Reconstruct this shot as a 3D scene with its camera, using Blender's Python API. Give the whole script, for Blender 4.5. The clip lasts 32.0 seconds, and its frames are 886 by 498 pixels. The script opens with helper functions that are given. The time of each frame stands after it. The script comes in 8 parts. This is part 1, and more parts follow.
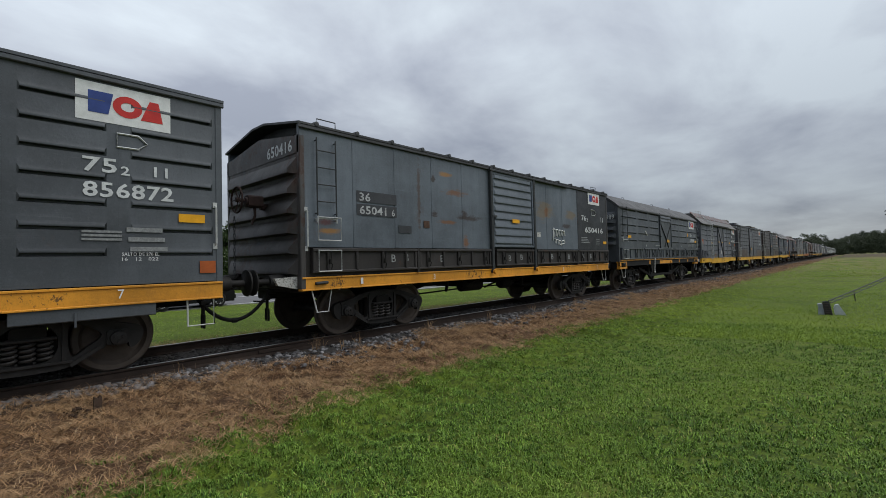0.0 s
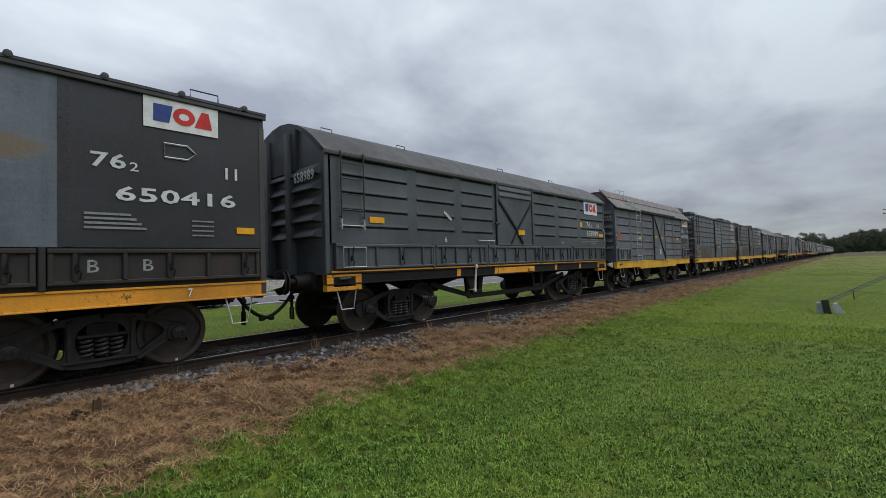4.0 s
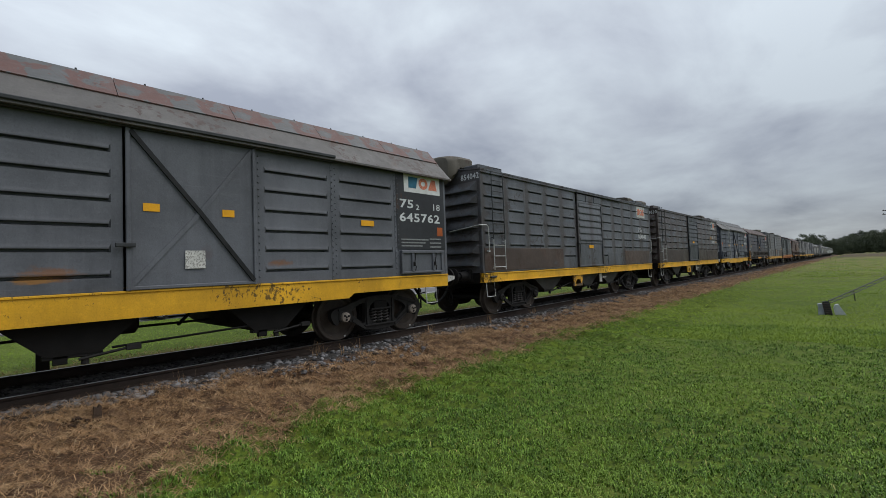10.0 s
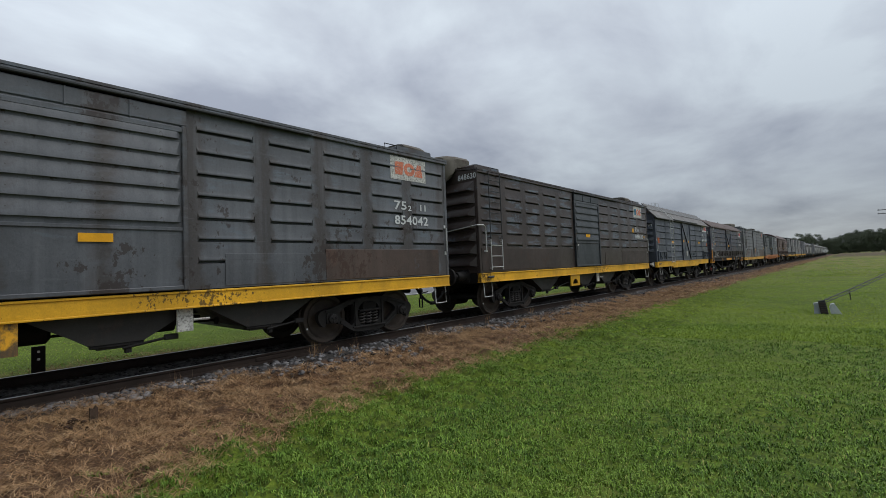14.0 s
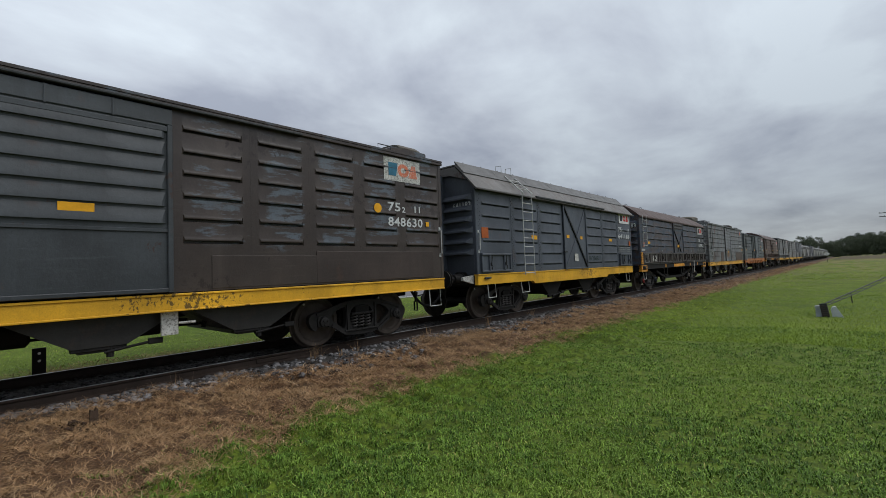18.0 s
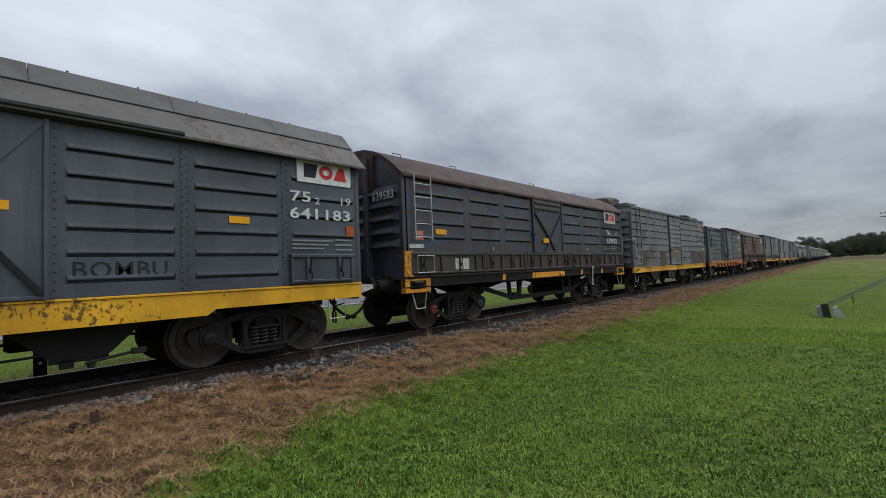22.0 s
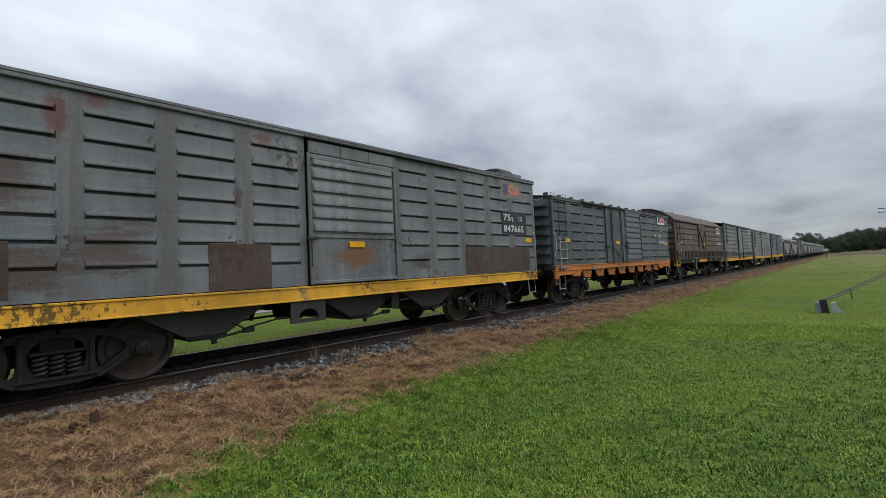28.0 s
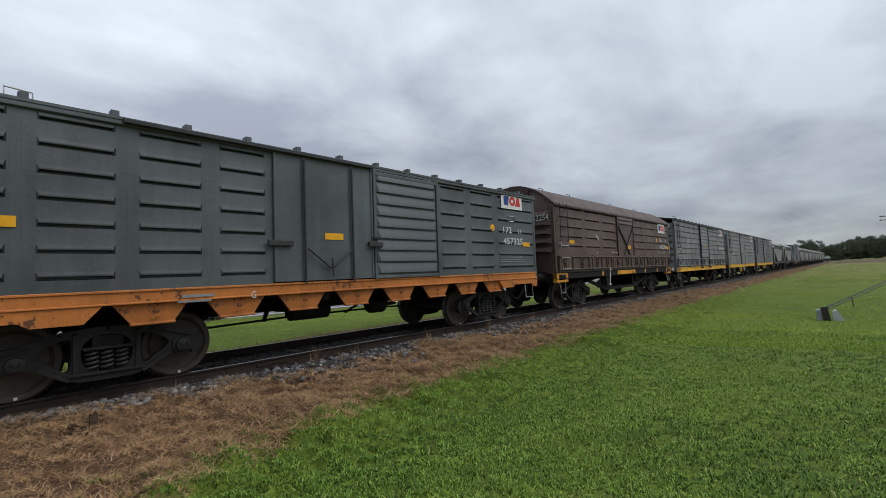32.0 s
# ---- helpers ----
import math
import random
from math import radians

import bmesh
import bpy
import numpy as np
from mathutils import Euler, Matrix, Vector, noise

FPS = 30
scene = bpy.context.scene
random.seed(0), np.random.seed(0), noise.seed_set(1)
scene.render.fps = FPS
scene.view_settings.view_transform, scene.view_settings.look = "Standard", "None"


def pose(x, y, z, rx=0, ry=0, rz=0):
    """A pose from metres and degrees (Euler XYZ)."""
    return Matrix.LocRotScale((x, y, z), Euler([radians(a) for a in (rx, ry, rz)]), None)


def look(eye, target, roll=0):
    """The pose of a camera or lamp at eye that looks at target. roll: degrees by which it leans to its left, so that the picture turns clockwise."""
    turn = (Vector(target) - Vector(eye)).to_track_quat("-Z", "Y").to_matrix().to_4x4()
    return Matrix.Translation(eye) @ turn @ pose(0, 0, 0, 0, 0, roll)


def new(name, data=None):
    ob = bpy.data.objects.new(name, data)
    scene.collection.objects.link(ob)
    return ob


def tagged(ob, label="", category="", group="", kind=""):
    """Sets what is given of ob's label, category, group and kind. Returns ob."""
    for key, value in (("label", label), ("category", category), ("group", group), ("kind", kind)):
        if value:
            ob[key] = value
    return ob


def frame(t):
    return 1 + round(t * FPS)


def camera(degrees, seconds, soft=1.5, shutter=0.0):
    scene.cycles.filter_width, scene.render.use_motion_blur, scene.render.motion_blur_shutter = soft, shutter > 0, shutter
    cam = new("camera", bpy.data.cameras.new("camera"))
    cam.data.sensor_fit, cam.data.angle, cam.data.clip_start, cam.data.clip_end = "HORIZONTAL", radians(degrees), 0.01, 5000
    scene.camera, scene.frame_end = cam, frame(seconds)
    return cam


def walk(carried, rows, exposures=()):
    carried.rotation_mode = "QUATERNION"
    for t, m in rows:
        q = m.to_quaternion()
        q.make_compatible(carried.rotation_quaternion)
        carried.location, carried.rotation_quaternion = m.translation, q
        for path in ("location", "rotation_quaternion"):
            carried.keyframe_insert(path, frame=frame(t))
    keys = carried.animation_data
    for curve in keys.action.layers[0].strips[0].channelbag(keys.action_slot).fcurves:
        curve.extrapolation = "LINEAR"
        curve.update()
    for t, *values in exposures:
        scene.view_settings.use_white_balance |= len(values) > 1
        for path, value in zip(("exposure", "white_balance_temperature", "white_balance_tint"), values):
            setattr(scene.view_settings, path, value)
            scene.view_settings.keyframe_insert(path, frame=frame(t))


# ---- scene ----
# Rail level is z = 0; the track runs along x, the rail on the camera's side lies at y = 0.
cam = camera(89.563, 32.0, soft=0.6)
EYE = Vector((0.0, -7.7594, 1.4030))
# seconds, heading, tilt and lean of the hand-held camera, which stands on one spot
PATH = [
    (0, 42.464, 1.746, -1.476), (0.5, 42.452, 1.769, -1.541), (1, 42.447, 1.838, -1.608), (1.5, 42.438, 1.931, -1.625),
    (2, 42.406, 1.980, -1.626), (2.5, 42.367, 1.949, -1.647), (3, 42.343, 1.876, -1.679), (3.5, 42.333, 1.829, -1.703),
    (5.5, 42.517, 1.897, -1.972), (6, 42.503, 1.971, -2.065), (6.5, 42.473, 2.043, -2.127), (7, 42.442, 2.078, -2.138),
    (7.5, 42.455, 2.104, -2.153), (8, 42.499, 2.122, -2.172), (8.5, 42.507, 2.148, -2.183), (9, 42.478, 2.203, -2.166),
    (9.5, 42.427, 2.270, -2.152), (10, 42.355, 2.329, -2.150), (10.5, 42.289, 2.381, -2.143), (11, 42.231, 2.391, -2.145),
    (11.5, 42.193, 2.352, -2.160), (12, 42.178, 2.319, -2.179), (12.5, 42.146, 2.313, -2.187), (13, 42.095, 2.319, -2.185),
    (13.5, 42.055, 2.323, -2.203), (14, 42.041, 2.335, -2.272), (14.5, 42.044, 2.352, -2.346), (16.5, 42.025, 2.436, -2.548),
    (17, 42.047, 2.491, -2.453), (17.5, 42.083, 2.570, -2.296), (18, 42.129, 2.630, -2.176), (18.5, 42.184, 2.662, -2.120),
    (19, 42.226, 2.669, -2.117), (19.5, 42.239, 2.669, -2.157), (20, 42.227, 2.679, -2.221), (20.5, 42.206, 2.709, -2.271),
    (21, 42.199, 2.751, -2.294), (21.5, 42.202, 2.776, -2.308), (22, 42.203, 2.785, -2.314), (22.5, 42.170, 2.772, -2.328),
    (23, 42.094, 2.715, -2.369), (23.5, 42.032, 2.626, -2.394), (24, 42.008, 2.552, -2.423), (24.5, 42.001, 2.518, -2.492),
    (25, 42.009, 2.503, -2.537), (25.5, 42.013, 2.489, -2.535), (27.5, 42.078, 2.507, -2.670), (28, 42.076, 2.537, -2.659),
    (28.5, 42.078, 2.610, -2.601), (29, 42.095, 2.694, -2.494), (29.5, 42.126, 2.766, -2.402), (30, 42.144, 2.837, -2.343),
    (30.5, 42.137, 2.918, -2.327), (31, 42.131, 2.994, -2.323), (31.5, 42.148, 3.050, -2.248), (32, 42.159, 3.085, -2.176),
]


def aim(a, b):
    a, b = radians(a), radians(b)
    return Vector((math.cos(a) * math.cos(b), math.sin(a) * math.cos(b), math.sin(b)))


walk(cam, [(t, look(EYE, EYE + aim(a, b), c)) for t, a, b, c in PATH],
     [(0, -0.03), (3, 0.0), (5.5, 0.08), (7, 0.13), (8.5, 0.14), (10, 0.0), (11, -0.06), (13, -0.04), (19, -0.02), (22, -0.04), (24, 0.03), (25, 0.09), (28, 0.16), (30, 0.12), (32, 0.08)])

# way that the train has gone at each second
GONE = [(0, 0.000), (1, 3.461), (2, 6.938), (3, 10.434), (4, 13.953), (5, 17.497), (6, 21.066), (7, 24.657), (8, 28.265), (9, 31.890), (10, 35.532), (11, 39.184), (12, 42.837), (13, 46.493), (14, 50.154), (15, 53.829), (16, 57.525), (17, 61.240), (18, 64.972), (19, 68.713), (20, 72.455), (21, 76.184), (22, 79.886), (23, 83.562), (24, 87.215), (25, 90.840), (26, 94.435), (27, 97.998), (28, 101.531), (29, 105.039), (30, 108.531), (31, 112.011), (32, 115.483)]

# ---------------------------------------------------------------- world and light
world = bpy.data.worlds.new("overcast_sky")
scene.world = world
world.use_nodes = True
wn, wl = world.node_tree.nodes, world.node_tree.links
wn.clear()
w_out, w_bg = wn.new("ShaderNodeOutputWorld"), wn.new("ShaderNodeBackground")
w_sky = wn.new("ShaderNodeTexSky")
w_sky.sky_type, w_sky.sun_disc = "NISHITA", False
SUN_EL, SUN_ROT = radians(58), radians(138)
w_sky.sun_elevation, w_sky.sun_rotation = SUN_EL, SUN_ROT


def wnode(kind, **inputs):
    n = wn.new(kind)
    for k, v in inputs.items():
        n.inputs[k].default_value = v
    return n


def wmath(op, a, b=None):
    n = wn.new("ShaderNodeMath")
    n.operation = op
    for i, s in enumerate((a, b)):
        if s is None:
            continue
        if isinstance(s, (int, float)):
            n.inputs[i].default_value = s
        else:
            wl.new(s, n.inputs[i])
    return n.outputs[0]


w_co = wn.new("ShaderNodeTexCoord")
w_sep = wn.new("ShaderNodeSeparateXYZ")
wl.new(w_co.outputs["Generated"], w_sep.inputs[0])
w_up = wmath("ADD", wmath("MAXIMUM", w_sep.outputs[2], 0.0), 0.20)
w_com = wn.new("ShaderNodeCombineXYZ")
wl.new(wmath("DIVIDE", w_sep.outputs[0], w_up), w_com.inputs[0])
wl.new(wmath("DIVIDE", w_sep.outputs[1], w_up), w_com.inputs[1])
w_map = wn.new("ShaderNodeMapping")
w_map.inputs["Rotation"].default_value = (0, 0, radians(-28))
w_map.inputs["Scale"].default_value = (0.85, 1.0, 1.0)
w_map.inputs["Location"].default_value = (1.3, 0.4, 0)
wl.new(w_com.outputs[0], w_map.inputs[0])
w_n1 = wnode("ShaderNodeTexNoise", Scale=1.5, Detail=8.0, Roughness=0.54, Distortion=0.22)
w_n2 = wnode("ShaderNodeTexNoise", Scale=0.55, Detail=3.0, Roughness=0.5, Distortion=0.1)
for n in (w_n1, w_n2):
    wl.new(w_map.outputs[0], n.inputs["Vector"])
w_mix = wmath("ADD", wmath("MULTIPLY", w_n1.outputs[0], 0.60), wmath("MULTIPLY", w_n2.outputs[0], 0.40))
w_ramp = wn.new("ShaderNodeValToRGB")
el = w_ramp.color_ramp.elements
el[0].position, el[0].color = 0.40, (0.44, 0.480, 0.572, 1)
el[1].position, el[1].color = 0.60, (0.81, 0.895, 0.97, 1)
mid = el.new(0.5)
mid.color = (0.63, 0.685, 0.77, 1)
wl.new(w_mix, w_ramp.inputs[0])
# the cloud base is duller towards the horizon
w_hor = wn.new("ShaderNodeMapRange")
w_hor.inputs["From Min"].default_value, w_hor.inputs["From Max"].default_value = 0.0, 0.42
w_hor.inputs["To Min"].default_value, w_hor.inputs["To Max"].default_value = 0.54, 1.08
wl.new(w_sep.outputs[2], w_hor.inputs["Value"])
# and darker along the line than behind
w_side = wn.new("ShaderNodeMapRange")
w_side.inputs["From Min"].default_value, w_side.inputs["From Max"].default_value = -0.2, 0.95
w_side.inputs["To Min"].default_value, w_side.inputs["To Max"].default_value = 0.97, 0.76
wl.new(w_sep.outputs[0], w_side.inputs["Value"])
w_dim = wn.new("ShaderNodeVectorMath")
w_dim.operation = "SCALE"
wl.new(w_ramp.outputs[0], w_dim.inputs[0])
wl.new(wmath("MULTIPLY", w_hor.outputs[0], w_side.outputs[0]), w_dim.inputs["Scale"])
w_blue = wn.new("ShaderNodeVectorMath")
w_blue.operation = "SCALE"
w_blue.inputs["Scale"].default_value = 0.012
wl.new(w_sky.outputs[0], w_blue.inputs[0])
w_add = wn.new("ShaderNodeVectorMath")
w_add.operation = "ADD"
wl.new(w_dim.outputs[0], w_add.inputs[0])
wl.new(w_blue.outputs[0], w_add.inputs[1])
wl.new(w_add.outputs[0], w_bg.inputs[0])
w_bg.inputs[1].default_value = 0.99
wl.new(w_bg.outputs[0], w_out.inputs[0])

sun = new("sun", bpy.data.lights.new("sun", "SUN"))
sun.data.energy, sun.data.angle, sun.data.color = 2.15, radians(55), (1.0, 0.98, 0.95)
sun.matrix_world = look((0, 0, 30), Vector((0, 0, 30)) - Vector((math.sin(SUN_ROT) * math.cos(SUN_EL), math.cos(SUN_ROT) * math.cos(SUN_EL), math.sin(SUN_EL))))

# ---------------------------------------------------------------- materials
def shader(name, rough=0.6, metal=0.0):
    m = bpy.data.materials.new(name)
    m.use_nodes = True
    nt = m.node_tree
    b = nt.nodes["Principled BSDF"]
    b.inputs["Roughness"].default_value, b.inputs["Metallic"].default_value = rough, metal
    b.inputs["Specular IOR Level"].default_value = 0.22
    return m, nt, b


def put(nt, kind, **inputs):
    n = nt.nodes.new(kind)
    for k, v in inputs.items():
        n.inputs[k].default_value = v
    return n


def coords(nt, scale=(1, 1, 1), shift=0.0):
    c, mp = nt.nodes.new("ShaderNodeTexCoord"), nt.nodes.new("ShaderNodeMapping")
    mp.inputs["Scale"].default_value = scale
    mp.inputs["Location"].default_value = (shift, shift * 0.7, shift * 1.3)
    nt.links.new(c.outputs["Object"], mp.inputs[0])
    return mp.outputs[0]


def noise_tex(nt, vec, scale, detail=6.0, rough=0.6, dist=0.0):
    n = put(nt, "ShaderNodeTexNoise", Scale=scale, Detail=detail, Roughness=rough, Distortion=dist)
    nt.links.new(vec, n.inputs["Vector"])
    return n.outputs[0]


def band(nt, val, lo, hi, top=1.0):
    n = nt.nodes.new("ShaderNodeMapRange")
    for k, v in (("From Min", lo), ("From Max", hi), ("To Min", 0.0), ("To Max", top)):
        n.inputs[k].default_value = v
    nt.links.new(val, n.inputs["Value"])
    return n.outputs[0]


def blend(nt, fac, a, b, mode="MIX"):
    n = nt.nodes.new("ShaderNodeMix")
    n.data_type, n.blend_type = "RGBA", mode
    if isinstance(fac, float):
        n.inputs[0].default_value = fac
    else:
        nt.links.new(fac, n.inputs[0])
    for i, s in ((6, a), (7, b)):
        if isinstance(s, tuple):
            n.inputs[i].default_value = (*s[:3], 1)
        else:
            nt.links.new(s, n.inputs[i])
    return n.outputs[2]


def relief(nt, b, val, strength, distance=0.01):
    n = put(nt, "ShaderNodeBump", Strength=strength, Distance=distance)
    nt.links.new(val, n.inputs["Height"])
    nt.links.new(n.outputs[0], b.inputs["Normal"])


STAINS = {"rust": (0.150, 0.066, 0.026), "dark": (0.030, 0.019, 0.016), "red": (0.100, 0.034, 0.034), "ochre": (0.260, 0.125, 0.028), "brown": (0.060, 0.043, 0.036), "tan": (0.135, 0.104, 0.066)}


def calc(nt, op, a, b=None, c=None):
    n = nt.nodes.new("ShaderNodeMath")
    n.operation = op
    for i, q in enumerate((a, b, c)):
        if isinstance(q, (int, float)):
            n.inputs[i].default_value = q
        elif q is not None:
            nt.links.new(q, n.inputs[i])
    return n.outputs[0]


def paint(name, base, second=None, cover=0.0, rust=0.2, grime=0.35, seed=0.0, rough=0.55, rusty=(0.085, 0.04, 0.025), chip=9.0, seams=None, inner=False, edge=0.07, blots=()):
    """Old sheet-metal paint: faded areas, run-down streaks, a second coat showing in patches, rust blooms and chips.
    seams: first seam, spacing, colour and strength of the dirt along the sheet joints; inner: the second coat shows only inside the
    pressed fields; blots: single stains (along, height, half sizes, kind)."""
    m, nt, b = shader(name, rough)
    b.inputs["Specular IOR Level"].default_value = 0.42
    v = coords(nt, shift=seed)
    vs = coords(nt, (5.0, 5.0, 0.35), seed)
    big, mid_, fine = noise_tex(nt, v, 0.7, 4), noise_tex(nt, v, 2.6, 8, 0.65, 0.3), noise_tex(nt, v, 22.0, 6, 0.7)
    run = noise_tex(nt, vs, 1.4, 6, 0.6)
    dark, light = tuple(c * 0.66 for c in base), tuple(min(1, c * 1.28 + 0.004) for c in base)
    col = blend(nt, band(nt, big, 0.32, 0.68), dark, light)
    place = nt.nodes.new("ShaderNodeSeparateXYZ")
    nt.links.new(coords(nt), place.inputs[0])
    drag = noise_tex(nt, coords(nt, (0.5, 1.0, 2.4), seed + 4.4), 2.8, 8, 0.7, 0.2)
    if seams:
        off = calc(nt, "PINGPONG", calc(nt, "ADD", place.outputs[0], -seams[0] + 50 * seams[1]), seams[1] / 2)
        near = calc(nt, "MULTIPLY_ADD", calc(nt, "SUBTRACT", mid_, 0.5), 0.9, off)
    if second:
        lim = 0.66 - 0.3 * cover
        show = band(nt, drag if edge > 0.1 or inner else mid_, lim, lim + edge, 0.92)
        if inner:
            show = calc(nt, "MULTIPLY", show, band(nt, near, 0.15, 0.24))
            show = calc(nt, "MULTIPLY", show, band(nt, calc(nt, "MULTIPLY_ADD", mid_, 0.5, place.outputs[2]), 2.10, 2.20))
        col = blend(nt, show, col, second)
    if seams:
        col = blend(nt, band(nt, near, 0.20, 0.06, seams[3]), col, seams[2])
    col = blend(nt, band(nt, run, 0.48, 0.75, grime), col, tuple(c * 0.38 + 0.006 for c in base))
    col = blend(nt, band(nt, run, 0.30, 0.12, grime * 0.7), col, tuple(c * 1.5 + 0.02 for c in base))
    # soft brown stains under the wear, hard-edged chips in clusters over it
    stain = noise_tex(nt, coords(nt, (1, 1, 0.7), seed + 7.3), 1.5, 6, 0.65, 0.15)
    col = blend(nt, band(nt, stain, 0.64 - 0.14 * rust, 0.80 - 0.14 * rust, 0.7), col, rusty)
    col = blend(nt, band(nt, fine, 0.52, 0.75, 0.18), col, tuple(c * 1.9 + 0.02 for c in base))
    grit = noise_tex(nt, coords(nt, (1.0, 1.0, 0.6), seed + 1.7), 55.0, 5, 0.75)
    col = blend(nt, band(nt, grit, 0.50, 0.72, 0.40), col, tuple(c * 0.35 for c in base))
    scuff = noise_tex(nt, coords(nt, (0.35, 0.8, 5.0), seed + 5.9), 3.0, 8, 0.72)
    col = blend(nt, band(nt, scuff, 0.58, 0.72, 0.12 + 0.45 * grime), col, tuple(min(1, c * 1.7 + 0.03) for c in base))
    pale = noise_tex(nt, coords(nt, (3.0, 3.0, 0.16), seed + 11.0), 1.0, 5, 0.6)
    col = blend(nt, band(nt, pale, 0.56, 0.74, grime), col, tuple(min(1, c * 1.55 + 0.02) for c in base))
    crowd = noise_tex(nt, coords(nt, shift=seed + 2.2), 0.9, 3, 0.5)
    speck = noise_tex(nt, coords(nt, (1.0, 1.0, 0.7), seed + 3.1), chip, 9, 0.72, 0.12)
    both = nt.nodes.new("ShaderNodeMath")
    both.operation = "MULTIPLY_ADD"
    both.inputs[1].default_value = 0.75
    nt.links.new(crowd, both.inputs[0])
    nt.links.new(speck, both.inputs[2])
    lim = 1.065 - 0.22 * rust
    if rust > 0.05:
        col = blend(nt, band(nt, both.outputs[0], lim, lim + 0.02, 0.8), col, tuple(c * 0.48 for c in rusty))
    for bx, bz, rx, rz, kind in blots:
        u = calc(nt, "MULTIPLY_ADD", place.outputs[0], 1 / rx, -bx / rx)
        w = calc(nt, "MULTIPLY_ADD", place.outputs[2], 1 / rz, -bz / rz)
        far = calc(nt, "SQRT", calc(nt, "ADD", calc(nt, "MULTIPLY", u, u), calc(nt, "MULTIPLY", w, w)))
        far = calc(nt, "MULTIPLY_ADD", calc(nt, "SUBTRACT", drag, 0.5), 3.2, far)
        far = calc(nt, "MULTIPLY_ADD", calc(nt, "SUBTRACT", fine, 0.5), 1.0, far)
        col = blend(nt, band(nt, far, 1.15, 0.55, 0.85), col, STAINS[kind])
    nt.links.new(col, b.inputs["Base Color"])
    r = band(nt, mid_, 0.3, 0.75, 0.25)
    ad = nt.nodes.new("ShaderNodeMath")
    ad.inputs[1].default_value = rough - 0.14
    nt.links.new(r, ad.inputs[0])
    nt.links.new(ad.outputs[0], b.inputs["Roughness"])
    dent = nt.nodes.new("ShaderNodeMath")
    dent.operation = "MULTIPLY_ADD"
    nt.links.new(mid_, dent.inputs[0])
    dent.inputs[1].default_value = 2.0
    nt.links.new(fine, dent.inputs[2])
    relief(nt, b, dent.outputs[0], 0.22, 0.012)
    return m


def plain(name, base, rough=0.6, metal=0.0, vary=0.25, scale=6.0, bump=0.15, second=None, spread=0.0, per=0.0):
    """A surface with variation at two scales; per: how far alike pieces differ from one another."""
    m, nt, b = shader(name, rough, metal)
    v = coords(nt)
    big, fine = noise_tex(nt, v, scale, 5), noise_tex(nt, v, scale * 9, 6, 0.7)
    col = blend(nt, band(nt, big, 0.3, 0.7), tuple(c * (1 - vary) for c in base), tuple(min(1, c * (1 + vary)) for c in base))
    if second:
        col = blend(nt, band(nt, fine, 0.62 - spread, 0.72 - spread, 0.85), col, second)
    col = blend(nt, band(nt, fine, 0.35, 0.75, 0.25), col, tuple(c * 0.5 for c in base))
    if per:
        g = nt.nodes.new("ShaderNodeNewGeometry")
        f = nt.nodes.new("ShaderNodeMapRange")
        f.inputs["To Min"].default_value, f.inputs["To Max"].default_value = 1 - per, 1 + per
        nt.links.new(g.outputs["Random Per Island"], f.inputs["Value"])
        s = nt.nodes.new("ShaderNodeVectorMath")
        s.operation = "SCALE"
        nt.links.new(col, s.inputs[0])
        nt.links.new(f.outputs[0], s.inputs["Scale"])
        col = s.outputs[0]
    nt.links.new(col, b.inputs["Base Color"])
    relief(nt, b, fine, bump, 0.01)
    return m


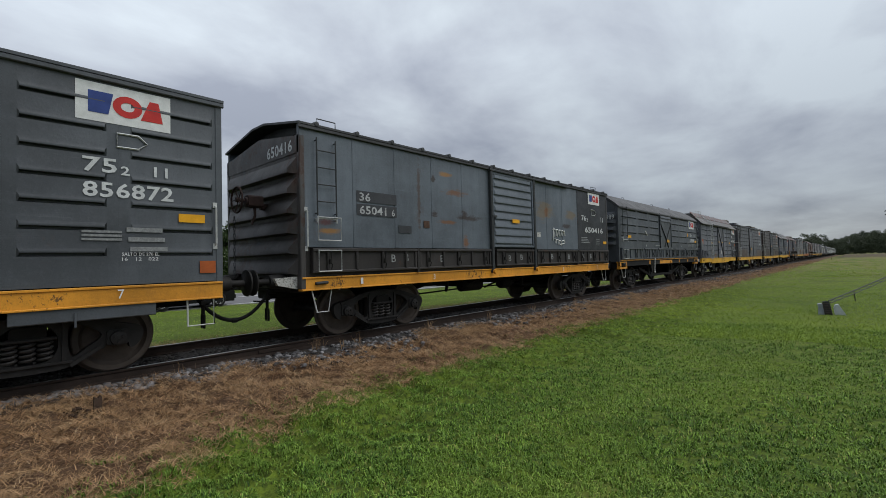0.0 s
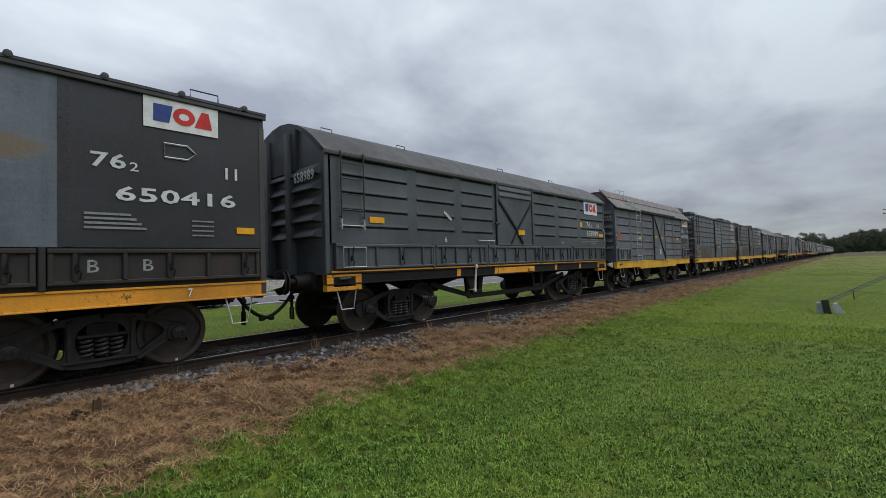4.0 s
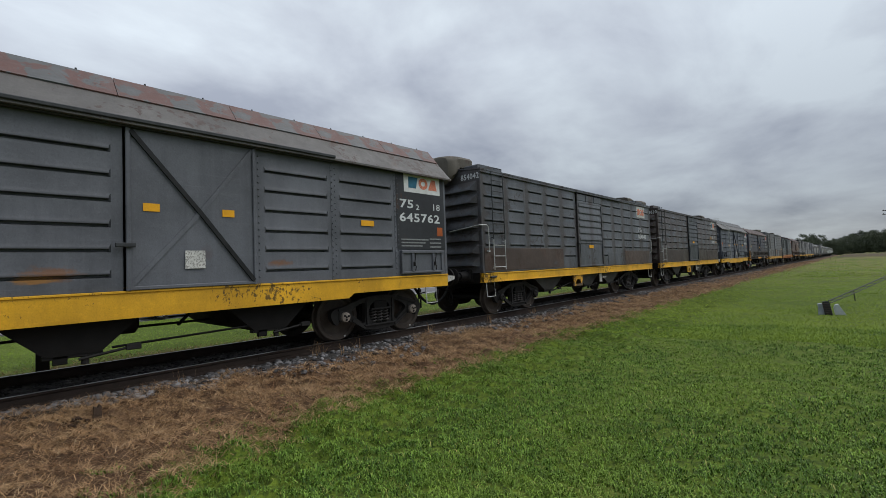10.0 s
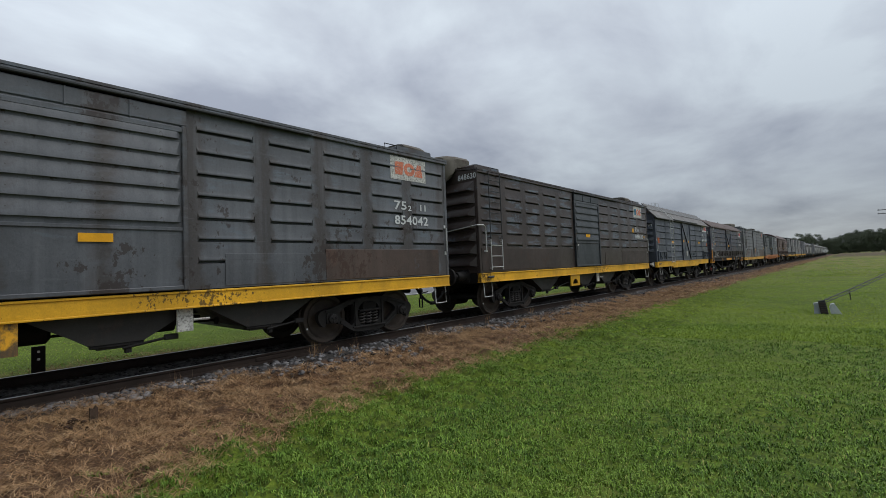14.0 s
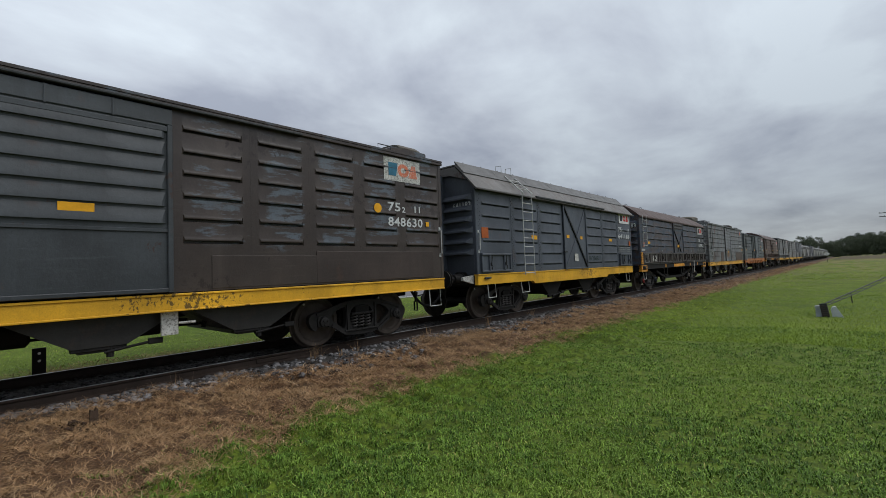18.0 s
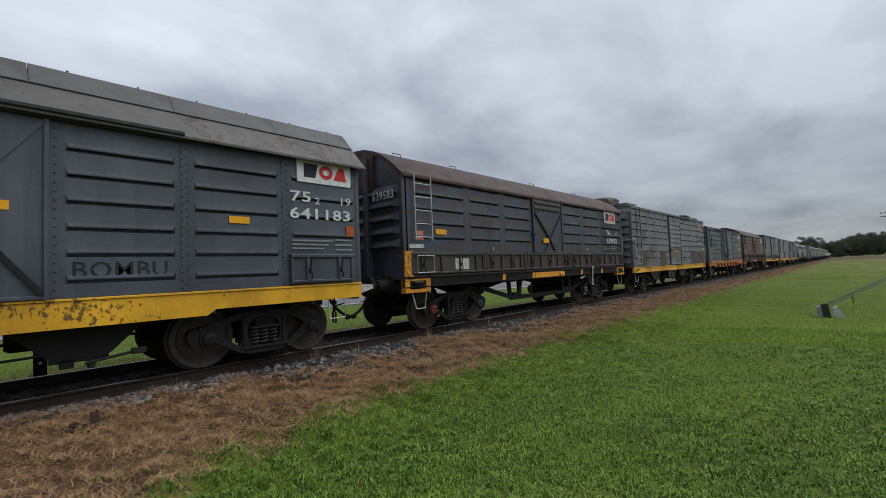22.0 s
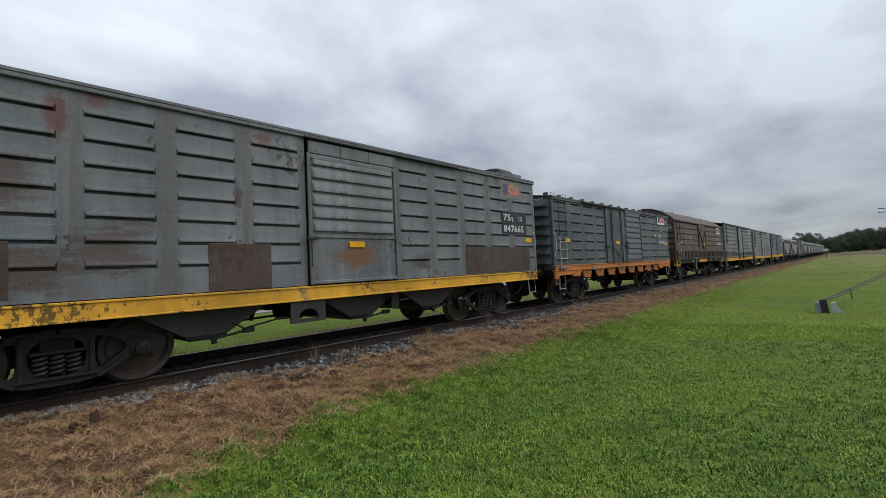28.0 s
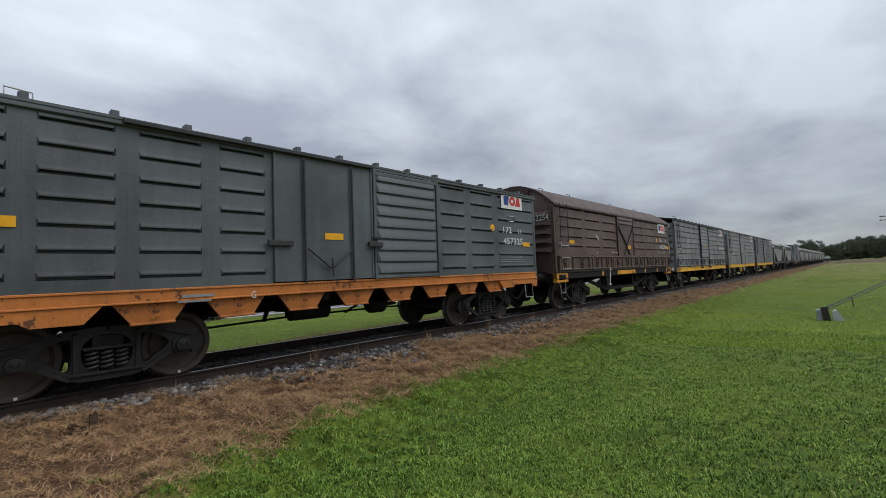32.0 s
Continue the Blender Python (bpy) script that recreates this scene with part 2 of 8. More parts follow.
GREY = (0.060, 0.072, 0.076)
M = {
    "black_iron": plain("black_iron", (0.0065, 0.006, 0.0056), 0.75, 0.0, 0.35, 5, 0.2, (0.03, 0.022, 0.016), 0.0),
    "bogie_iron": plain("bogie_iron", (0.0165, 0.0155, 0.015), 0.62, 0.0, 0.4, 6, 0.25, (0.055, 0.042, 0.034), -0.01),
    "spring_steel": plain("spring_steel", (0.050, 0.047, 0.045), 0.5, 0.2, 0.3, 12, 0.2, (0.10, 0.085, 0.07), 0.0),
    "wheel_steel": plain("wheel_steel", (0.070, 0.057, 0.048), 0.6, 0.3, 0.3, 4, 0.1, (0.03, 0.025, 0.02), 0.0),
    "tread_steel": plain("tread_steel", (0.30, 0.29, 0.28), 0.32, 0.9, 0.2, 8, 0.05),
    "bright_bar": plain("bright_bar", (0.42, 0.43, 0.42), 0.55, 0.2, 0.2, 9, 0.1, (0.18, 0.15, 0.12), 0.0),
    "dark_bar": plain("dark_bar", (0.035, 0.038, 0.040), 0.6, 0.0, 0.3, 9, 0.1),
    "dark_brace": plain("dark_brace", (0.014, 0.015, 0.016), 0.6, 0.0, 0.3, 9, 0.1),
    "small_print": plain("small_print", (0.22, 0.23, 0.23), 0.6, 0.0, 0.3, 30, 0.05, (0.07, 0.075, 0.08), 0.1),
    "white_paint": plain("white_paint", (0.62, 0.63, 0.62), 0.6, 0.0, 0.15, 7, 0.08, (0.28, 0.28, 0.27), 0.0),
    "worn_white": plain("worn_white", (0.50, 0.50, 0.47), 0.65, 0.0, 0.25, 4, 0.1, (0.13, 0.12, 0.11), 0.13),
    "stencil": plain("stencil", (0.52, 0.54, 0.54), 0.6, 0.0, 0.18, 8, 0.05, (0.16, 0.17, 0.17), 0.03),
    "logo_blue": plain("logo_blue", (0.030, 0.055, 0.20), 0.55, 0.0, 0.2, 6, 0.05),
    "logo_black": plain("logo_black", (0.02, 0.022, 0.03), 0.55, 0.0, 0.2, 6, 0.05),
    "logo_teal": plain("logo_teal", (0.03, 0.13, 0.20), 0.55, 0.0, 0.3, 6, 0.05),
    "logo_red": plain("logo_red", (0.50, 0.035, 0.030), 0.55, 0.0, 0.2, 6, 0.05),
    "logo_faded_red": plain("logo_faded_red", (0.52, 0.15, 0.08), 0.6, 0.0, 0.25, 4, 0.05, (0.5, 0.45, 0.4), 0.1),
    "yellow_mark": plain("yellow_mark", (0.70, 0.34, 0.015), 0.5, 0.0, 0.12, 6, 0.05),
    "orange_mark": plain("orange_mark", (0.34, 0.085, 0.022), 0.6, 0.0, 0.2, 6, 0.05),
    "red_paint": plain("red_paint", (0.28, 0.045, 0.04), 0.55, 0.0, 0.3, 9, 0.08),
    "rusty_wheel": plain("rusty_wheel", (0.040, 0.024, 0.021), 0.7, 0.0, 0.3, 9, 0.1),
    "hood_olive": paint("hood_olive", (0.072, 0.063, 0.046), (0.07, 0.066, 0.058), 0.2, rust=0.3, grime=0.3, seed=37.0, rough=0.7),
    "rubber": plain("rubber", (0.012, 0.012, 0.012), 0.7, 0.0, 0.3, 9, 0.1),
    "black_panel": paint("black_panel", (0.016, 0.018, 0.022), rust=0.1, grime=0.2, seed=4.0),
    "yellow_sill": paint("yellow_sill", (0.62, 0.33, 0.010), rust=0.27, chip=15.0, grime=0.15, seed=1.0, rusty=(0.03, 0.025, 0.02)),
    "amber_sill": paint("amber_sill", (0.55, 0.235, 0.014), rust=0.20, chip=15.0, grime=0.15, seed=2.0, rusty=(0.05, 0.03, 0.02)),
    "orange_sill": paint("orange_sill", (0.42, 0.135, 0.022), rust=0.35, chip=12.0, grime=0.3, seed=3.0, rusty=(0.06, 0.03, 0.02)),
    "worn_sill": paint("worn_sill", (0.58, 0.30, 0.02), (0.09, 0.105, 0.11), 0.15, rust=0.35, chip=14.0, grime=0.3, seed=5.0, rusty=(0.05, 0.03, 0.02)),
    "dark_sill": paint("dark_sill", (0.024, 0.0225, 0.021), rust=0.2, grime=0.3, seed=6.0),
    "patch_brown": paint("patch_brown", (0.058, 0.038, 0.030), (0.068, 0.072, 0.078), 0.12, rust=0.4, grime=0.4, seed=8.0),
    "roof_grey": paint("roof_grey", (0.078, 0.073, 0.068), rust=0.35, grime=0.4, seed=9.0),
    "roof_green": paint("roof_green", (0.080, 0.074, 0.057), rust=0.15, grime=0.3, seed=10.0),
}

# ---------------------------------------------------------------- mesh helpers
class Shape:
    """Collects vertices and faces of one mesh."""

    def __init__(self):
        self.v, self.f = [], []

    def add(self, verts, faces):
        n = len(self.v)
        self.v += [tuple(p) for p in verts]
        self.f += [tuple(n + i for i in q) for q in faces]
        return self

    def box(self, x0, x1, y0, y1, z0, z1):
        p = [(x, y, z) for x in (x0, x1) for y in (y0, y1) for z in (z0, z1)]
        return self.add(p, [(0, 1, 3, 2), (4, 6, 7, 5), (0, 4, 5, 1), (2, 3, 7, 6), (0, 2, 6, 4), (1, 5, 7, 3)])

    def prism(self, pts, a, b, axis="y"):
        """Extrudes an outline in the xz (axis y), yz (axis x) or xy (axis z) plane from a to b."""
        def at(p, w):
            return {"y": (p[0], w, p[1]), "x": (w, p[0], p[1]), "z": (p[0], p[1], w)}[axis]
        n = len(pts)
        area = sum(pts[i][0] * pts[(i + 1) % n][1] - pts[(i + 1) % n][0] * pts[i][1] for i in range(n))
        if (area > 0) == (axis == "y"):
            pts = pts[::-1]
        if a > b:
            a, b = b, a
        return self.add([at(p, a) for p in pts] + [at(p, b) for p in pts],
                        [tuple(range(n))[::-1], tuple(range(n, 2 * n))] + [(i, (i + 1) % n, n + (i + 1) % n, n + i) for i in range(n)])

    def cbox(self, x0, x1, y0, y1, z0, z1, c=0.012, axis="x"):
        """A box whose long edges are chamfered."""
        (a0, a1), (b0, b1), (w0, w1) = {"x": ((y0, y1), (z0, z1), (x0, x1)), "y": ((x0, x1), (z0, z1), (y0, y1)), "z": ((x0, x1), (y0, y1), (z0, z1))}[axis]
        return self.prism([(a0 + c, b0), (a1 - c, b0), (a1, b0 + c), (a1, b1 - c), (a1 - c, b1), (a0 + c, b1), (a0, b1 - c), (a0, b0 + c)], w0, w1, axis)

    def rod(self, pts, r, n=6, closed=False):
        """A round bar along a line of points."""
        pts = [Vector(p) for p in pts]
        k = len(pts)
        rings = []
        for i, p in enumerate(pts):
            if closed:
                d = pts[(i + 1) % k] - pts[i - 1]
            else:
                d = pts[min(i + 1, k - 1)] - pts[max(i - 1, 0)]
            d.normalize()
            u = d.cross(Vector((0, 0, 1)) if abs(d.z) < 0.9 else Vector((1, 0, 0))).normalized()
            w = d.cross(u)
            rings.append([p + r * (math.cos(2 * math.pi * j / n) * u + math.sin(2 * math.pi * j / n) * w) for j in range(n)])
        faces = []
        for i in range(k if closed else k - 1):
            m = (i + 1) % k
            faces += [(i * n + j, i * n + (j + 1) % n, m * n + (j + 1) % n, m * n + j) for j in range(n)]
        if not closed:
            faces += [tuple(range(n))[::-1], tuple(range((k - 1) * n, k * n))]
        return self.add([q for ring in rings for q in ring], faces)

    def lathe(self, prof, n=24, axis="y", at=(0, 0, 0)):
        """Turns (offset along the axis, radius) pairs round the axis."""
        vs = []
        for o, r in prof:
            for j in range(n):
                c, s = r * math.cos(2 * math.pi * j / n), r * math.sin(2 * math.pi * j / n)
                q = {"y": (c, o, s), "x": (o, c, s), "z": (c, s, o)}[axis]
                vs.append((q[0] + at[0], q[1] + at[1], q[2] + at[2]))
        k = len(prof)
        fs = [(i * n + j, (i + 1) * n + j, (i + 1) * n + (j + 1) % n, i * n + (j + 1) % n) for i in range(k - 1) for j in range(n)]
        if axis == "x":
            fs = [q[::-1] for q in fs]
        if prof[0][1] > 0.001:
            fs.append(tuple(range(n)) if axis != "x" else tuple(range(n))[::-1])
        if prof[-1][1] > 0.001:
            fs.append(tuple(range((k - 1) * n, k * n))[::-1] if axis != "x" else tuple(range((k - 1) * n, k * n)))
        return self.add(vs, fs)

    def strut(self, p, q, w, y0, y1, w2=None):
        """A flat bar from p to q in the xz plane, w wide (w2 at q), from y0 to y1."""
        p, q = Vector(p), Vector(q)
        d = (q - p).normalized()
        s = Vector((-d.y, d.x))
        w2 = w if w2 is None else w2
        return self.prism([tuple(p + s * w / 2), tuple(p - s * w / 2), tuple(q - s * w2 / 2), tuple(q + s * w2 / 2)], y0, y1)

    def mesh(self, name):
        seen, index, verts = {}, [], []
        for p in self.v:
            k = (round(p[0], 5), round(p[1], 5), round(p[2], 5))
            if k not in seen:
                seen[k] = len(verts)
                verts.append(p)
            index.append(seen[k])
        faces = []
        for q in self.f:
            q = [index[i] for i in q]
            q = [i for n, i in enumerate(q) if i != q[n - 1]]
            if len(q) > 2:
                faces.append(q)
        me = bpy.data.meshes.new(name)
        me.from_pydata(verts, [], faces)
        me.update()
        me.shade_smooth()
        me.set_sharp_from_angle(angle=radians(32))
        return me


STORE = {}


def part(name, shape, material, parent=None, label="", key=None):
    """Links a shape as one mesh object under a thing or part; shapes with the same key share their mesh."""
    if key is not None and key in STORE:
        me = STORE[key]
    else:
        me = (shape() if callable(shape) else shape).mesh(name)
        me.materials.append(material)
        if key is not None:
            STORE[key] = me
    ob = new(name, me)
    if me.materials[0] != material:
        ob.material_slots[0].link = "OBJECT"
        ob.material_slots[0].material = material
    if parent is not None:
        ob.parent = parent
    if label:
        ob["label"] = label
    return ob


LETTERS = {}


def lettering(text, heavy):
    """Characters of a word, each as vertices (the whole word in a unit box) and faces."""
    if (text, heavy) not in LETTERS:
        cu = bpy.data.curves.new("word", "FONT")
        cu.body, cu.resolution_u, cu.offset, cu.space_character = text, 2, 0.02 if heavy else 0.006, 1.06
        ob = bpy.data.objects.new("word", cu)
        me = bpy.data.meshes.new_from_object(ob)
        p = np.array([v.co[:2] for v in me.vertices])
        lo, hi = p.min(0), p.max(0)
        p = (p - lo) / (hi - lo)
        root = list(range(len(p)))

        def top(a):
            while root[a] != a:
                a = root[a]
            return a
        for q in me.polygons:
            for b in q.vertices[1:]:
                root[top(b)] = top(q.vertices[0])
        groups = {}
        for q in me.polygons:
            groups.setdefault(top(q.vertices[0]), []).append(tuple(q.vertices))
        out = []
        for faces in groups.values():
            used = sorted({a for q in faces for a in q})
            place = {a: k for k, a in enumerate(used)}
            out.append((p[used], [tuple(place[a] for a in q) for q in faces]))
        LETTERS[(text, heavy)] = out
        bpy.data.meshes.remove(me)
        bpy.data.objects.remove(ob)
        bpy.data.curves.remove(cu)
    return LETTERS[(text, heavy)]


def word(parent, text, x, z, w, h, y, material, name="numeral", end=False, bold=0.0):
    """Stencilled characters on a side (facing -y) or, with end, on a leading end (x is then the plane and y runs to the right as -y)."""
    for k, (p, faces) in enumerate(lettering(text, bold > 0)):
        part(name, lambda: Shape().add([(x, y - u * w, z + v * h) if end else (x + u * w, y, z + v * h) for u, v in p], faces), material, parent, key=("word", text, k, x, z, w, h, y, end))


def rect(parent, name, x0, x1, z0, z1, y, material, label="", thick=0.004):
    return part(name, lambda: Shape().box(x0, x1, y - thick, y, z0, z1), material, parent, label, key=("rect", x0, x1, z0, z1, y, thick))

from mathutils.geometry import tessellate_polygon

# ---------------------------------------------------------------- wagons
TRACK_Y = 0.8725      # middle of the track
HW = 1.5325           # half the width of a wagon body
WHEEL_R = 0.49
WHEELSETS = []
WAGONS = []


def grooved(s, x0, x1, z0, z1, rows, m=0.13, y=-HW, d=0.012, back=0.09):
    """A sheet with pressed ribs: swelling out downwards to a lip, undercut below it. rows: heights of the ribs."""
    xa, xb = x0 + m, x1 - m
    s.add([(x, y, z) for x in (x0, xa) for z in (z0, z1)], [(0, 2, 3, 1)])
    s.add([(x, y, z) for x in (xb, x1) for z in (z0, z1)], [(0, 2, 3, 1)])
    low, e = z0, 0.045
    for z in sorted(rows):
        s.add([(xa, y, low), (xb, y, low), (xb, y, z - 0.044), (xa, y, z - 0.044)], [(0, 1, 2, 3)])
        ring = [(y + 0.075, z - 0.030, 0.03), (y + 0.075, z - 0.002, 0.03), (y - 0.009, z + 0.002, 0.02), (y - d, z + 0.012, 0.02), (y - d * 0.6, z + 0.035, 0.02)]
        rows_ = [(xa, xb, y, z - 0.044)] + [(xa + k, xb - k, yy, zz) for yy, zz, k in ring] + [(xa, xb, y, z + 0.07)]
        for (a0, a1, ya, za), (b0, b1, yb, zb) in zip(rows_, rows_[1:]):
            s.add([(a0, ya, za), (a1, ya, za), (b1, yb, zb), (b0, yb, zb)], [(0, 1, 2, 3)])
        for q, flip in ((0, False), (1, True)):
            vs = [(r_[q], r_[2], r_[3]) for r_ in rows_]
            s.add(vs, [tuple(range(len(vs))) if flip else tuple(range(len(vs)))[::-1]])
        low = z + 0.07
    s.add([(xa, y, low), (xb, y, low), (xb, y, z1), (xa, y, z1)], [(0, 1, 2, 3)])
    s.add([(x0, y, z0), (x1, y, z0), (x1, y, z1), (x0, y, z1), (x0, y + back, z0), (x1, y + back, z0), (x1, y + back, z1), (x0, y + back, z1)],
          [(0, 4, 5, 1), (3, 2, 6, 7), (0, 3, 7, 4), (1, 5, 6, 2)])
    return s


def bead(s, x0, x1, z, y=-HW, h=0.085, p=0.035):
    """A raised louvre blade: sloping above, undercut below."""
    e = 0.05
    s.add([(x0, y, z), (x1, y, z), (x1, y, z + h), (x0, y, z + h),
           (x0 + e, y - p, z - 0.006), (x1 - e, y - p, z - 0.006), (x1 - e, y - p * 0.9, z + 0.3 * h), (x0 + e, y - p * 0.9, z + 0.3 * h)],
          [(4, 5, 6, 7), (0, 1, 5, 4), (1, 2, 6, 5), (2, 3, 7, 6), (3, 0, 4, 7)])


def endbead(s, x, y0, y1, z0, z1, p=0.11, sign=-1):
    """A deep rib across an end wall."""
    zm = z0 + (z1 - z0) * 0.28
    e = 0.16
    q = x + sign * p
    s.add([(x, y0, z0), (x, y1, z0), (x, y1, z1), (x, y0, z1), (q, y0 + e, z0 + 0.03), (q, y1 - e, z0 + 0.03), (q * 0.999, y1 - e, zm + 0.02), (q * 0.999, y0 + e, zm + 0.02)],
          [(4, 5, 6, 7), (0, 1, 5, 4), (1, 2, 6, 5), (2, 3, 7, 6), (3, 0, 4, 7)])


def wheel_shape(side):
    prof = [(0.985, 0.0), (0.985, 0.085), (0.965, 0.10), (0.93, 0.115), (0.895, 0.15), (0.885, 0.35), (0.905, 0.385), (0.932, 0.40), (0.934, 0.462), (0.925, 0.476),
            (0.835, 0.49), (0.82, 0.512), (0.80, 0.518), (0.79, 0.50), (0.79, 0.40), (0.83, 0.36), (0.845, 0.14), (0.78, 0.10), (0.78, 0.0)]
    return Shape().lathe([(side * o, r) for o, r in prof], 40)


def wheelset(parent, x):
    ws = part("wheelset", lambda: Shape().lathe([(-1.2, 0.0), (-1.2, 0.06), (-1.0, 0.065), (-0.9, 0.09), (0.9, 0.09), (1.0, 0.065), (1.2, 0.06), (1.2, 0.0)], 14), M["bogie_iron"], parent, key="axle")
    ws.location = (x, 0, WHEEL_R)
    for side in (-1, 1):
        part("wheel", lambda: wheel_shape(side), M["wheel_steel"], ws, key=("wheel", side))
    part("chalk_mark", lambda: Shape().box(-0.02, 0.015, -0.9375, -0.93, 0.42, 0.455), M["white_paint"], ws, "small white paint spot", key="chalk_mark")
    WHEELSETS.append(ws)


def rounded(pts, turns=2):
    """Cuts the corners of a closed outline."""
    for _ in range(turns):
        pts = [q for (a, b), (c, d) in zip(pts, pts[1:] + pts[:1]) for q in ((a * 0.75 + c * 0.25, b * 0.75 + d * 0.25), (a * 0.25 + c * 0.75, b * 0.25 + d * 0.75))]
    return pts


def cast_plate(s, outer, holes, y0, y1):
    """A plate of any outline with openings, standing along x and z."""
    loops = [outer] + holes
    flat = [q for lp in loops for q in lp]
    tris = tessellate_polygon([[Vector((x, z, 0)) for x, z in lp] for lp in loops])
    n = len(flat)
    faces = []
    for a, b, c in tris:
        (ax, az), (bx, bz), (cx, cz) = flat[a], flat[b], flat[c]
        if (bx - ax) * (cz - az) - (bz - az) * (cx - ax) < 0:
            b, c = c, b
        faces += [(a, b, c), (c + n, b + n, a + n)]
    k = 0
    for lp in loops:
        m = len(lp)
        area = sum(lp[i][0] * lp[(i + 1) % m][1] - lp[(i + 1) % m][0] * lp[i][1] for i in range(m))
        turn = (area > 0) == (lp is outer)
        for i in range(m):
            a, b = k + i, k + (i + 1) % m
            faces.append((a, a + n, b + n, b) if turn else (b, b + n, a + n, a))
        k += m
    s.add([(x, y0, z) for x, z in flat] + [(x, y1, z) for x, z in flat], faces)
    return s


def side_frame_shape():
    s = Shape()
    y0, y1 = -1.16, -1.05
    left = [(-0.02, 0.865), (-0.40, 0.845), (-0.62, 0.765), (-0.86, 0.695), (-1.12, 0.665), (-1.21, 0.60), (-1.21, 0.48), (-1.13, 0.36), (-1.055, 0.33),
            (-1.035, 0.38), (-1.03, 0.53), (-0.97, 0.575), (-0.85, 0.575), (-0.79, 0.53), (-0.785, 0.40), (-0.74, 0.36), (-0.69, 0.37), (-0.62, 0.375), (-0.45, 0.22), (-0.34, 0.165), (-0.02, 0.155)]
    outer = left + [(-x, z) for x, z in left[::-1]]
    tri = [(-0.77, 0.535), (-0.64, 0.665), (-0.42, 0.745), (-0.375, 0.69), (-0.385, 0.38), (-0.43, 0.285), (-0.56, 0.40)]
    window = [(-0.285, 0.27), (0.285, 0.27), (0.285, 0.75), (-0.285, 0.75)]
    cast_plate(s, rounded(outer), [rounded(tri), rounded([(-x, z) for x, z in tri]), rounded(window)], y0, y1)
    # raised flanges along the members
    for k in (-1, 1):
        s.strut((k * 1.05, 0.635), (k * 0.50, 0.795), 0.05, y0 - 0.03, y0 + 0.01)
        s.strut((k * 0.52, 0.79), (k * -0.02, 0.84), 0.05, y0 - 0.03, y0 + 0.01)
        s.strut((k * 0.72, 0.40), (k * 0.40, 0.205), 0.05, y0 - 0.03, y0 + 0.01)
        s.strut((k * 0.34, 0.24), (k * 0.35, 0.80), 0.05, y0 - 0.03, y0 + 0.01)
    s.cbox(-0.42, 0.42, y0 - 0.04, y1 + 0.02, 0.235, 0.275, 0.01, "x")
    return s


def spring_shape():
    s = Shape()
    pts = [(0.066 * math.cos(a), 0.066 * math.sin(a), 0.29 + 0.27 * a / (math.pi * 9)) for a in [i * math.pi / 5 for i in range(46)]]
    return s.rod(pts, 0.0185, 5)


def bogie(parent, x, tint, second=None):
    def bolster():
        s = Shape()
        s.cbox(-0.17, 0.17, -1.19, 1.19, 0.58, 0.74, 0.03, "y")
        s.cbox(-0.22, 0.22, -0.75, 0.75, 0.42, 0.80, 0.04, "y")
        s.cbox(-0.34, 0.34, -0.14, 0.14, 0.74, 0.90, 0.03, "y")
        # added black sheets behind the springs, standing for the darkness inside the frame window
        for k in (-1, 1):
            s.box(-0.30, 0.30, k * 1.02 - 0.02, k * 1.02 + 0.02, 0.26, 0.58)
        for k in (-1, 1):
            s.cbox(k * 0.34 - 0.05, k * 0.34 + 0.05, -0.9, 0.9, 0.40, 0.50, 0.02, "y")
        return s
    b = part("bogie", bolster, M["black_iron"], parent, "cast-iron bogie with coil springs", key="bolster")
    b.location = (x, 0, 0)
    part("side_frame", side_frame_shape, M["bogie_iron"], b, key="side_frame")
    far = part("side_frame", side_frame_shape, M["bogie_iron"], b, key="side_frame")
    far.rotation_euler = (0, 0, math.pi)
    for i in (-1, 0, 1):
        sp = part("spring", spring_shape, M["spring_steel"], b, key="spring")
        sp.location = (i * 0.165, -1.12, 0)
    part("spring_plate", lambda: Shape().cbox(-0.27, 0.27, -1.22, -1.05, 0.56, 0.60, 0.01), M["bogie_iron"], b, key="spring_plate")
    for k in (-1, 1):
        def box():
            s = Shape()
            return s.cbox(-0.13, 0.13, -1.185, -1.02, 0.40, 0.60, 0.03, "y")

        def cap():
            s = Shape()
            s.lathe([(-1.245, 0.0), (-1.245, 0.075), (-1.235, 0.095), (-1.19, 0.10), (-1.02, 0.10)], 14, at=(0, 0, 0.49))
            return s

        def bolts():
            s = Shape()
            for j in range(3):
                q = 2 * math.pi * j / 3 + 0.4
                s.lathe([(-1.265, 0.0), (-1.265, 0.02), (-1.24, 0.024)], 6, at=(0.05 * math.cos(q), 0, 0.49 + 0.05 * math.sin(q)))
            return s.lathe([(-1.252, 0.0), (-1.25, 0.02), (-1.24, 0.025)], 8, at=(0, 0, 0.49))
        a = part("axle_box", box, M["bogie_iron"], b, key="axle_box")
        part("axle_cap", cap, tint if k < 0 else second or tint, a, key="axle_cap")
        part("cap_bolts", bolts, M["bogie_iron"], a, key="cap_bolts")
        a.location = (k * 0.91, 0, 0)

        def shoe():
            s = Shape()
            s.cbox(-0.04, 0.04, -0.93, -0.83, 0.33, 0.66, 0.015, "z")
            return s.cbox(-0.03, 0.03, -0.90, 0.9, 0.44, 0.54, 0.015, "y")
        h = part("brake_beam", shoe, M["black_iron"], b, key="brake_beam")
        h.location = (k * 0.33, 0, 0)
        wheelset(parent, x + k * 0.91)


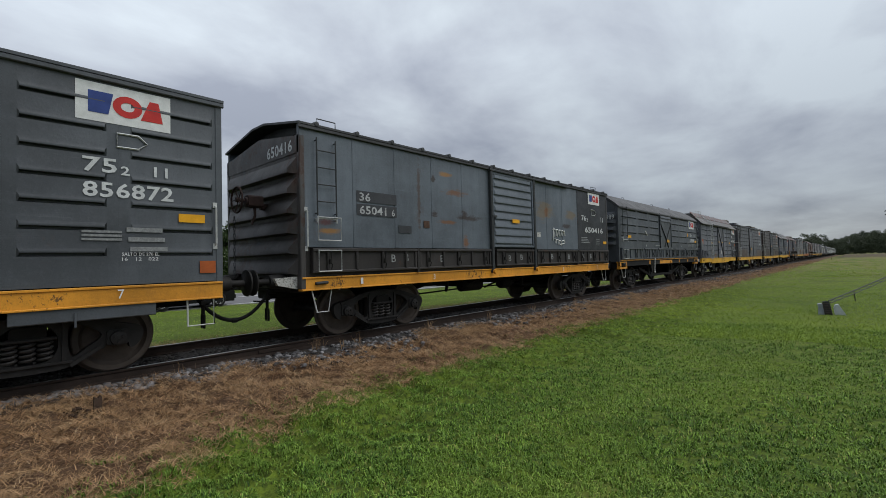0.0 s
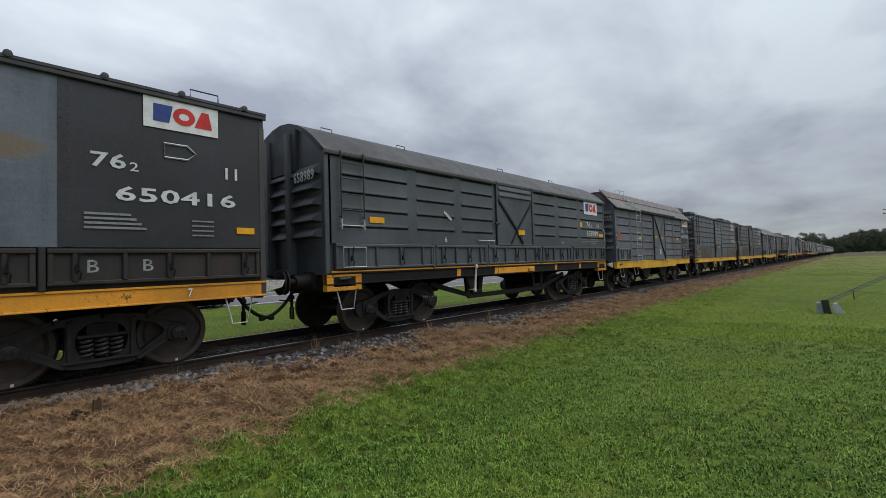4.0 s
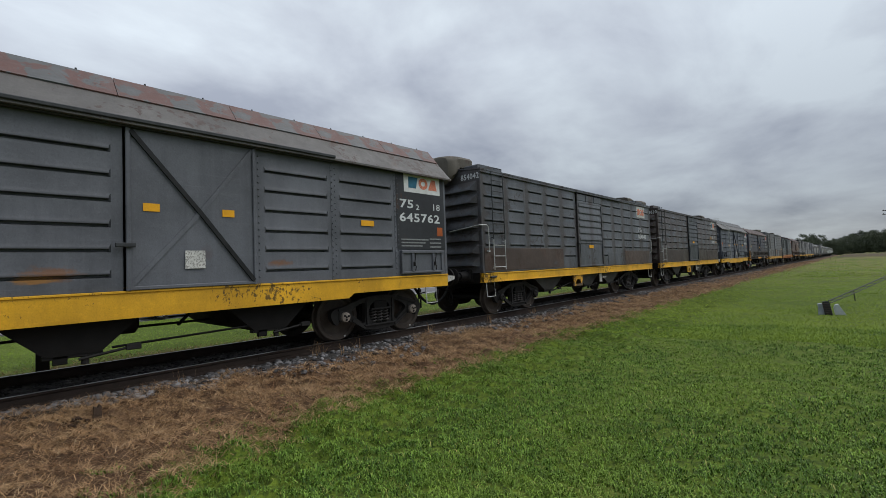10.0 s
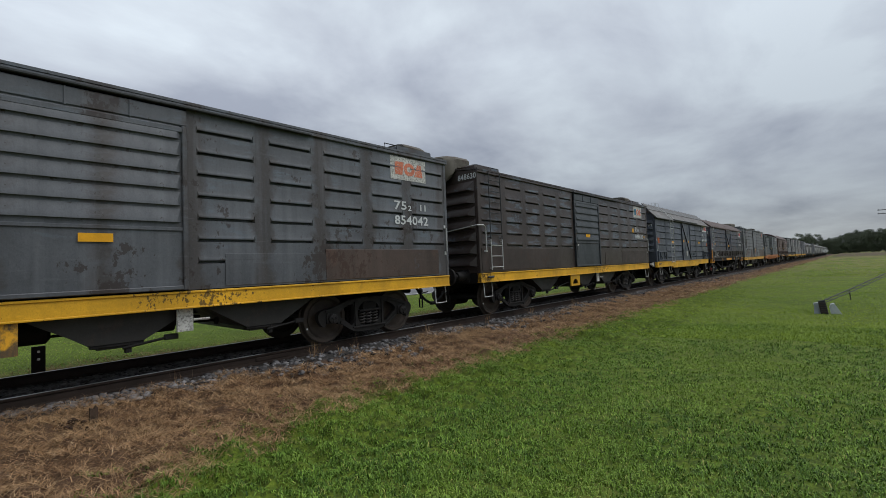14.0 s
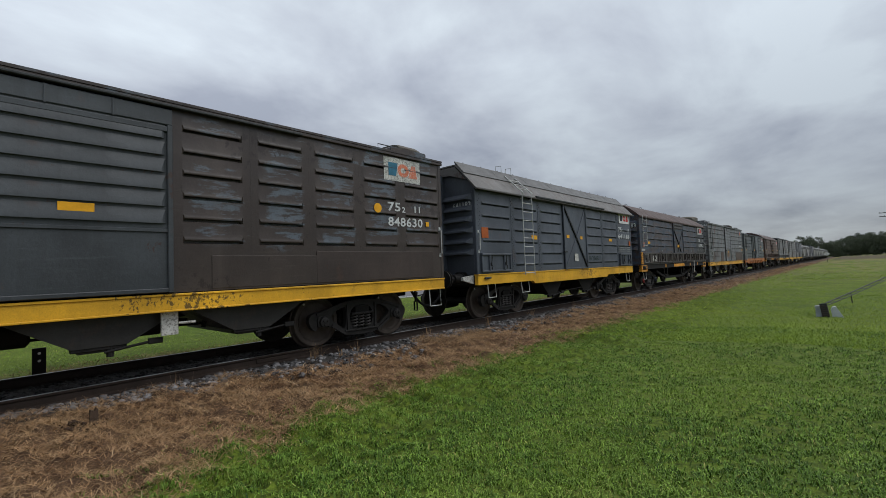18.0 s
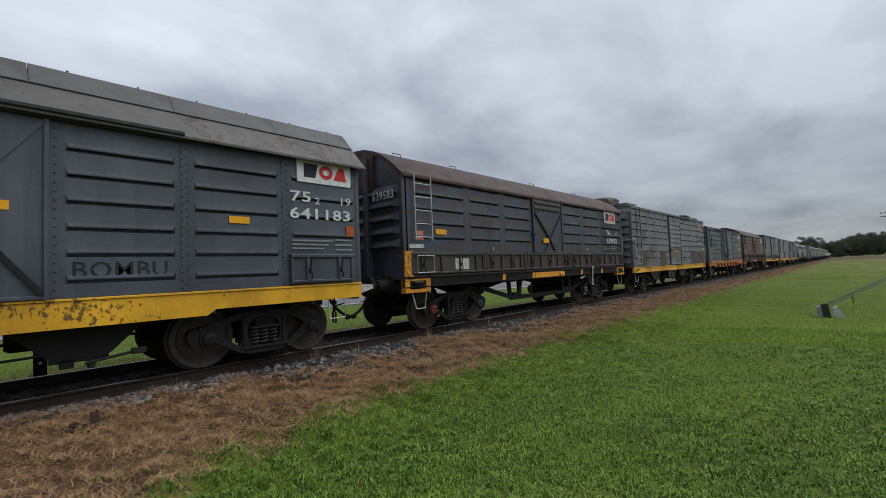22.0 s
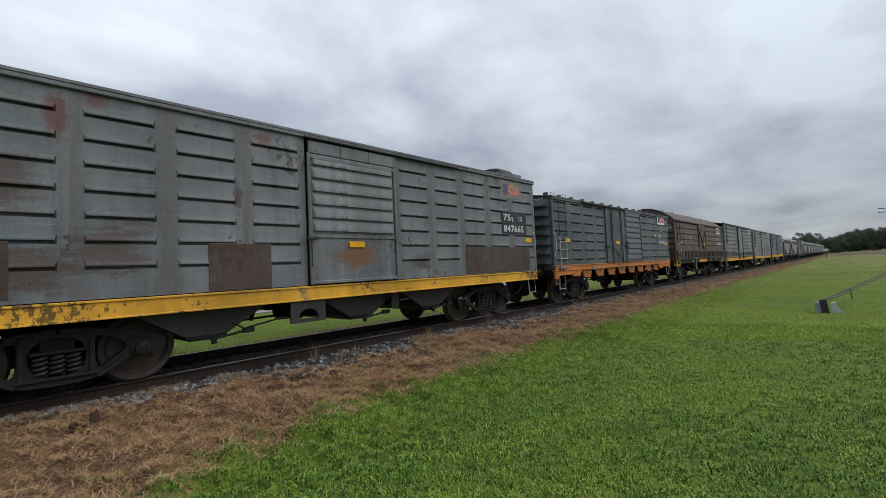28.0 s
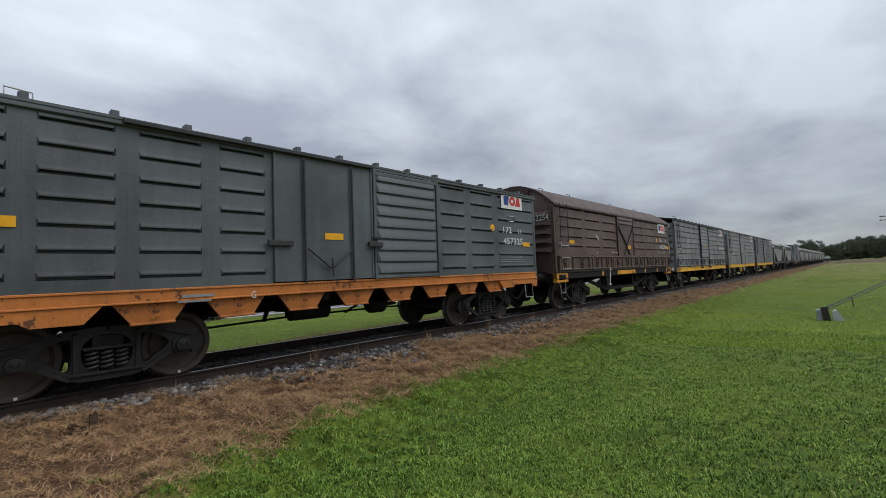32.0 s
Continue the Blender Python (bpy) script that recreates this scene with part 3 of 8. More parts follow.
def buffer(parent, x, sign, y):
    """Round buffer on a headstock at x, pointing along sign."""
    def case():
        s = Shape()
        s.cbox(-0.02, 0.03, -0.19, 0.19, -0.17, 0.17, 0.03, "x")
        return s.lathe([(0.0, 0.165), (0.05, 0.16), (0.06, 0.135), (0.30, 0.12), (0.33, 0.105), (0.335, 0.06)], 16, "x")

    def head():
        s = Shape()
        return s.lathe([(0.30, 0.055), (0.56, 0.055), (0.585, 0.10), (0.60, 0.225), (0.625, 0.23), (0.65, 0.16), (0.656, 0.0)], 20, "x")
    b = part("buffer", case, M["bogie_iron"], parent, key="buffer_case")
    b.matrix_local = Matrix.Translation((x, y, 1.14)) @ Matrix.Diagonal((sign, 1, 1, 1))
    part("buffer_head", head, M["bogie_iron"], b, key="buffer_head")


def gear(parent, L, bays, hand_wheel, open_floor=False, tail_wheel=False):
    """Couplings, hoses, buffers, brake rigging under the floor."""
    h = L / 2
    for k in (-1, 1):
        for y in (-0.98, 0.98):
            buffer(parent, k * h, k, y)

        def hook():
            s = Shape()
            s.cbox(0.0, 0.25, -0.05, 0.05, 1.02, 1.20, 0.02)
            s.rod([(0.25, 0, 1.1), (0.42, 0, 1.12), (0.5, 0, 1.2), (0.45, 0, 1.27)], 0.04, 8)
            s.rod([(0.40, -0.06, 1.12), (0.66, -0.06, 1.0), (0.66, 0.06, 1.0), (0.40, 0.06, 1.12)], 0.022, 6)
            return s
        c = part("coupling", hook, M["black_iron"], parent, "black screw coupling hook", key="hook")
        c.matrix_local = Matrix.Translation((k * h, 0, 0)) @ Matrix.Diagonal((k, 1, 1, 1))

        def hose():
            s = Shape()
            pts = [(-0.12, 0, 0.92), (0.02, 0, 0.92)] + [(0.04 + 0.66 * t, 0, 0.90 - 0.44 * (1 - (1 - t) ** 2.2)) for t in (0.0, 0.15, 0.3, 0.45, 0.6, 0.75, 0.9, 1.0)]
            s.rod(pts, 0.034, 8)
            return s.rod([(0.63, 0, 0.462), (0.71, 0, 0.46)], 0.046, 8)
        o = part("brake_hose", hose, M["rubber"], parent, "black rubber brake hose", key="hose")
        o.matrix_local = Matrix.Translation((k * h, -0.36, 0)) @ Matrix.Diagonal((k, 1, 1, 1))

        def link():
            s = Shape()
            s.rod([(0.10, -0.45, 0.98), (0.10, -0.45, 0.62)], 0.03, 8)
            s.cbox(0.06, 0.14, -0.49, -0.41, 0.78, 0.86, 0.01)
            s.rod([(0.10, -0.50, 0.62), (0.10, -0.50, 0.40), (0.10, -0.40, 0.40), (0.10, -0.40, 0.62)], 0.022, 6, True)
            return s.rod([(0.10, -0.45, 0.75), (0.36, -0.45, 0.78)], 0.016, 6)
        q = part("hanging_link", link, M["black_iron"], parent, "black hanging shackle", key="link")
        q.matrix_local = Matrix.Translation((k * h, 0, 0)) @ Matrix.Diagonal((k, 1, 1, 1))

    def under():
        s = Shape()
        s.cbox(-h + 0.05, h - 0.05, -0.24, 0.24, 0.94 if open_floor else 0.78, 1.12, 0.03)
        s.box(-h + 0.02, h - 0.02, -HW + 0.12, HW - 0.12, 1.10, 1.22)
        for k in (-1, 1):
            s.cbox(k * (h - 0.07) - 0.06, k * (h - 0.07) + 0.06, -HW + 0.05, HW - 0.05, 0.93, 1.20, 0.02, "y")
        return s
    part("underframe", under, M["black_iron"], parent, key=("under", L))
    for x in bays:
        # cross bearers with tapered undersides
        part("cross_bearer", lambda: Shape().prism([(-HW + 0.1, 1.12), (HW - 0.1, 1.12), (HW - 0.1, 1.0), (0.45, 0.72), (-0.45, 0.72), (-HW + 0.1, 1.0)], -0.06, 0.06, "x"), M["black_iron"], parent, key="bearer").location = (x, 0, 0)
    if not open_floor:
        part("air_tank", lambda: Shape().lathe([(-0.45, 0.0), (-0.44, 0.12), (-0.40, 0.17), (0.40, 0.17), (0.44, 0.12), (0.45, 0.0)], 16, "x", (0, -0.62, 0.76)), M["black_iron"], parent, "black air reservoir", key="tank").location = (-0.9, 0, 0)
    if not open_floor:
        part("brake_cylinder", lambda: Shape().lathe([(-0.26, 0.0), (-0.26, 0.15), (-0.2, 0.18), (0.14, 0.18), (0.16, 0.06), (0.55, 0.03), (0.55, 0.0)], 14, "x", (0, -0.55, 0.74)), M["black_iron"], parent, "black brake cylinder", key="cyl").location = (0.9, 0, 0)

    def rods():
        s = Shape()
        s.rod([(-h * 0.52, -0.42, 0.60), (-1.2, -0.42, 0.66), (1.2, -0.42, 0.66), (h * 0.52, -0.42, 0.60)], 0.022, 6)
        s.rod([(0.2, -0.75, 0.80), (0.2, -0.30, 0.62)], 0.028, 6)
        s.strut((-1.6, 1.05), (-1.75, 0.62), 0.09, -0.5, -0.44, 0.05)
        return s.strut((1.75, 1.05), (1.65, 0.60), 0.08, -0.72, -0.66, 0.05)
    if not open_floor:
        part("brake_rod", rods, M["black_iron"], parent, key=("rods", L))
    for k, x, z in ((-1, -h - 0.58, 2.66),) * hand_wheel + ((1, h + 0.56, 2.66),) * tail_wheel:
        def wheel():
            s = Shape()
            s.rod([(0, 0.24 * math.cos(a), 0.24 * math.sin(a)) for a in [2 * math.pi * i / 20 for i in range(20)]], 0.018, 6, True)
            for i in range(5):
                a = 2 * math.pi * i / 5
                s.rod([(0.03, 0, 0), (0.0, 0.23 * math.cos(a), 0.23 * math.sin(a))], 0.011, 5)
            return s.lathe([(-0.02, 0.0), (-0.02, 0.045), (0.06, 0.045), (0.08, 0.02), (0.42, 0.02)], 10, "x")
        w = part("hand_wheel", wheel, M["rusty_wheel"], parent, "dark iron brake hand wheel", key="hand_wheel")
        w.matrix_local = Matrix.Translation((x, -0.3, z)) @ Matrix.Diagonal((-k, 1, 1, 1))

        def bracket():
            s = Shape()
            s.cbox(-0.40, -0.12, -0.10, 0.10, -0.10, 0.12, 0.03)
            s.cbox(-0.14, 0.0, -0.05, 0.05, -0.14, -0.02, 0.02)
            s.lathe([(-0.44, 0.0), (-0.43, 0.08), (-0.38, 0.10)], 12, "x")
            return s.rod([(-0.25, 0, -0.1), (-0.24, 0.0, -0.25), (-0.30, 0.02, -0.42)], 0.025, 6)
        part("gear_box", bracket, M["rusty_wheel"], parent, key="gear_box").matrix_local = Matrix.Translation((k * h, -0.3, z - 0.02)) @ Matrix.Diagonal((-k if k > 0 else 1, 1, 1, 1)) 

        def chain():
            s = Shape()
            for i in range(16):
                z = 2.45 - i * 0.075
                d = (0.022, 0) if i % 2 else (0, 0.022)
                s.rod([(d[0] * c, d[1] * c, z + e) for c, e in ((-1, 0.03), (1, 0.03), (1, -0.03), (-1, -0.03))], 0.009, 4, True)
            return s
        part("chain", chain, M["dark_bar"], parent, "dark iron chain", key="chain").location = (-h - 0.14, 0.88, 0)


def valve_shape():
    s = Shape().cbox(-0.30, 0.30, -HW + 0.30, -HW + 0.42, 0.50, 0.55, 0.01)
    s.rod([(0.12, -HW + 0.34, 0.56), (0.12, -HW + 0.34, 0.40)], 0.045, 8)
    s.rod([(0.05, -HW + 0.30, 0.47), (0.62, -HW + 0.28, 0.55)], 0.02, 6)
    return s.cbox(0.55, 0.72, -HW + 0.24, -HW + 0.32, 0.51, 0.59, 0.01)


def step(parent, x, y=-HW + 0.03, z0=1.0, w=0.36, drop=0.42, taper=0.0, material=None):
    part("foot_step", lambda: Shape().rod([(-w / 2, 0, 0), (-w / 2 + taper, -0.03, -drop), (w / 2 - taper, -0.03, -drop), (w / 2, 0, 0)], 0.014, 6), material or M["bright_bar"], parent, "bent steel bar step",
         key=("step", w, drop, taper)).location = (x, y, z0)


def ladder(parent, x0, x1, z0, z1, rungs, split, y=-HW - 0.07, top="dark_bar"):
    """Bars up a side: bright below the height split, dark above it."""
    def rail(x, a, b):
        s = Shape()
        s.rod([(x, y, a), (x, y, b)], 0.014, 6)
        s.rod([(x, y, b - 0.05), (x, y + 0.07, b - 0.05)], 0.012, 5)
        return s.rod([(x, y, a + 0.05), (x, y + 0.07, a + 0.05)], 0.012, 5)
    lad = part("ladder", lambda: rail(x0, z0, min(split, z1)), M["bright_bar"], parent, "steel bar ladder on the side", key=("lad", x0, z0, split, y))
    part("stile", lambda: rail(x1, z0, min(split, z1)), M["bright_bar"], lad, key=("lad", x1, z0, split, y))
    if split < z1:
        for x in (x0, x1):
            part("stile", lambda: rail(x, split, z1), M[top], lad, key=("lad2", x, z1, split, y))
    for i in range(rungs):
        z = z0 + (z1 - z0) * (i + 0.25) / rungs
        part("rung", lambda: Shape().rod([(0, 0, 0), (x1 - x0, 0, 0)], 0.012, 6), M["bright_bar"] if z < split else M[top], lad, key=("rung", round(x1 - x0, 3))).location = (x0, y, z)


def handrail(parent, x, z0, z1, y=-HW - 0.06, material=None):
    def build():
        s = Shape()
        s.rod([(0, 0.06, z0), (0, 0, z0 + 0.03), (0, 0, z1 - 0.03), (0, 0.06, z1)], 0.014, 6)
        return s.box(-0.03, 0.03, 0.045, 0.06, z0 - 0.05, z0 + 0.03).box(-0.03, 0.03, 0.045, 0.06, z1 - 0.03, z1 + 0.05)
    part("handrail", build, material or M["bright_bar"], parent, "vertical grab rail", key=("rail", z0, z1)).location = (x, y, 0)


def emblem(parent, x, z, w, h, colors=("logo_blue", "logo_red", "logo_red"), panel="white_paint", y=-HW - 0.002):
    """The operator's mark: a pale plate with a coloured slab, a ring and a wedge."""
    board = part("emblem_plate", lambda: Shape().box(x, x + w, y - 0.004, y, z, z + h), M[panel], parent, "pale rectangular emblem plate", key=("emb", x, z, w, h))
    f = y - 0.0085
    a, b, c = x + 0.12 * w, z + 0.22 * h, 0.56 * h

    def slab():
        s = Shape()
        return s.prism([(a, b), (a + 0.20 * w, b), (a + 0.25 * w, b + c), (a, b + c)], f, f + 0.004)
    part("emblem_band", slab, M[colors[0]], board, key=("zig", x, z, w, h))

    def ring():
        s = Shape()
        cx, cz, r0, r1, n = x + 0.52 * w, b + c / 2, 0.29 * h, 0.12 * h, 18
        out = [(cx + 1.15 * r0 * math.cos(q), cz + r0 * math.sin(q)) for q in [2 * math.pi * i / n for i in range(n)]]
        inn = [(cx + 1.3 * r1 * math.cos(q), cz + r1 * math.sin(q)) for q in [2 * math.pi * i / n for i in range(n)]]
        for i in range(n):
            k = (i + 1) % n
            s.add([(p[0], f, p[1]) for p in (out[i], out[k], inn[k], inn[i])], [(0, 1, 2, 3)])
        return s
    part("emblem_ring", ring, M[colors[1]], board, key=("ring", x, z, w, h))
    q0 = x + 0.66 * w
    part("emblem_wedge", lambda: Shape().prism([(q0, b), (q0 + 0.25 * w, b), (q0 + 0.20 * w, b + c), (q0 + 0.10 * w, b + c)], f, f + 0.004), M[colors[2]], board, key=("wedge", x, z, w, h))


def louvre_door(parent, x0, x1, z0, z1, slats, paint_, lower=None, label="sliding door with horizontal louvres"):
    """Sliding door; lower: height of a plain panel below the louvres."""
    y = -HW - 0.03
    d = part("door", lambda: Shape().box(x0 + 0.03, x1 - 0.03, y + 0.002, -HW + 0.03, z0, z1), paint_, parent, label, key=("ldoor", x0, x1, z0, z1))

    def frame_():
        s = Shape()
        for a, b in ((x0, x0 + 0.07), (x1 - 0.07, x1)):
            s.cbox(a, b, y - 0.035, y, z0 - 0.02, z1 + 0.05, 0.01, "z")
        s.cbox(x0 + 0.07, x1 - 0.07, y - 0.03, y, z1 - 0.05, z1 + 0.03, 0.01)
        s.cbox(x0 + 0.07, x1 - 0.07, y - 0.03, y, z0 - 0.02, z0 + 0.04, 0.01)
        if lower:
            s.cbox(x0 + 0.07, x1 - 0.07, y - 0.02, y, lower - 0.03, lower + 0.02, 0.006)
        return s
    part("door_frame", frame_, paint_, d, key=("lframe", x0, x1, z0, z1))
    a, b = (lower or z0) + 0.1, z1 - 0.14
    for i in range(slats):
        z = a + (b - a) * i / (slats - 1)

        def slat():
            s = Shape()
            bead(s, x0 + 0.09, x1 - 0.09, 0, y, 0.80 * (b - a) / (slats - 1), 0.038)
            return s
        part("slat", slat, paint_, d, key=("slat", round(x0, 3), round(x1, 3), slats)).location = (0, 0, z)

    def latch():
        s = Shape()
        s.cbox(x0 - 0.05, x0 + 0.14, y - 0.075, y - 0.035, z0 + 0.78, z0 + 0.84, 0.008)
        return s.rod([(x0 + 0.02, y - 0.07, z0 + 0.3), (x0 + 0.02, y - 0.07, z0 + 0.8)], 0.012, 5)
    part("latch", latch, M["dark_bar"], d, key=("latch", x0, z0))


def brace_door(parent, x0, x1, z0, z1, paint_, slot=True, slat_paint=None):
    """Plain sliding door stiffened by two bars that meet in a V."""
    y = -HW - 0.03
    d = part("door", lambda: Shape().box(x0 + 0.03, x1 - 0.03, y + 0.002, -HW + 0.03, z0, z1), paint_, parent, "sliding door braced by bars in a V", key=("bdoor", x0, x1, z0, z1))

    def frame_():
        s = Shape()
        for a, b in ((x0, x0 + 0.06), (x1 - 0.06, x1)):
            s.cbox(a, b, y - 0.03, y, z0 - 0.02, z1 + 0.05, 0.01, "z")
        s.cbox(x0 + 0.06, x1 - 0.06, y - 0.02, y, z0 - 0.02, z0 + 0.03, 0.008)
        return s
    part("door_frame", frame_, paint_, d, key=("bframe", x0, x1, z0, z1))
    mx, mz, top = (x0 + x1) / 2 + 0.04, z0 + (0.25 if slot else 0.49) * (z1 - z0), z1 - (0.42 if slot else 0.05)
    foot = (mx + 0.30, mx - 0.30) if slot else (x1 - 0.06, x0 + 0.06)
    # on slot doors the bars' black stands for the shadow line along body-coloured bars
    for a, b in (((x0 + 0.06, top), (mx, mz)), ((mx, mz), (foot[0], z0 + 0.04))):
        part("brace", lambda: Shape().strut(a, b, 0.06, y - 0.035, y), M["dark_brace"], d, "dark diagonal door brace", key=("brace", a, b))
    for a, b in (((x1 - 0.06, top), (mx, mz)), ((mx, mz), (foot[1], z0 + 0.04))):
        part("crease", lambda: Shape().strut(a, b, 0.045 if slot else 0.06, y - (0.028 if slot else 0.016), y + 0.002), M["dark_brace"] if slot else paint_, d, key=("crease", a, b))
    if slot:
        for i in range(2):
            def slat():
                s = Shape()
                bead(s, x0 + 0.08, x1 - 0.08, z1 - 0.17 - 0.17 * i, y, 0.14, 0.04)
                return s
            part("slat", slat, slat_paint or paint_, d, key=("bslat", x0, x1, z1, i))
    part("latch", lambda: Shape().cbox(x0 - 0.12, x0 + 0.1, y - 0.07, y - 0.03, z0 + 0.55, z0 + 0.61, 0.01), M["dark_bar"], d, key=("blatch", x0, z0))


def drop_side(parent, x0, x1, z0, z1, stakes, paint_, y=-HW):
    """A hinged flap along the floor: framed sheet with upright stakes and hook chains."""
    def sheet():
        s = Shape()
        s.box(x0, x1, y - 0.03, y + 0.03, z0, z1)
        s.cbox(x0, x1, y - 0.075, y - 0.03, z1 - 0.06, z1, 0.01)
        s.cbox(x0, x1, y - 0.06, y - 0.03, z0, z0 + 0.05, 0.01)
        for a, b in ((x0, x0 + 0.06), (x1 - 0.06, x1)):
            s.cbox(a, b, y - 0.06, y - 0.03, z0 + 0.05, z1 - 0.06, 0.01, "z")
        return s
    d = part("drop_side", sheet, paint_, parent, "hinged drop-side flap", key=("drop", x0, x1, z0, z1))
    for i in range(stakes):
        x = x0 + (x1 - x0) * (i + 0.5) / stakes

        def stake():
            s = Shape()
            return s.cbox(-0.03, 0.03, y - 0.07, y - 0.03, z0 + 0.05, z1 - 0.06, 0.012, "z")
        part("stake", stake, paint_, d, key=("stake", z0, z1)).location = (x, 0, 0)
        if i % 2 == 0 or stakes < 3:
            def catch():
                s = Shape()
                s.cbox(-0.022, 0.022, y - 0.095, y - 0.07, z0 + 0.16, z0 + 0.25, 0.008)
                return s.rod([(0.03, y - 0.095, z1 - 0.06), (0.01, y - 0.105, z1 - 0.14), (0.0, y - 0.085, z0 + 0.2), (0.035, y - 0.10, z0 + 0.15), (0.02, y - 0.085, z0 + 0.06)], 0.011, 5)
            part("catch", catch, M["black_iron"], d, key=("catch", z0, z1)).location = (x + 0.02, 0, 0)
    return d


def sill(parent, L, z0, z1, material, belly=None, label="painted side sill"):
    """Side sills of both sides; belly: (x0, x1, z) of a deeper middle length."""
    h = L / 2
    def prof():
        if belly:
            a, b, zb = belly
            return [(-h, z0), (-h, z1), (h, z1), (h, z0), (b + 0.12, z0), (b, zb), (a, zb), (a - 0.12, z0)]
        return [(-h, z0), (-h, z1), (h, z1), (h, z0)]

    def web(a, b, c, e):
        s = Shape().prism(prof(), a, b)
        s.cbox(-h + 0.004, h - 0.004, c, e, z1 - 0.025, z1 + 0.006, 0.005)
        if not belly:
            s.cbox(-h + 0.004, h - 0.004, c, e, z0 - 0.006, z0 + 0.02, 0.005)
        return s
    part("side_sill", lambda: web(-HW - 0.01, -HW + 0.1, -HW - 0.03, -HW + 0.12), material, parent, label, key=("sill", L, z0, z1, belly))
    part("side_sill", lambda: web(HW - 0.1, HW + 0.01, HW - 0.12, HW + 0.03), material, parent, label, key=("sill2", L, z0, z1, belly))
    # push-pole pocket and stencil plate
    part("rope_ring", lambda: Shape().rod([(-h + 0.25, -HW - 0.05, z1 - 0.11), (-h + 0.5, -HW - 0.05, z1 - 0.10)], 0.028, 8), M["dark_bar"], parent, key=("pocket", L, z1))


def side_sheets(parent, h, z0, z1, cols, paint_, rivets=True, size=1.0):
    """Upper side walls in sheets with pressed ribs and riveted seams; cols: (x0, x1, rib heights, material or None)."""
    for j, (x0, x1, zs, mat_) in enumerate(cols):
        x0, x1, zs = x0 - h, x1 - h, tuple(zs)
        sh = part("side_panel", lambda: grooved(Shape(), x0 + 0.0004, x1 - 0.0004, z0, z1, zs), mat_ or paint_, parent, key=("sheet", round(x0, 3), round(x1, 3), z0, z1, zs))
        if not j:
            continue

        def seam():
            s = Shape()
            s.box(x0 - 0.06, x0 + 0.06, -HW - 0.006, -HW - 0.0005, z0 + 0.01, z1 - 0.01)
            for i in range(int((z1 - z0) / 0.11)):
                for dx in (-0.034, 0.034):
                    s.lathe([(-HW - 0.006 - 0.016 * size, 0.0), (-HW - 0.006 - 0.012 * size, 0.011 * size), (-HW - 0.006, 0.016 * size)], 5, at=(x0 + dx, 0, z0 + 0.06 + i * 0.11 + (0.05 if dx > 0 else 0)))
            return s
        if rivets:
            part("seam_strip", seam, mat_ or paint_, sh, key=("seam", round(x0, 3), z0, z1, size))
    part("far_wall", lambda: Shape().box(-h + 0.01, h - 0.01, HW - 0.06, HW, z0, z1), paint_, parent, key=("farwall", h, z0, z1))


def end_walls(parent, h, z0, z1, ribs, paint_, peak=0.0, posts=False, arc=None):
    """Both ends: ribbed sheet up to z1, closed above by a gable of the given rise or by an arc."""
    for k in (-1, 1):
        x = k * h

        def wall():
            s = Shape()
            s.box(min(x, x - k * 0.06), max(x, x - k * 0.06), -HW + 0.001, HW - 0.001, z0, z1)
            if arc:
                s.prism([(-HW, z1)] + arc + [(HW, z1)], x - k * 0.05, x, "x")
            elif peak:
                s.prism([(-HW, z1), (0, z1 + peak), (HW, z1)], x - k * 0.05, x, "x")
            return s
        w = part("end_wall", wall, paint_, parent, "ribbed sheet-metal end wall", key=("end", k, h, z0, z1, tuple(ribs), peak, bool(arc)))
        for a, b in ribs:
            def rib():
                s = Shape()
                endbead(s, x, -HW + 0.10, HW - 0.10, a, b, sign=k)
                return s
            part("end_rib", rib, paint_, w, key=("erib", x, a, b))
        for y in (-HW, HW):
            part("corner_post", lambda: Shape().cbox(x - 0.09 if k > 0 else x - 0.012, x + 0.012 if k > 0 else x + 0.09, y - 0.012 if y < 0 else y - 0.09, y + 0.09 if y < 0 else y + 0.012, z0, z1, 0.014, "z"), paint_, w, key=("post", k, h, y, z0, z1))
        if posts:
            for y in (-0.42, 0.42):
                part("end_post", lambda: Shape().cbox(x - 0.02, x + 0.16, y - 0.07, y + 0.07, z0, z1 + 0.5, 0.02, "z") if k > 0 else Shape().cbox(x - 0.16, x + 0.02, y - 0.07, y + 0.07, z0, z1 + 0.5, 0.02, "z"),
                     paint_, w, key=("epost", k, h, y, z0, z1))


def thing(name, x0, L, label, category="freight wagon"):
    e = new(name)
    e.empty_display_size = 0.3
    e.location = (x0 + L / 2, TRACK_Y, 0)
    tagged(e, label, category, "wagons of the goods train")
    WAGONS.append((e, x0 + L / 2))
    return e


RIBS7 = tuple((1.38 + i * 0.335, 1.38 + i * 0.335 + 0.27) for i in range(7))


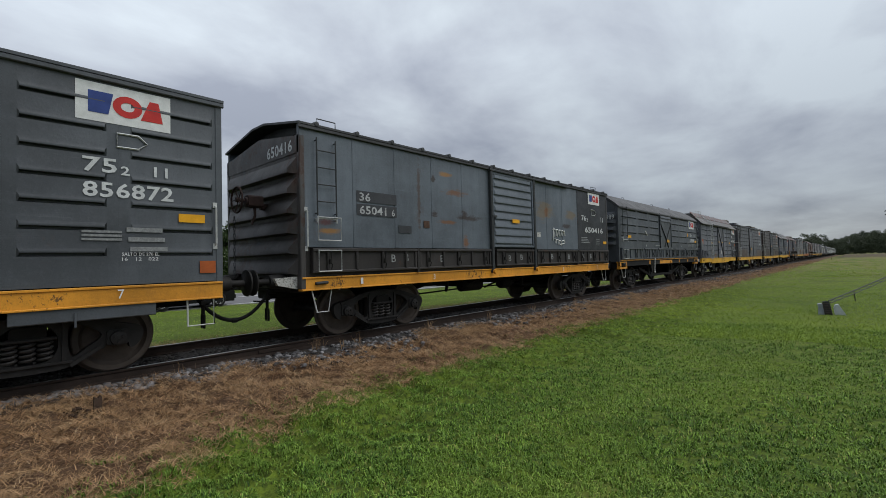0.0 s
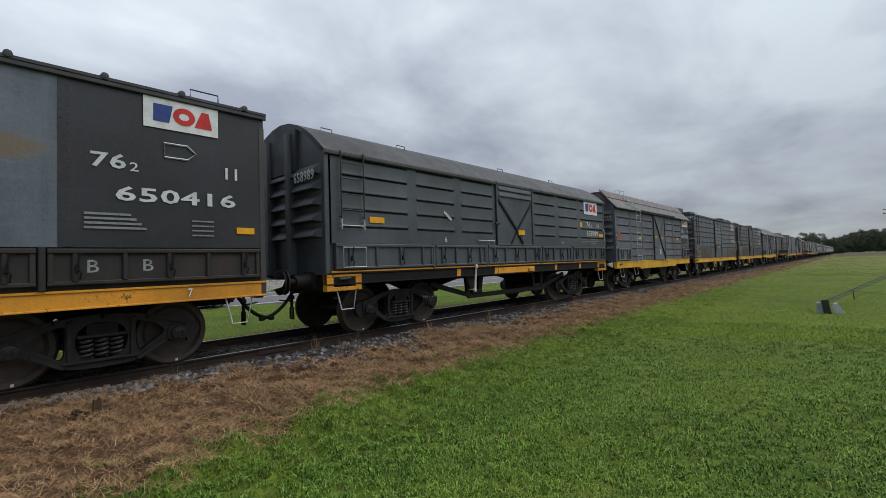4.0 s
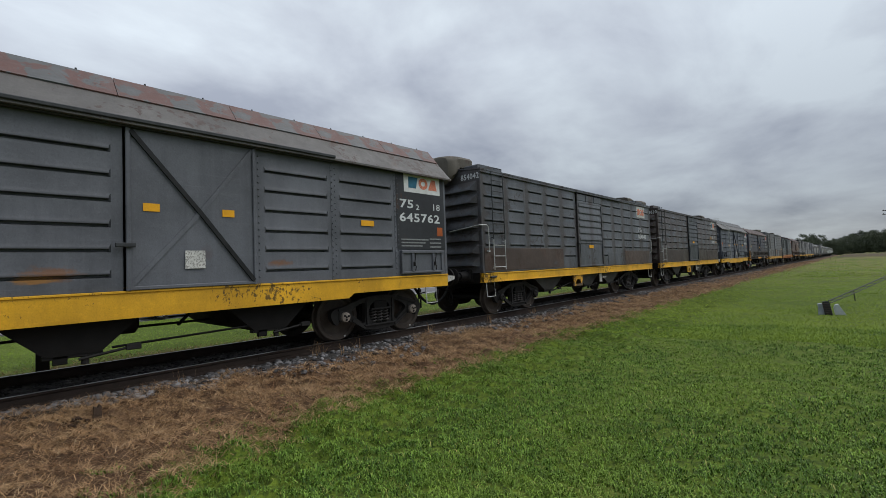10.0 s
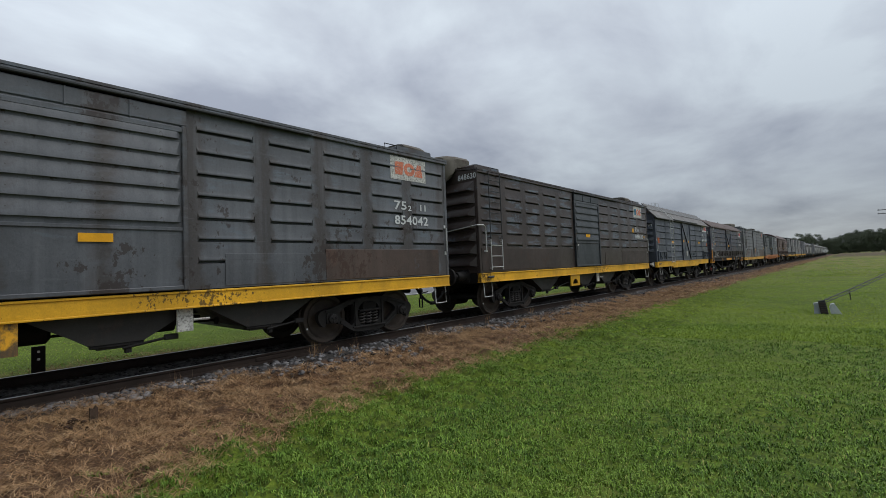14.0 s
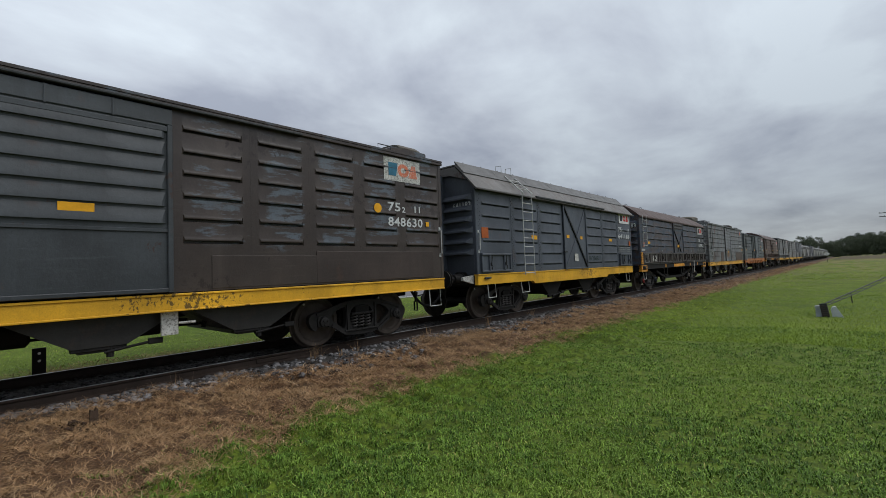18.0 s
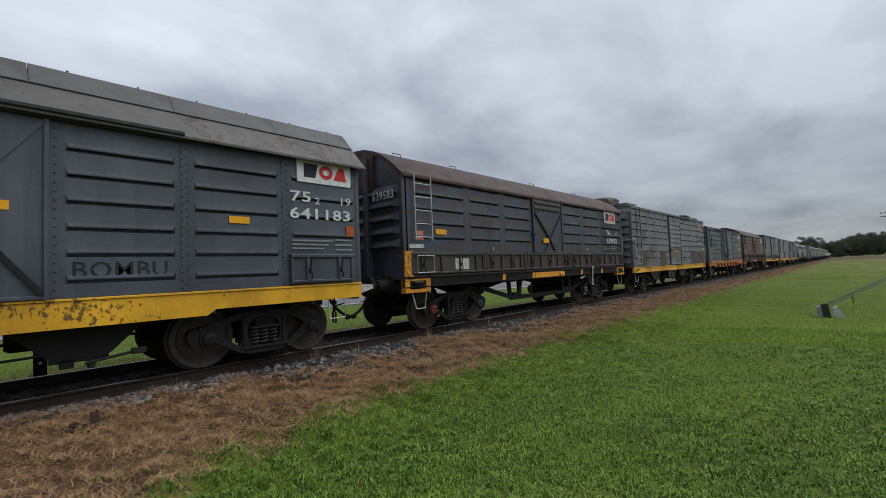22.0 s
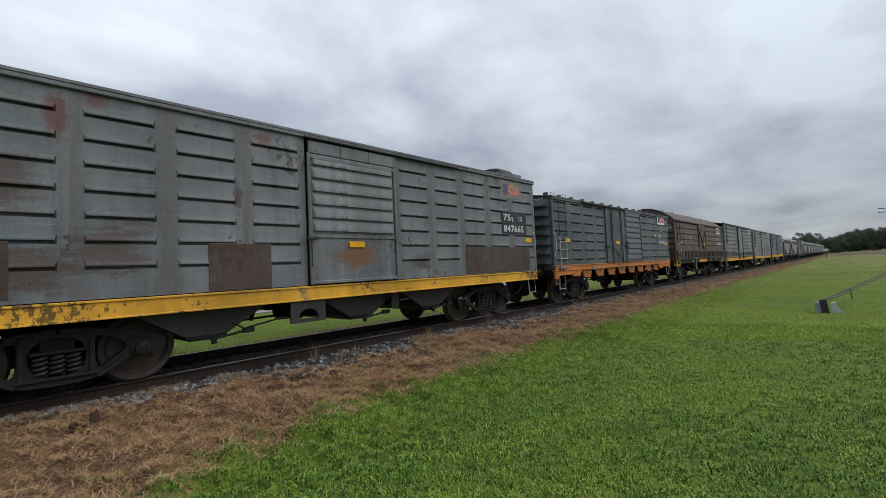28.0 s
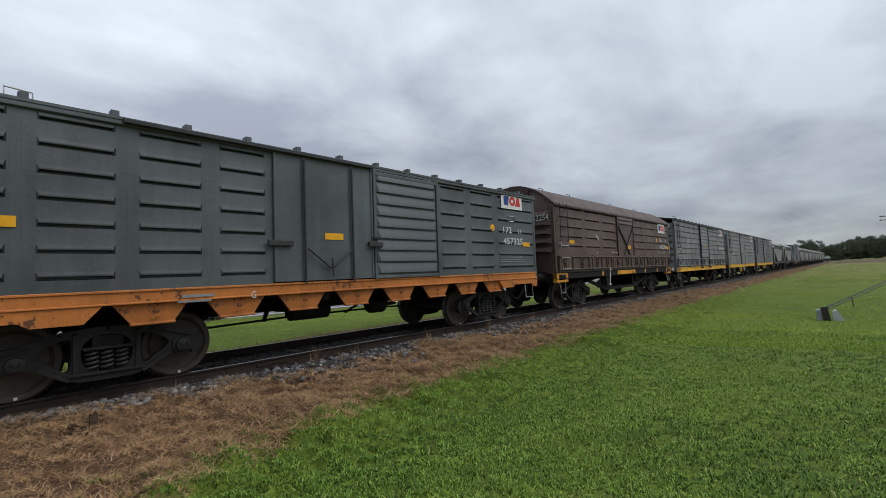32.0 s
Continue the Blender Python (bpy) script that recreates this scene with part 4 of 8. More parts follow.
def gable_roof(parent, L, z, rise, material, carlines=0, blocks=False):
    h = L / 2 + 0.03
    def top():
        s = Shape()
        s.prism([(-HW - 0.05, z - 0.03), (-HW - 0.05, z + 0.01), (-0.25, z + rise), (0.25, z + rise), (HW + 0.05, z + 0.01), (HW + 0.05, z - 0.03), (0.25, z + rise - 0.04), (-0.25, z + rise - 0.04)], -h, h, "x")
        return s
    r = part("roof", top, material, parent, "low-pitched sheet-metal roof", key=("roof", L, z, rise))
    part("cornice", lambda: Shape().cbox(-h, h, -HW - 0.045, -HW + 0.0, z - 0.10, z - 0.03, 0.012), material, parent, key=("cornice", L, z))
    for i in range(carlines):
        x = -h + 0.35 + (2 * h - 0.7) * i / (carlines - 1)
        if blocks:
            part("roof_block", lambda: Shape().cbox(-0.05, 0.05, -1.25, -1.10, z + 0.02, z + 0.19, 0.01, "z"), material, r, key=("block", z)).location = (x, 0, 0)
        else:
            part("carline", lambda: Shape().prism([(-HW - 0.055, z - 0.02), (-HW - 0.045, z + 0.03), (-0.25, z + rise + 0.025), (0.25, z + rise + 0.025), (HW + 0.045, z + 0.03), (HW + 0.055, z - 0.02)], -0.025, 0.025, "x").lathe([(-HW - 0.07, 0.0), (-HW - 0.06, 0.045), (-HW + 0.06, 0.05), (-HW + 0.12, 0.0)], 8, at=(0, 0, z + 0.02)), material, r, key=("carline", z, rise)).location = (x, 0, 0)
    return r


def box_wagon(name, x0, number, paint_, sill_, roof_, label, emb=("logo_blue", "logo_red", "logo_red"), panel="white_paint", patches=(), hood=True, codes=("75", "2", "11"), lower=True, code_mark=False, bellied=True, brown_low=False, plates=(), mark_z=1.90, bracket=None, door_=None):
    """Ribbed all-steel boxcar with a louvred centre door."""
    L, h = 13.35, 6.675
    w = thing(name, x0, L, label)
    sill(w, L, 0.96, 1.2, sill_)
    z0 = 1.22
    zs = (3.60, 3.27, 2.945, 2.615, 2.285, 1.965)
    more = zs + (1.64,)
    full = zs if lower else more
    side_sheets(w, h, z0, 3.95, [(0, 1.165, full, None), (1.165, 2.235, full, None), (2.235, 3.30, full, None), (3.30, 4.40, full, None), (4.40, 5.50, more if brown_low else full, None),
                                 (7.64, 8.77, more if brown_low else full, None), (8.77, 9.83, full, None), (9.83, 10.94, full, None), (10.94, 12.05, full, None), (12.05, 13.35, full, None)], paint_, False)
    if lower:
        low_m = patches[0] if patches else paint_
        part("lower_band", lambda: Shape().cbox(-h + 0.05, -h + 4.42, -HW - 0.012, -HW - 0.001, 1.26, 1.87, 0.004), low_m, w, "plain plate along the floor line", key="lowband")
        part("lower_band", lambda: Shape().cbox(-h + 8.16, -h + 10.0, -HW - 0.010, -HW - 0.001, 1.25, 1.75, 0.004), paint_, w, key="lowband2")
        part("lower_band", lambda: Shape().cbox(-h + 9.95, h - 0.35, -HW - 0.014, -HW - 0.002, 1.25, 1.82, 0.004), low_m, w, key="lowband3")
    for a, b, c, d in plates:
        part("repair_plate", lambda: Shape().cbox(-h + a, -h + b, -HW - 0.012, -HW - 0.001, c, d, 0.004), M["patch_brown"], w, "brown welded repair plate", key=("plate", a, b, c, d))
    louvre_door(w, -1.16, 0.955, 1.25, 3.55, 6, door_ or paint_, 2.10)
    part("door_header", lambda: Shape().cbox(-1.12, 0.95, -HW - 0.05, -HW, 3.60, 3.84, 0.015).box(-0.43, -0.41, -HW - 0.065, -HW - 0.04, 3.60, 3.83).box(0.25, 0.27, -HW - 0.065, -HW - 0.04, 3.60, 3.83), door_ or paint_, w, "panelled head above the door", key="header")
    part("door_track", lambda: Shape().cbox(-1.2, 3.0, -HW - 0.09, -HW - 0.02, 3.86, 3.90, 0.01), M["dark_bar"], w, key="dtrack")
    rect(w, "yellow_plate", -0.30, 0.06, mark_z, mark_z + 0.11, -HW - 0.050, M["yellow_mark"], "small yellow reflective plate")
    if not lower:
        rect(w, "yellow_plate", 6.08, 6.43, 2.08, 2.20, -HW - 0.0135, M["yellow_mark"])
    end_walls(w, h, 1.21, 3.95, RIBS7, paint_, 0.14)
    gable_roof(w, L, 3.97, 0.16, paint_)
    if hood:
        for k in (-1, 1):
            # round-shouldered hood over the roof hatch at each end
            def cap():
                s = Shape()
                n, rings = 16, []
                for x, f, low in ((-0.22, 0.97, 3.98), (-0.15, 1.0, 3.95), (0.42, 1.0, 3.92), (0.62, 0.985, 3.66), (0.76, 0.94, 3.56), (0.84, 0.86, 3.60), (0.87, 0.72, 3.70)):
                    ring = []
                    for i in range(n):
                        a = 2 * math.pi * (i + 0.5) / n
                        c, q = math.cos(a), math.sin(a)
                        u = math.copysign(abs(c) ** 0.45, c)
                        v = math.copysign(abs(q) ** 0.45, q)
                        mid, top = (low + 4.42) / 2, (4.42 - low) / 2
                        ring.append((x, u * 1.02 * f, mid + v * top * (f if v > 0 else 1.0)))
                    rings.append(ring)
                vs = [p for r_ in rings for p in r_]
                fs = [(i * n + j, (i + 1) * n + j, (i + 1) * n + (j + 1) % n, i * n + (j + 1) % n) for i in range(len(rings) - 1) for j in range(n)]
                fs += [tuple(range(n)), tuple(range((len(rings) - 1) * n, len(rings) * n))[::-1]]
                return s.add(vs, [q[::-1] for q in fs])
            c = part("roof_hood", cap, M["hood_olive"], w, "rounded olive-brown roof hood", key="hood")
            c.matrix_local = Matrix.Translation((k * (h - 0.44), 0.15, 0.08)) @ Matrix.Diagonal((k * 0.88, 0.97, 1, 1))
            part("roof_hatch", lambda: Shape().cbox(-0.55, 0.55, -1.30, 0.70, 3.98, 4.17, 0.03, "y"), paint_, w, "flat roof hatch box", key="hatch").location = (k * (h - 0.78), 0, 0)
            part("roof_rail", lambda: Shape().rod([(-0.5, 0, 0), (-0.5, 0, 0.13), (-0.15, 0, 0.13), (-0.15, 0, 0)], 0.012, 5), M["dark_bar"], w, key="roofrail").location = (k * (h - 1.3), -HW + 0.1, 3.98)
    ladder(w, -h + 0.42, -h + 0.95, 1.28, 3.92, 9, 2.1)
    if hood:
        part("corner_rail", lambda: Shape().rod([(-h - 0.16, -0.55, 2.36), (-h - 0.10, -HW - 0.03, 2.47), (-h + 0.10, -HW - 0.08, 2.47), (-h + 0.19, -HW - 0.08, 2.42), (-h + 0.20, -HW - 0.08, 1.80)], 0.015, 6).box(-h + 0.17, -h + 0.23, -HW - 0.09, -HW - 0.001, 1.76, 1.81),
             M["bright_bar"], w, "pale grab rail bent round the corner", key="cornerrail")
    else:
        handrail(w, -h + 0.1, 1.75, 2.35)
    handrail(w, h - 0.1, 1.75, 2.35)
    for x in (-h + 0.32, h - 0.3):
        step(w, x)
    word(w, number, -h - 0.015, 3.72, 0.62, 0.16, -0.90, M["stencil"], "numeral", True, 0.01)
    emblem(w, h - 1.75, 3.34, 1.06, 0.50, emb, panel)
    y = -HW - 0.0135
    if code_mark:
        rect(w, "number_panel", h - 1.76, h - 0.50, 2.31, 2.95, y, M["black_panel"], "dark number panel", 0.002)
        y -= 0.004
    word(w, codes[0], h - 1.68, 2.68, 0.36, 0.19, y, M["stencil"], "numeral", False, 0.014)
    word(w, codes[1], h - 1.28, 2.67, 0.10, 0.12, y, M["stencil"], "numeral", False, 0.008)
    word(w, codes[2], h - 0.90, 2.69, 0.17, 0.14, y, M["stencil"], "numeral", False, 0.008)
    word(w, number, h - 1.68, 2.36, 1.02, 0.20, y, M["stencil"], "numeral", False, 0.014)
    if code_mark:
        word(w, "N60421B", h - 3.37, 0.60, 0.38, 0.065, -1.164, M["stencil"], "marking")
    if number == "856872":
        word(w, "SALTO DE 270 EL", h - 1.27, 1.60, 0.43, 0.045, y, M["stencil"], "marking")
        word(w, "16   12   022", h - 1.27, 1.535, 0.42, 0.045, y, M["stencil"], "marking")
        part("sill_box", lambda: Shape().cbox(h - 2.35, h - 0.88, -HW + 0.0, -HW + 0.12, 0.79, 1.0, 0.012).rod([(h - 1.75, -HW - 0.01, 0.9), (h - 1.75, -HW - 0.02, 0.72)], 0.012, 5), P_W0, w, "grey plate below the sill", key="sillbox")
    if number == "848630":
        rect(w, "notice", -1.04, -0.90, 1.98, 2.09, -HW - 0.035, M["worn_white"], "small peeling white notice")
        part("amber_disc", lambda: Shape().lathe([(y - 0.002, 0.0), (y - 0.002, 0.1), (y, 0.1)], 18, at=(h - 1.95, 0, 2.72)), M["yellow_mark"], w, "round amber spot", key="edisc")
        rect(w, "yellow_plate", h - 0.56, h - 0.46, 2.40, 2.50, y, M["yellow_mark"])
    if not lower and not code_mark:
        part("bracket_sign", lambda: Shape().rod([(h - 1.32, y, 3.04), (h - 1.32, y, 3.22), (h - 1.08, y, 3.22), (h - 0.98, y, 3.13), (h - 1.08, y, 3.04)], 0.014, 4, True), M["stencil"], w, key="bsign2")
        rect(w, "orange_patch", h - 0.32, h - 0.10, 1.34, 1.52, -HW - 0.0135, M["orange_mark"], "orange painted square")
        word(w, "7", h - 1.32, 1.04, 0.07, 0.12, -HW - 0.035, M["white_paint"])
        for i in range(3):
            rect(w, "small_print", h - 1.69, h - 1.27, 1.90 - 0.05 * i, 1.93 - 0.05 * i, -HW - 0.0135, M["small_print"])
            rect(w, "small_print", h - 1.22 + 0.02 * i, h - 0.80 + 0.03 * i, 1.92 - 0.13 * i, 1.98 - 0.13 * i, -HW - 0.0135, M["small_print"])
    if bellied:
        for x in (3.9, 6.85, 8.9):
            # sloping funnels under the floor
            part("floor_funnel", lambda: Shape().prism([(-1.05, 1.0), (1.05, 1.0), (0.30, 0.55), (-0.30, 0.55)], -HW + 0.28, HW - 0.28).box(-0.22, 0.22, -HW + 0.36, HW - 0.36, 0.47, 0.56), M["dark_sill"], w, "dark sloping funnel under the floor", key="funnel").location = (x - h, 0, 0)
            part("outlet_valve", valve_shape, M["bogie_iron"], w, "small outlet valve with a lever", key="outvalve").location = (x - h, 0, 0)
        arch = [(0.20 * math.cos(q), 0.645 + 0.17 * math.sin(q)) for q in [math.pi * i / 10 for i in range(11)]]
        br = part("bracket_plate", lambda: cast_plate(Shape(), [(-0.34, 0.575), (0.34, 0.575), (0.34, 1.0), (-0.34, 1.0)], [arch], -HW + 0.02, -HW + 0.06), bracket or M["yellow_sill"], w, "yellow bracket plate with a half-round hole", key="bracket")
        br.location = (-h + 5.5, 0, 0)
        part("valve_plate", lambda: Shape().cbox(-0.11, 0.11, -HW + 0.10, -HW + 0.14, 0.62, 0.95, 0.01, "z").rod([(0.11, -HW + 0.1, 0.78), (0.32, -HW + 0.05, 0.78)], 0.02, 6), M["bogie_iron"] if code_mark else M["worn_white"], w, "scuffed plate under the sill", key="valve").location = (-h + 7.62, 0, 0)
        part("pull_rod", lambda: Shape().rod([(-0.2, -HW + 0.12, 0.72), (0.0, -HW + 0.12, 0.60), (0.6, -HW + 0.1, 0.70), (1.0, -HW + 0.1, 0.66)], 0.016, 5), M["black_iron"], w, key="pullrod").location = (-h + 4.4, 0, 0)
    gear(w, L, (-3.2, -1.0, 1.0, 3.2), True, False, code_mark)
    for x in (-h + 2.15, h - 2.15):
        bogie(w, x, M["bogie_iron"])
    return w, h


def flap_wagon(name, x0, number, paint_, frame_, roof_, label, emb=("logo_blue", "logo_red", "logo_red"), panel="white_paint", low=None, axle="bogie_iron", board=None, old=False):
    """Boxcar with an arched roof, a V-braced door and drop-side flaps along the floor."""
    L, h = 12.6, 6.3
    w = thing(name, x0, L, label)
    low = low or paint_
    # the sill's black is the shade below the flaps, put into its colour
    sill(w, L, 1.06, 1.275, M["black_iron"], label="side sill blackened for the shade under the flaps")
    part("sill_lip", lambda: Shape().cbox(-h + 0.1, h - 0.1, -HW - 0.035, -HW + 0.02, 1.283, 1.315, 0.006), frame_, w, "narrow lip along the floor line", key="lip")
    zs = (3.49, 3.17, 2.835, 2.505, 2.18)
    side_sheets(w, h, 1.84, 3.57, [(0, 0.22, (), None), (0.22, 2.22, zs, None), (2.22, 3.77, zs, None), (3.77, 5.35, zs, None), (7.24, 8.78, zs, None), (8.78, 10.40, zs, None), (10.40, 12.6, zs, board)], paint_, False)
    brace_door(w, -h + 5.35, -h + 7.24, 1.86, 3.55, paint_, True, M["flaked_slat"] if old else None)
    for a, b, n in ((0.18, 2.80, 4), (2.89, 4.82, 4), (4.92, 7.58, 5), (7.72, 9.66, 4), (9.80, 12.46, 5)):
        drop_side(w, a - h, b - h, 1.34, 1.83, n, low)
    for x in (2.845, 4.87, 7.65, 9.73):
        part("flap_post", lambda: Shape().cbox(-0.035, 0.035, -HW - 0.055, -HW + 0.03, 1.30, 1.85, 0.01, "z"), low, w, key="flappost").location = (x - h, 0, 0)
    n = 14
    arc = [(-HW * math.cos(math.pi * i / n), 3.57 + 0.76 * (1 - math.cos(math.pi * i / n) ** 2)) for i in range(1, n)]
    end_walls(w, h, 1.25, 3.57, tuple((1.95 + i * 0.30, 1.95 + i * 0.30 + 0.2) for i in range(5)), paint_, posts=True, arc=arc)

    def vault():
        s = Shape()
        out = [(-HW - 0.05, 3.50), (-HW - 0.05, 3.58)] + [(p[0] * 1.02, p[1] + 0.03) for p in arc] + [(HW + 0.05, 3.58), (HW + 0.05, 3.50)]
        inn = [(HW, 3.52)] + [(p[0] * 0.98, p[1] - 0.02) for p in arc[::-1]] + [(-HW, 3.52)]
        m = len(out)
        for i in range(m - 1):
            j = m - 1 - i
            a, b = out[i], out[i + 1]
            s.add([(-h - 0.04, *a), (-h - 0.04, *b), (h + 0.04, *b), (h + 0.04, *a)], [(0, 1, 2, 3)])
        for i in range(len(arc) - 1):
            for xx in (-h - 0.04, h + 0.04):
                s.add([(xx, *out[2 + i]), (xx, *out[3 + i]), (xx, arc[i + 1][0] * 0.97, arc[i + 1][1] - 0.05), (xx, arc[i][0] * 0.97, arc[i][1] - 0.05)], [(0, 1, 2, 3)])
        return s
    r = part("roof", vault, roof_, w, "arched sheet-metal roof", key="vault")
    part("cornice", lambda: Shape().cbox(-h, h, -HW - 0.06, -HW, 3.50, 3.57, 0.012), roof_, w, key="fcornice")
    for k in (-1, 1):
        part("end_visor", lambda: Shape().prism([(-0.62, 3.30), (0.62, 3.30), (0.66, 4.12), (0.3, 4.28), (-0.3, 4.28), (-0.66, 4.12)], 0, 0.07, "x"), roof_, w, "sheet visor over the end", key="visor").location = (k * (h + 0.045) - 0.035, 0, 0)
    for i, x in enumerate((-h + 0.55, -h + 2.6, 0.4, h - 2.8)):
        part("roof_handle", lambda: Shape().rod([(-0.13, 0, 0), (-0.13, 0, 0.11), (0.13, 0, 0.11), (0.13, 0, 0)], 0.011, 5), M["dark_bar"], r, key="rhandle").location = (x, -0.80, 4.12)
    # end step boxes and the middle plate
    for k in (-1, 1):
        def stepbox():
            s = Shape()
            a, b = sorted((k * h, k * (h - 0.78)))
            y = -HW - 0.02
            s.cbox(a, b, y, y + 0.14, 1.20, 1.27, 0.01)
            s.cbox(a, b, y, y + 0.14, 0.94, 1.02, 0.01)
            s.box(a, a + 0.14, y + 0.002, y + 0.13, 1.02, 1.20)
            return s.box(b - 0.14, b, y + 0.002, y + 0.13, 1.02, 1.20)
        part("step_box", stepbox, M["amber_sill"], w, "yellow slotted step box", key=("stepbox", k))
        step(w, k * (h - 0.46), z0=0.95, w=0.44, drop=0.36, taper=0.08)
    part("corner_guard", lambda: Shape().cbox(-h - 0.02, -h + 0.24, -HW - 0.05, -HW - 0.01, 1.30, 1.86, 0.01, "z"), M["amber_sill"], w, "yellow corner guard plate", key="guard") if old else None
    part("middle_plate", lambda: Shape().cbox(-h + 5.38, -h + 7.26, -HW - 0.02, -HW + 0.05, 1.05, 1.24, 0.01).cbox(-h + 6.9, -h + 7.12, -HW - 0.06, -HW - 0.02, 1.08, 1.2, 0.02), M["amber_sill"], w, "yellow plate below the door", key="midplate")
    for x in (-h + 3.68, -h + 5.24, -h + 8.55, -h + 10.3):
        part("strap", lambda: Shape().prism([(0, 1.28), (0.14, 1.28), (0.11, 1.08), (-0.03, 1.08)], -HW - 0.012, -HW + 0.03), M["amber_sill"], w, key="strap").location = (x, 0, 0)
    ladder(w, -h + 0.32, -h + 0.85, 2.1, 3.60, 5, 9.0 if old else 2.3)
    part("white_frame", lambda: Shape().rod([(-h + 0.33, -HW - 0.085, 1.38), (-h + 0.86, -HW - 0.085, 1.38), (-h + 0.86, -HW - 0.085, 1.76), (-h + 0.33, -HW - 0.085, 1.76)], 0.014, 5, True), M["bright_bar"], w, "white steel bar frame on the flap", key="wframe")
    handrail(w, h - 0.12, 1.85, 2.5)
    word(w, number, -h - 0.16, 3.02, 0.72, 0.2, -0.72, M["stencil"], "numeral", True, 0.01)
    rect(w, "yellow_plate", -h + 1.02, -h + 1.40, 2.26, 2.38, -HW - 0.0135, M["yellow_mark"], "small yellow reflective plate")
    px = 5.88 if old else 6.36
    rect(w, "yellow_plate", -h + px, -h + px + 0.34, 2.15, 2.29, -HW - 0.07, M["yellow_mark"])
    if not old:
        rect(w, "yellow_plate", h - 0.56, h - 0.16, 2.22, 2.34, -HW - 0.0135, M["yellow_mark"])
    y = -HW - 0.0135
    emblem(w, h - 1.78, 3.03, 1.12, 0.50, emb, panel, y)
    part("amber_disc", lambda: Shape().lathe([(-HW - 0.005, 0.0), (-HW - 0.005, 0.1), (-HW, 0.1)], 18, at=(h - 2.02, 0, 2.64)), M["yellow_mark"], w, "round amber spot", key="fdisc") if not old else None
    word(w, "76", h - 1.62, 2.56, 0.34, 0.19, y, M["stencil"], "numeral", False, 0.014)
    word(w, "2", h - 1.22, 2.55, 0.11, 0.12, y, M["stencil"])
    word(w, "11" if old else "18", h - 0.72, 2.57, 0.20, 0.13, y, M["stencil"])
    word(w, number, h - 1.62, 2.235, 1.0, 0.20, y, M["stencil"], "numeral", False, 0.014)
    word(w, "2" if old else "6", -h + 3.25, 1.90, 0.05 if old else 0.09, 0.08 if old else 0.13, y, M["stencil"])
    word(w, "4", -h + 9.1, 1.92, 0.07, 0.10, y, M["stencil"])
    for i in range(3):
        rect(w, "small_print", h - 2.1, h - 1.6 + 0.2 * (i == 1), 2.08 - 0.055 * i, 2.10 - 0.055 * i, y, M["small_print"])
        rect(w, "small_print", h - 1.3, h - 0.65 - 0.1 * i, 2.09 - 0.07 * i, 2.12 - 0.07 * i, y, M["small_print"])
    rect(w, "orange_patch", h - 0.42, h - 0.22, 1.46, 1.66, -HW - 0.032, M["orange_mark"], "faded orange painted square", 0.002)
    None if old else part("grab_bar", lambda: Shape().rod([(-h + 4.55, -HW - 0.06, 1.96), (-h + 5.18, -HW - 0.06, 1.96)], 0.013, 6).box(-h + 4.53, -h + 4.57, -HW - 0.06, -HW, 1.94, 1.98).box(-h + 5.16, -h + 5.2, -HW - 0.06, -HW, 1.94, 1.98), M["bright_bar"], w, "horizontal bright grab bar", key="fgrab")
    if old:
        rect(w, "pale_patch", -h + 1.66, -h + 2.18, 1.42, 1.69, -HW - 0.033, M["worn_white"], "peeling pale patch", 0.002)
        rect(w, "red_patch", -h + 0.40, -h + 0.62, 2.12, 2.32, -HW - 0.003, M["logo_faded_red"], "faded red painted square", 0.002)
        rect(w, "pale_patch", -h + 0.16, -h + 0.62, 1.93, 2.02, -HW - 0.014, M["worn_white"], "peeling pale patch", 0.002)
    else:
        part("tag_plate", lambda: Shape().strut((-h + 3.25, 2.62), (-h + 3.5, 2.44), 0.07, -HW - 0.02, -HW - 0.008), M["worn_white"], w, "small slanted pale plate", key="tagplate")
    gear(w, L, (-2.6, 2.6), False, True)
    for y0, y1 in ((-HW + 0.04, -HW + 0.08), (HW - 0.08, HW - 0.04)):
        part("lower_wall", lambda: Shape().box(-h + 0.03, h - 0.03, y0, y1, 1.24, 1.88), low, w, "inner sheet behind the flaps", key=("lwall", y0))

    yy = -HW + 0.25
    part("truss_rod", lambda: Shape().strut((-h + 3.0, 0.92), (-h + 4.5, 0.545), 0.11, yy, yy + 0.08).strut((-h + 4.42, 0.53), (-h + 8.18, 0.53), 0.12, yy + 0.002, yy + 0.078).strut((-h + 8.1, 0.545), (-h + 9.6, 0.92), 0.11, yy, yy + 0.08),
         M["black_iron"], w, "black truss bar under the frame", key="truss")
    for x, d in ((4.35, 0.06), (4.95, -0.06), (7.6, 0.06), (8.15, -0.06)):
        part("truss_post", lambda: Shape().strut((-h + x, 1.12), (-h + x + d, 0.55), 0.24 if d < 0 else 0.14, yy + 0.004, yy + 0.074, 0.10), M["black_iron"], w, key=("tpost", x))
    for x in (4.75, 7.75):
        part("truss_shoe", lambda: Shape().cbox(-0.2, 0.2, yy - 0.02, yy + 0.1, 0.56, 0.68, 0.02, "x"), M["black_iron"], w, key="tshoe").location = (x - h, 0, 0)
    part("air_tank", None, M["black_iron"], w, "black air reservoir", key="tank").location = (-h + 3.55, 0.1, 0.08)
    part("brake_cylinder", None, M["black_iron"], w, "black brake cylinder", key="cyl").location = (-h + 4.0, 0.3, 0.1)
    lx0 = 9.45 if old else 4.38
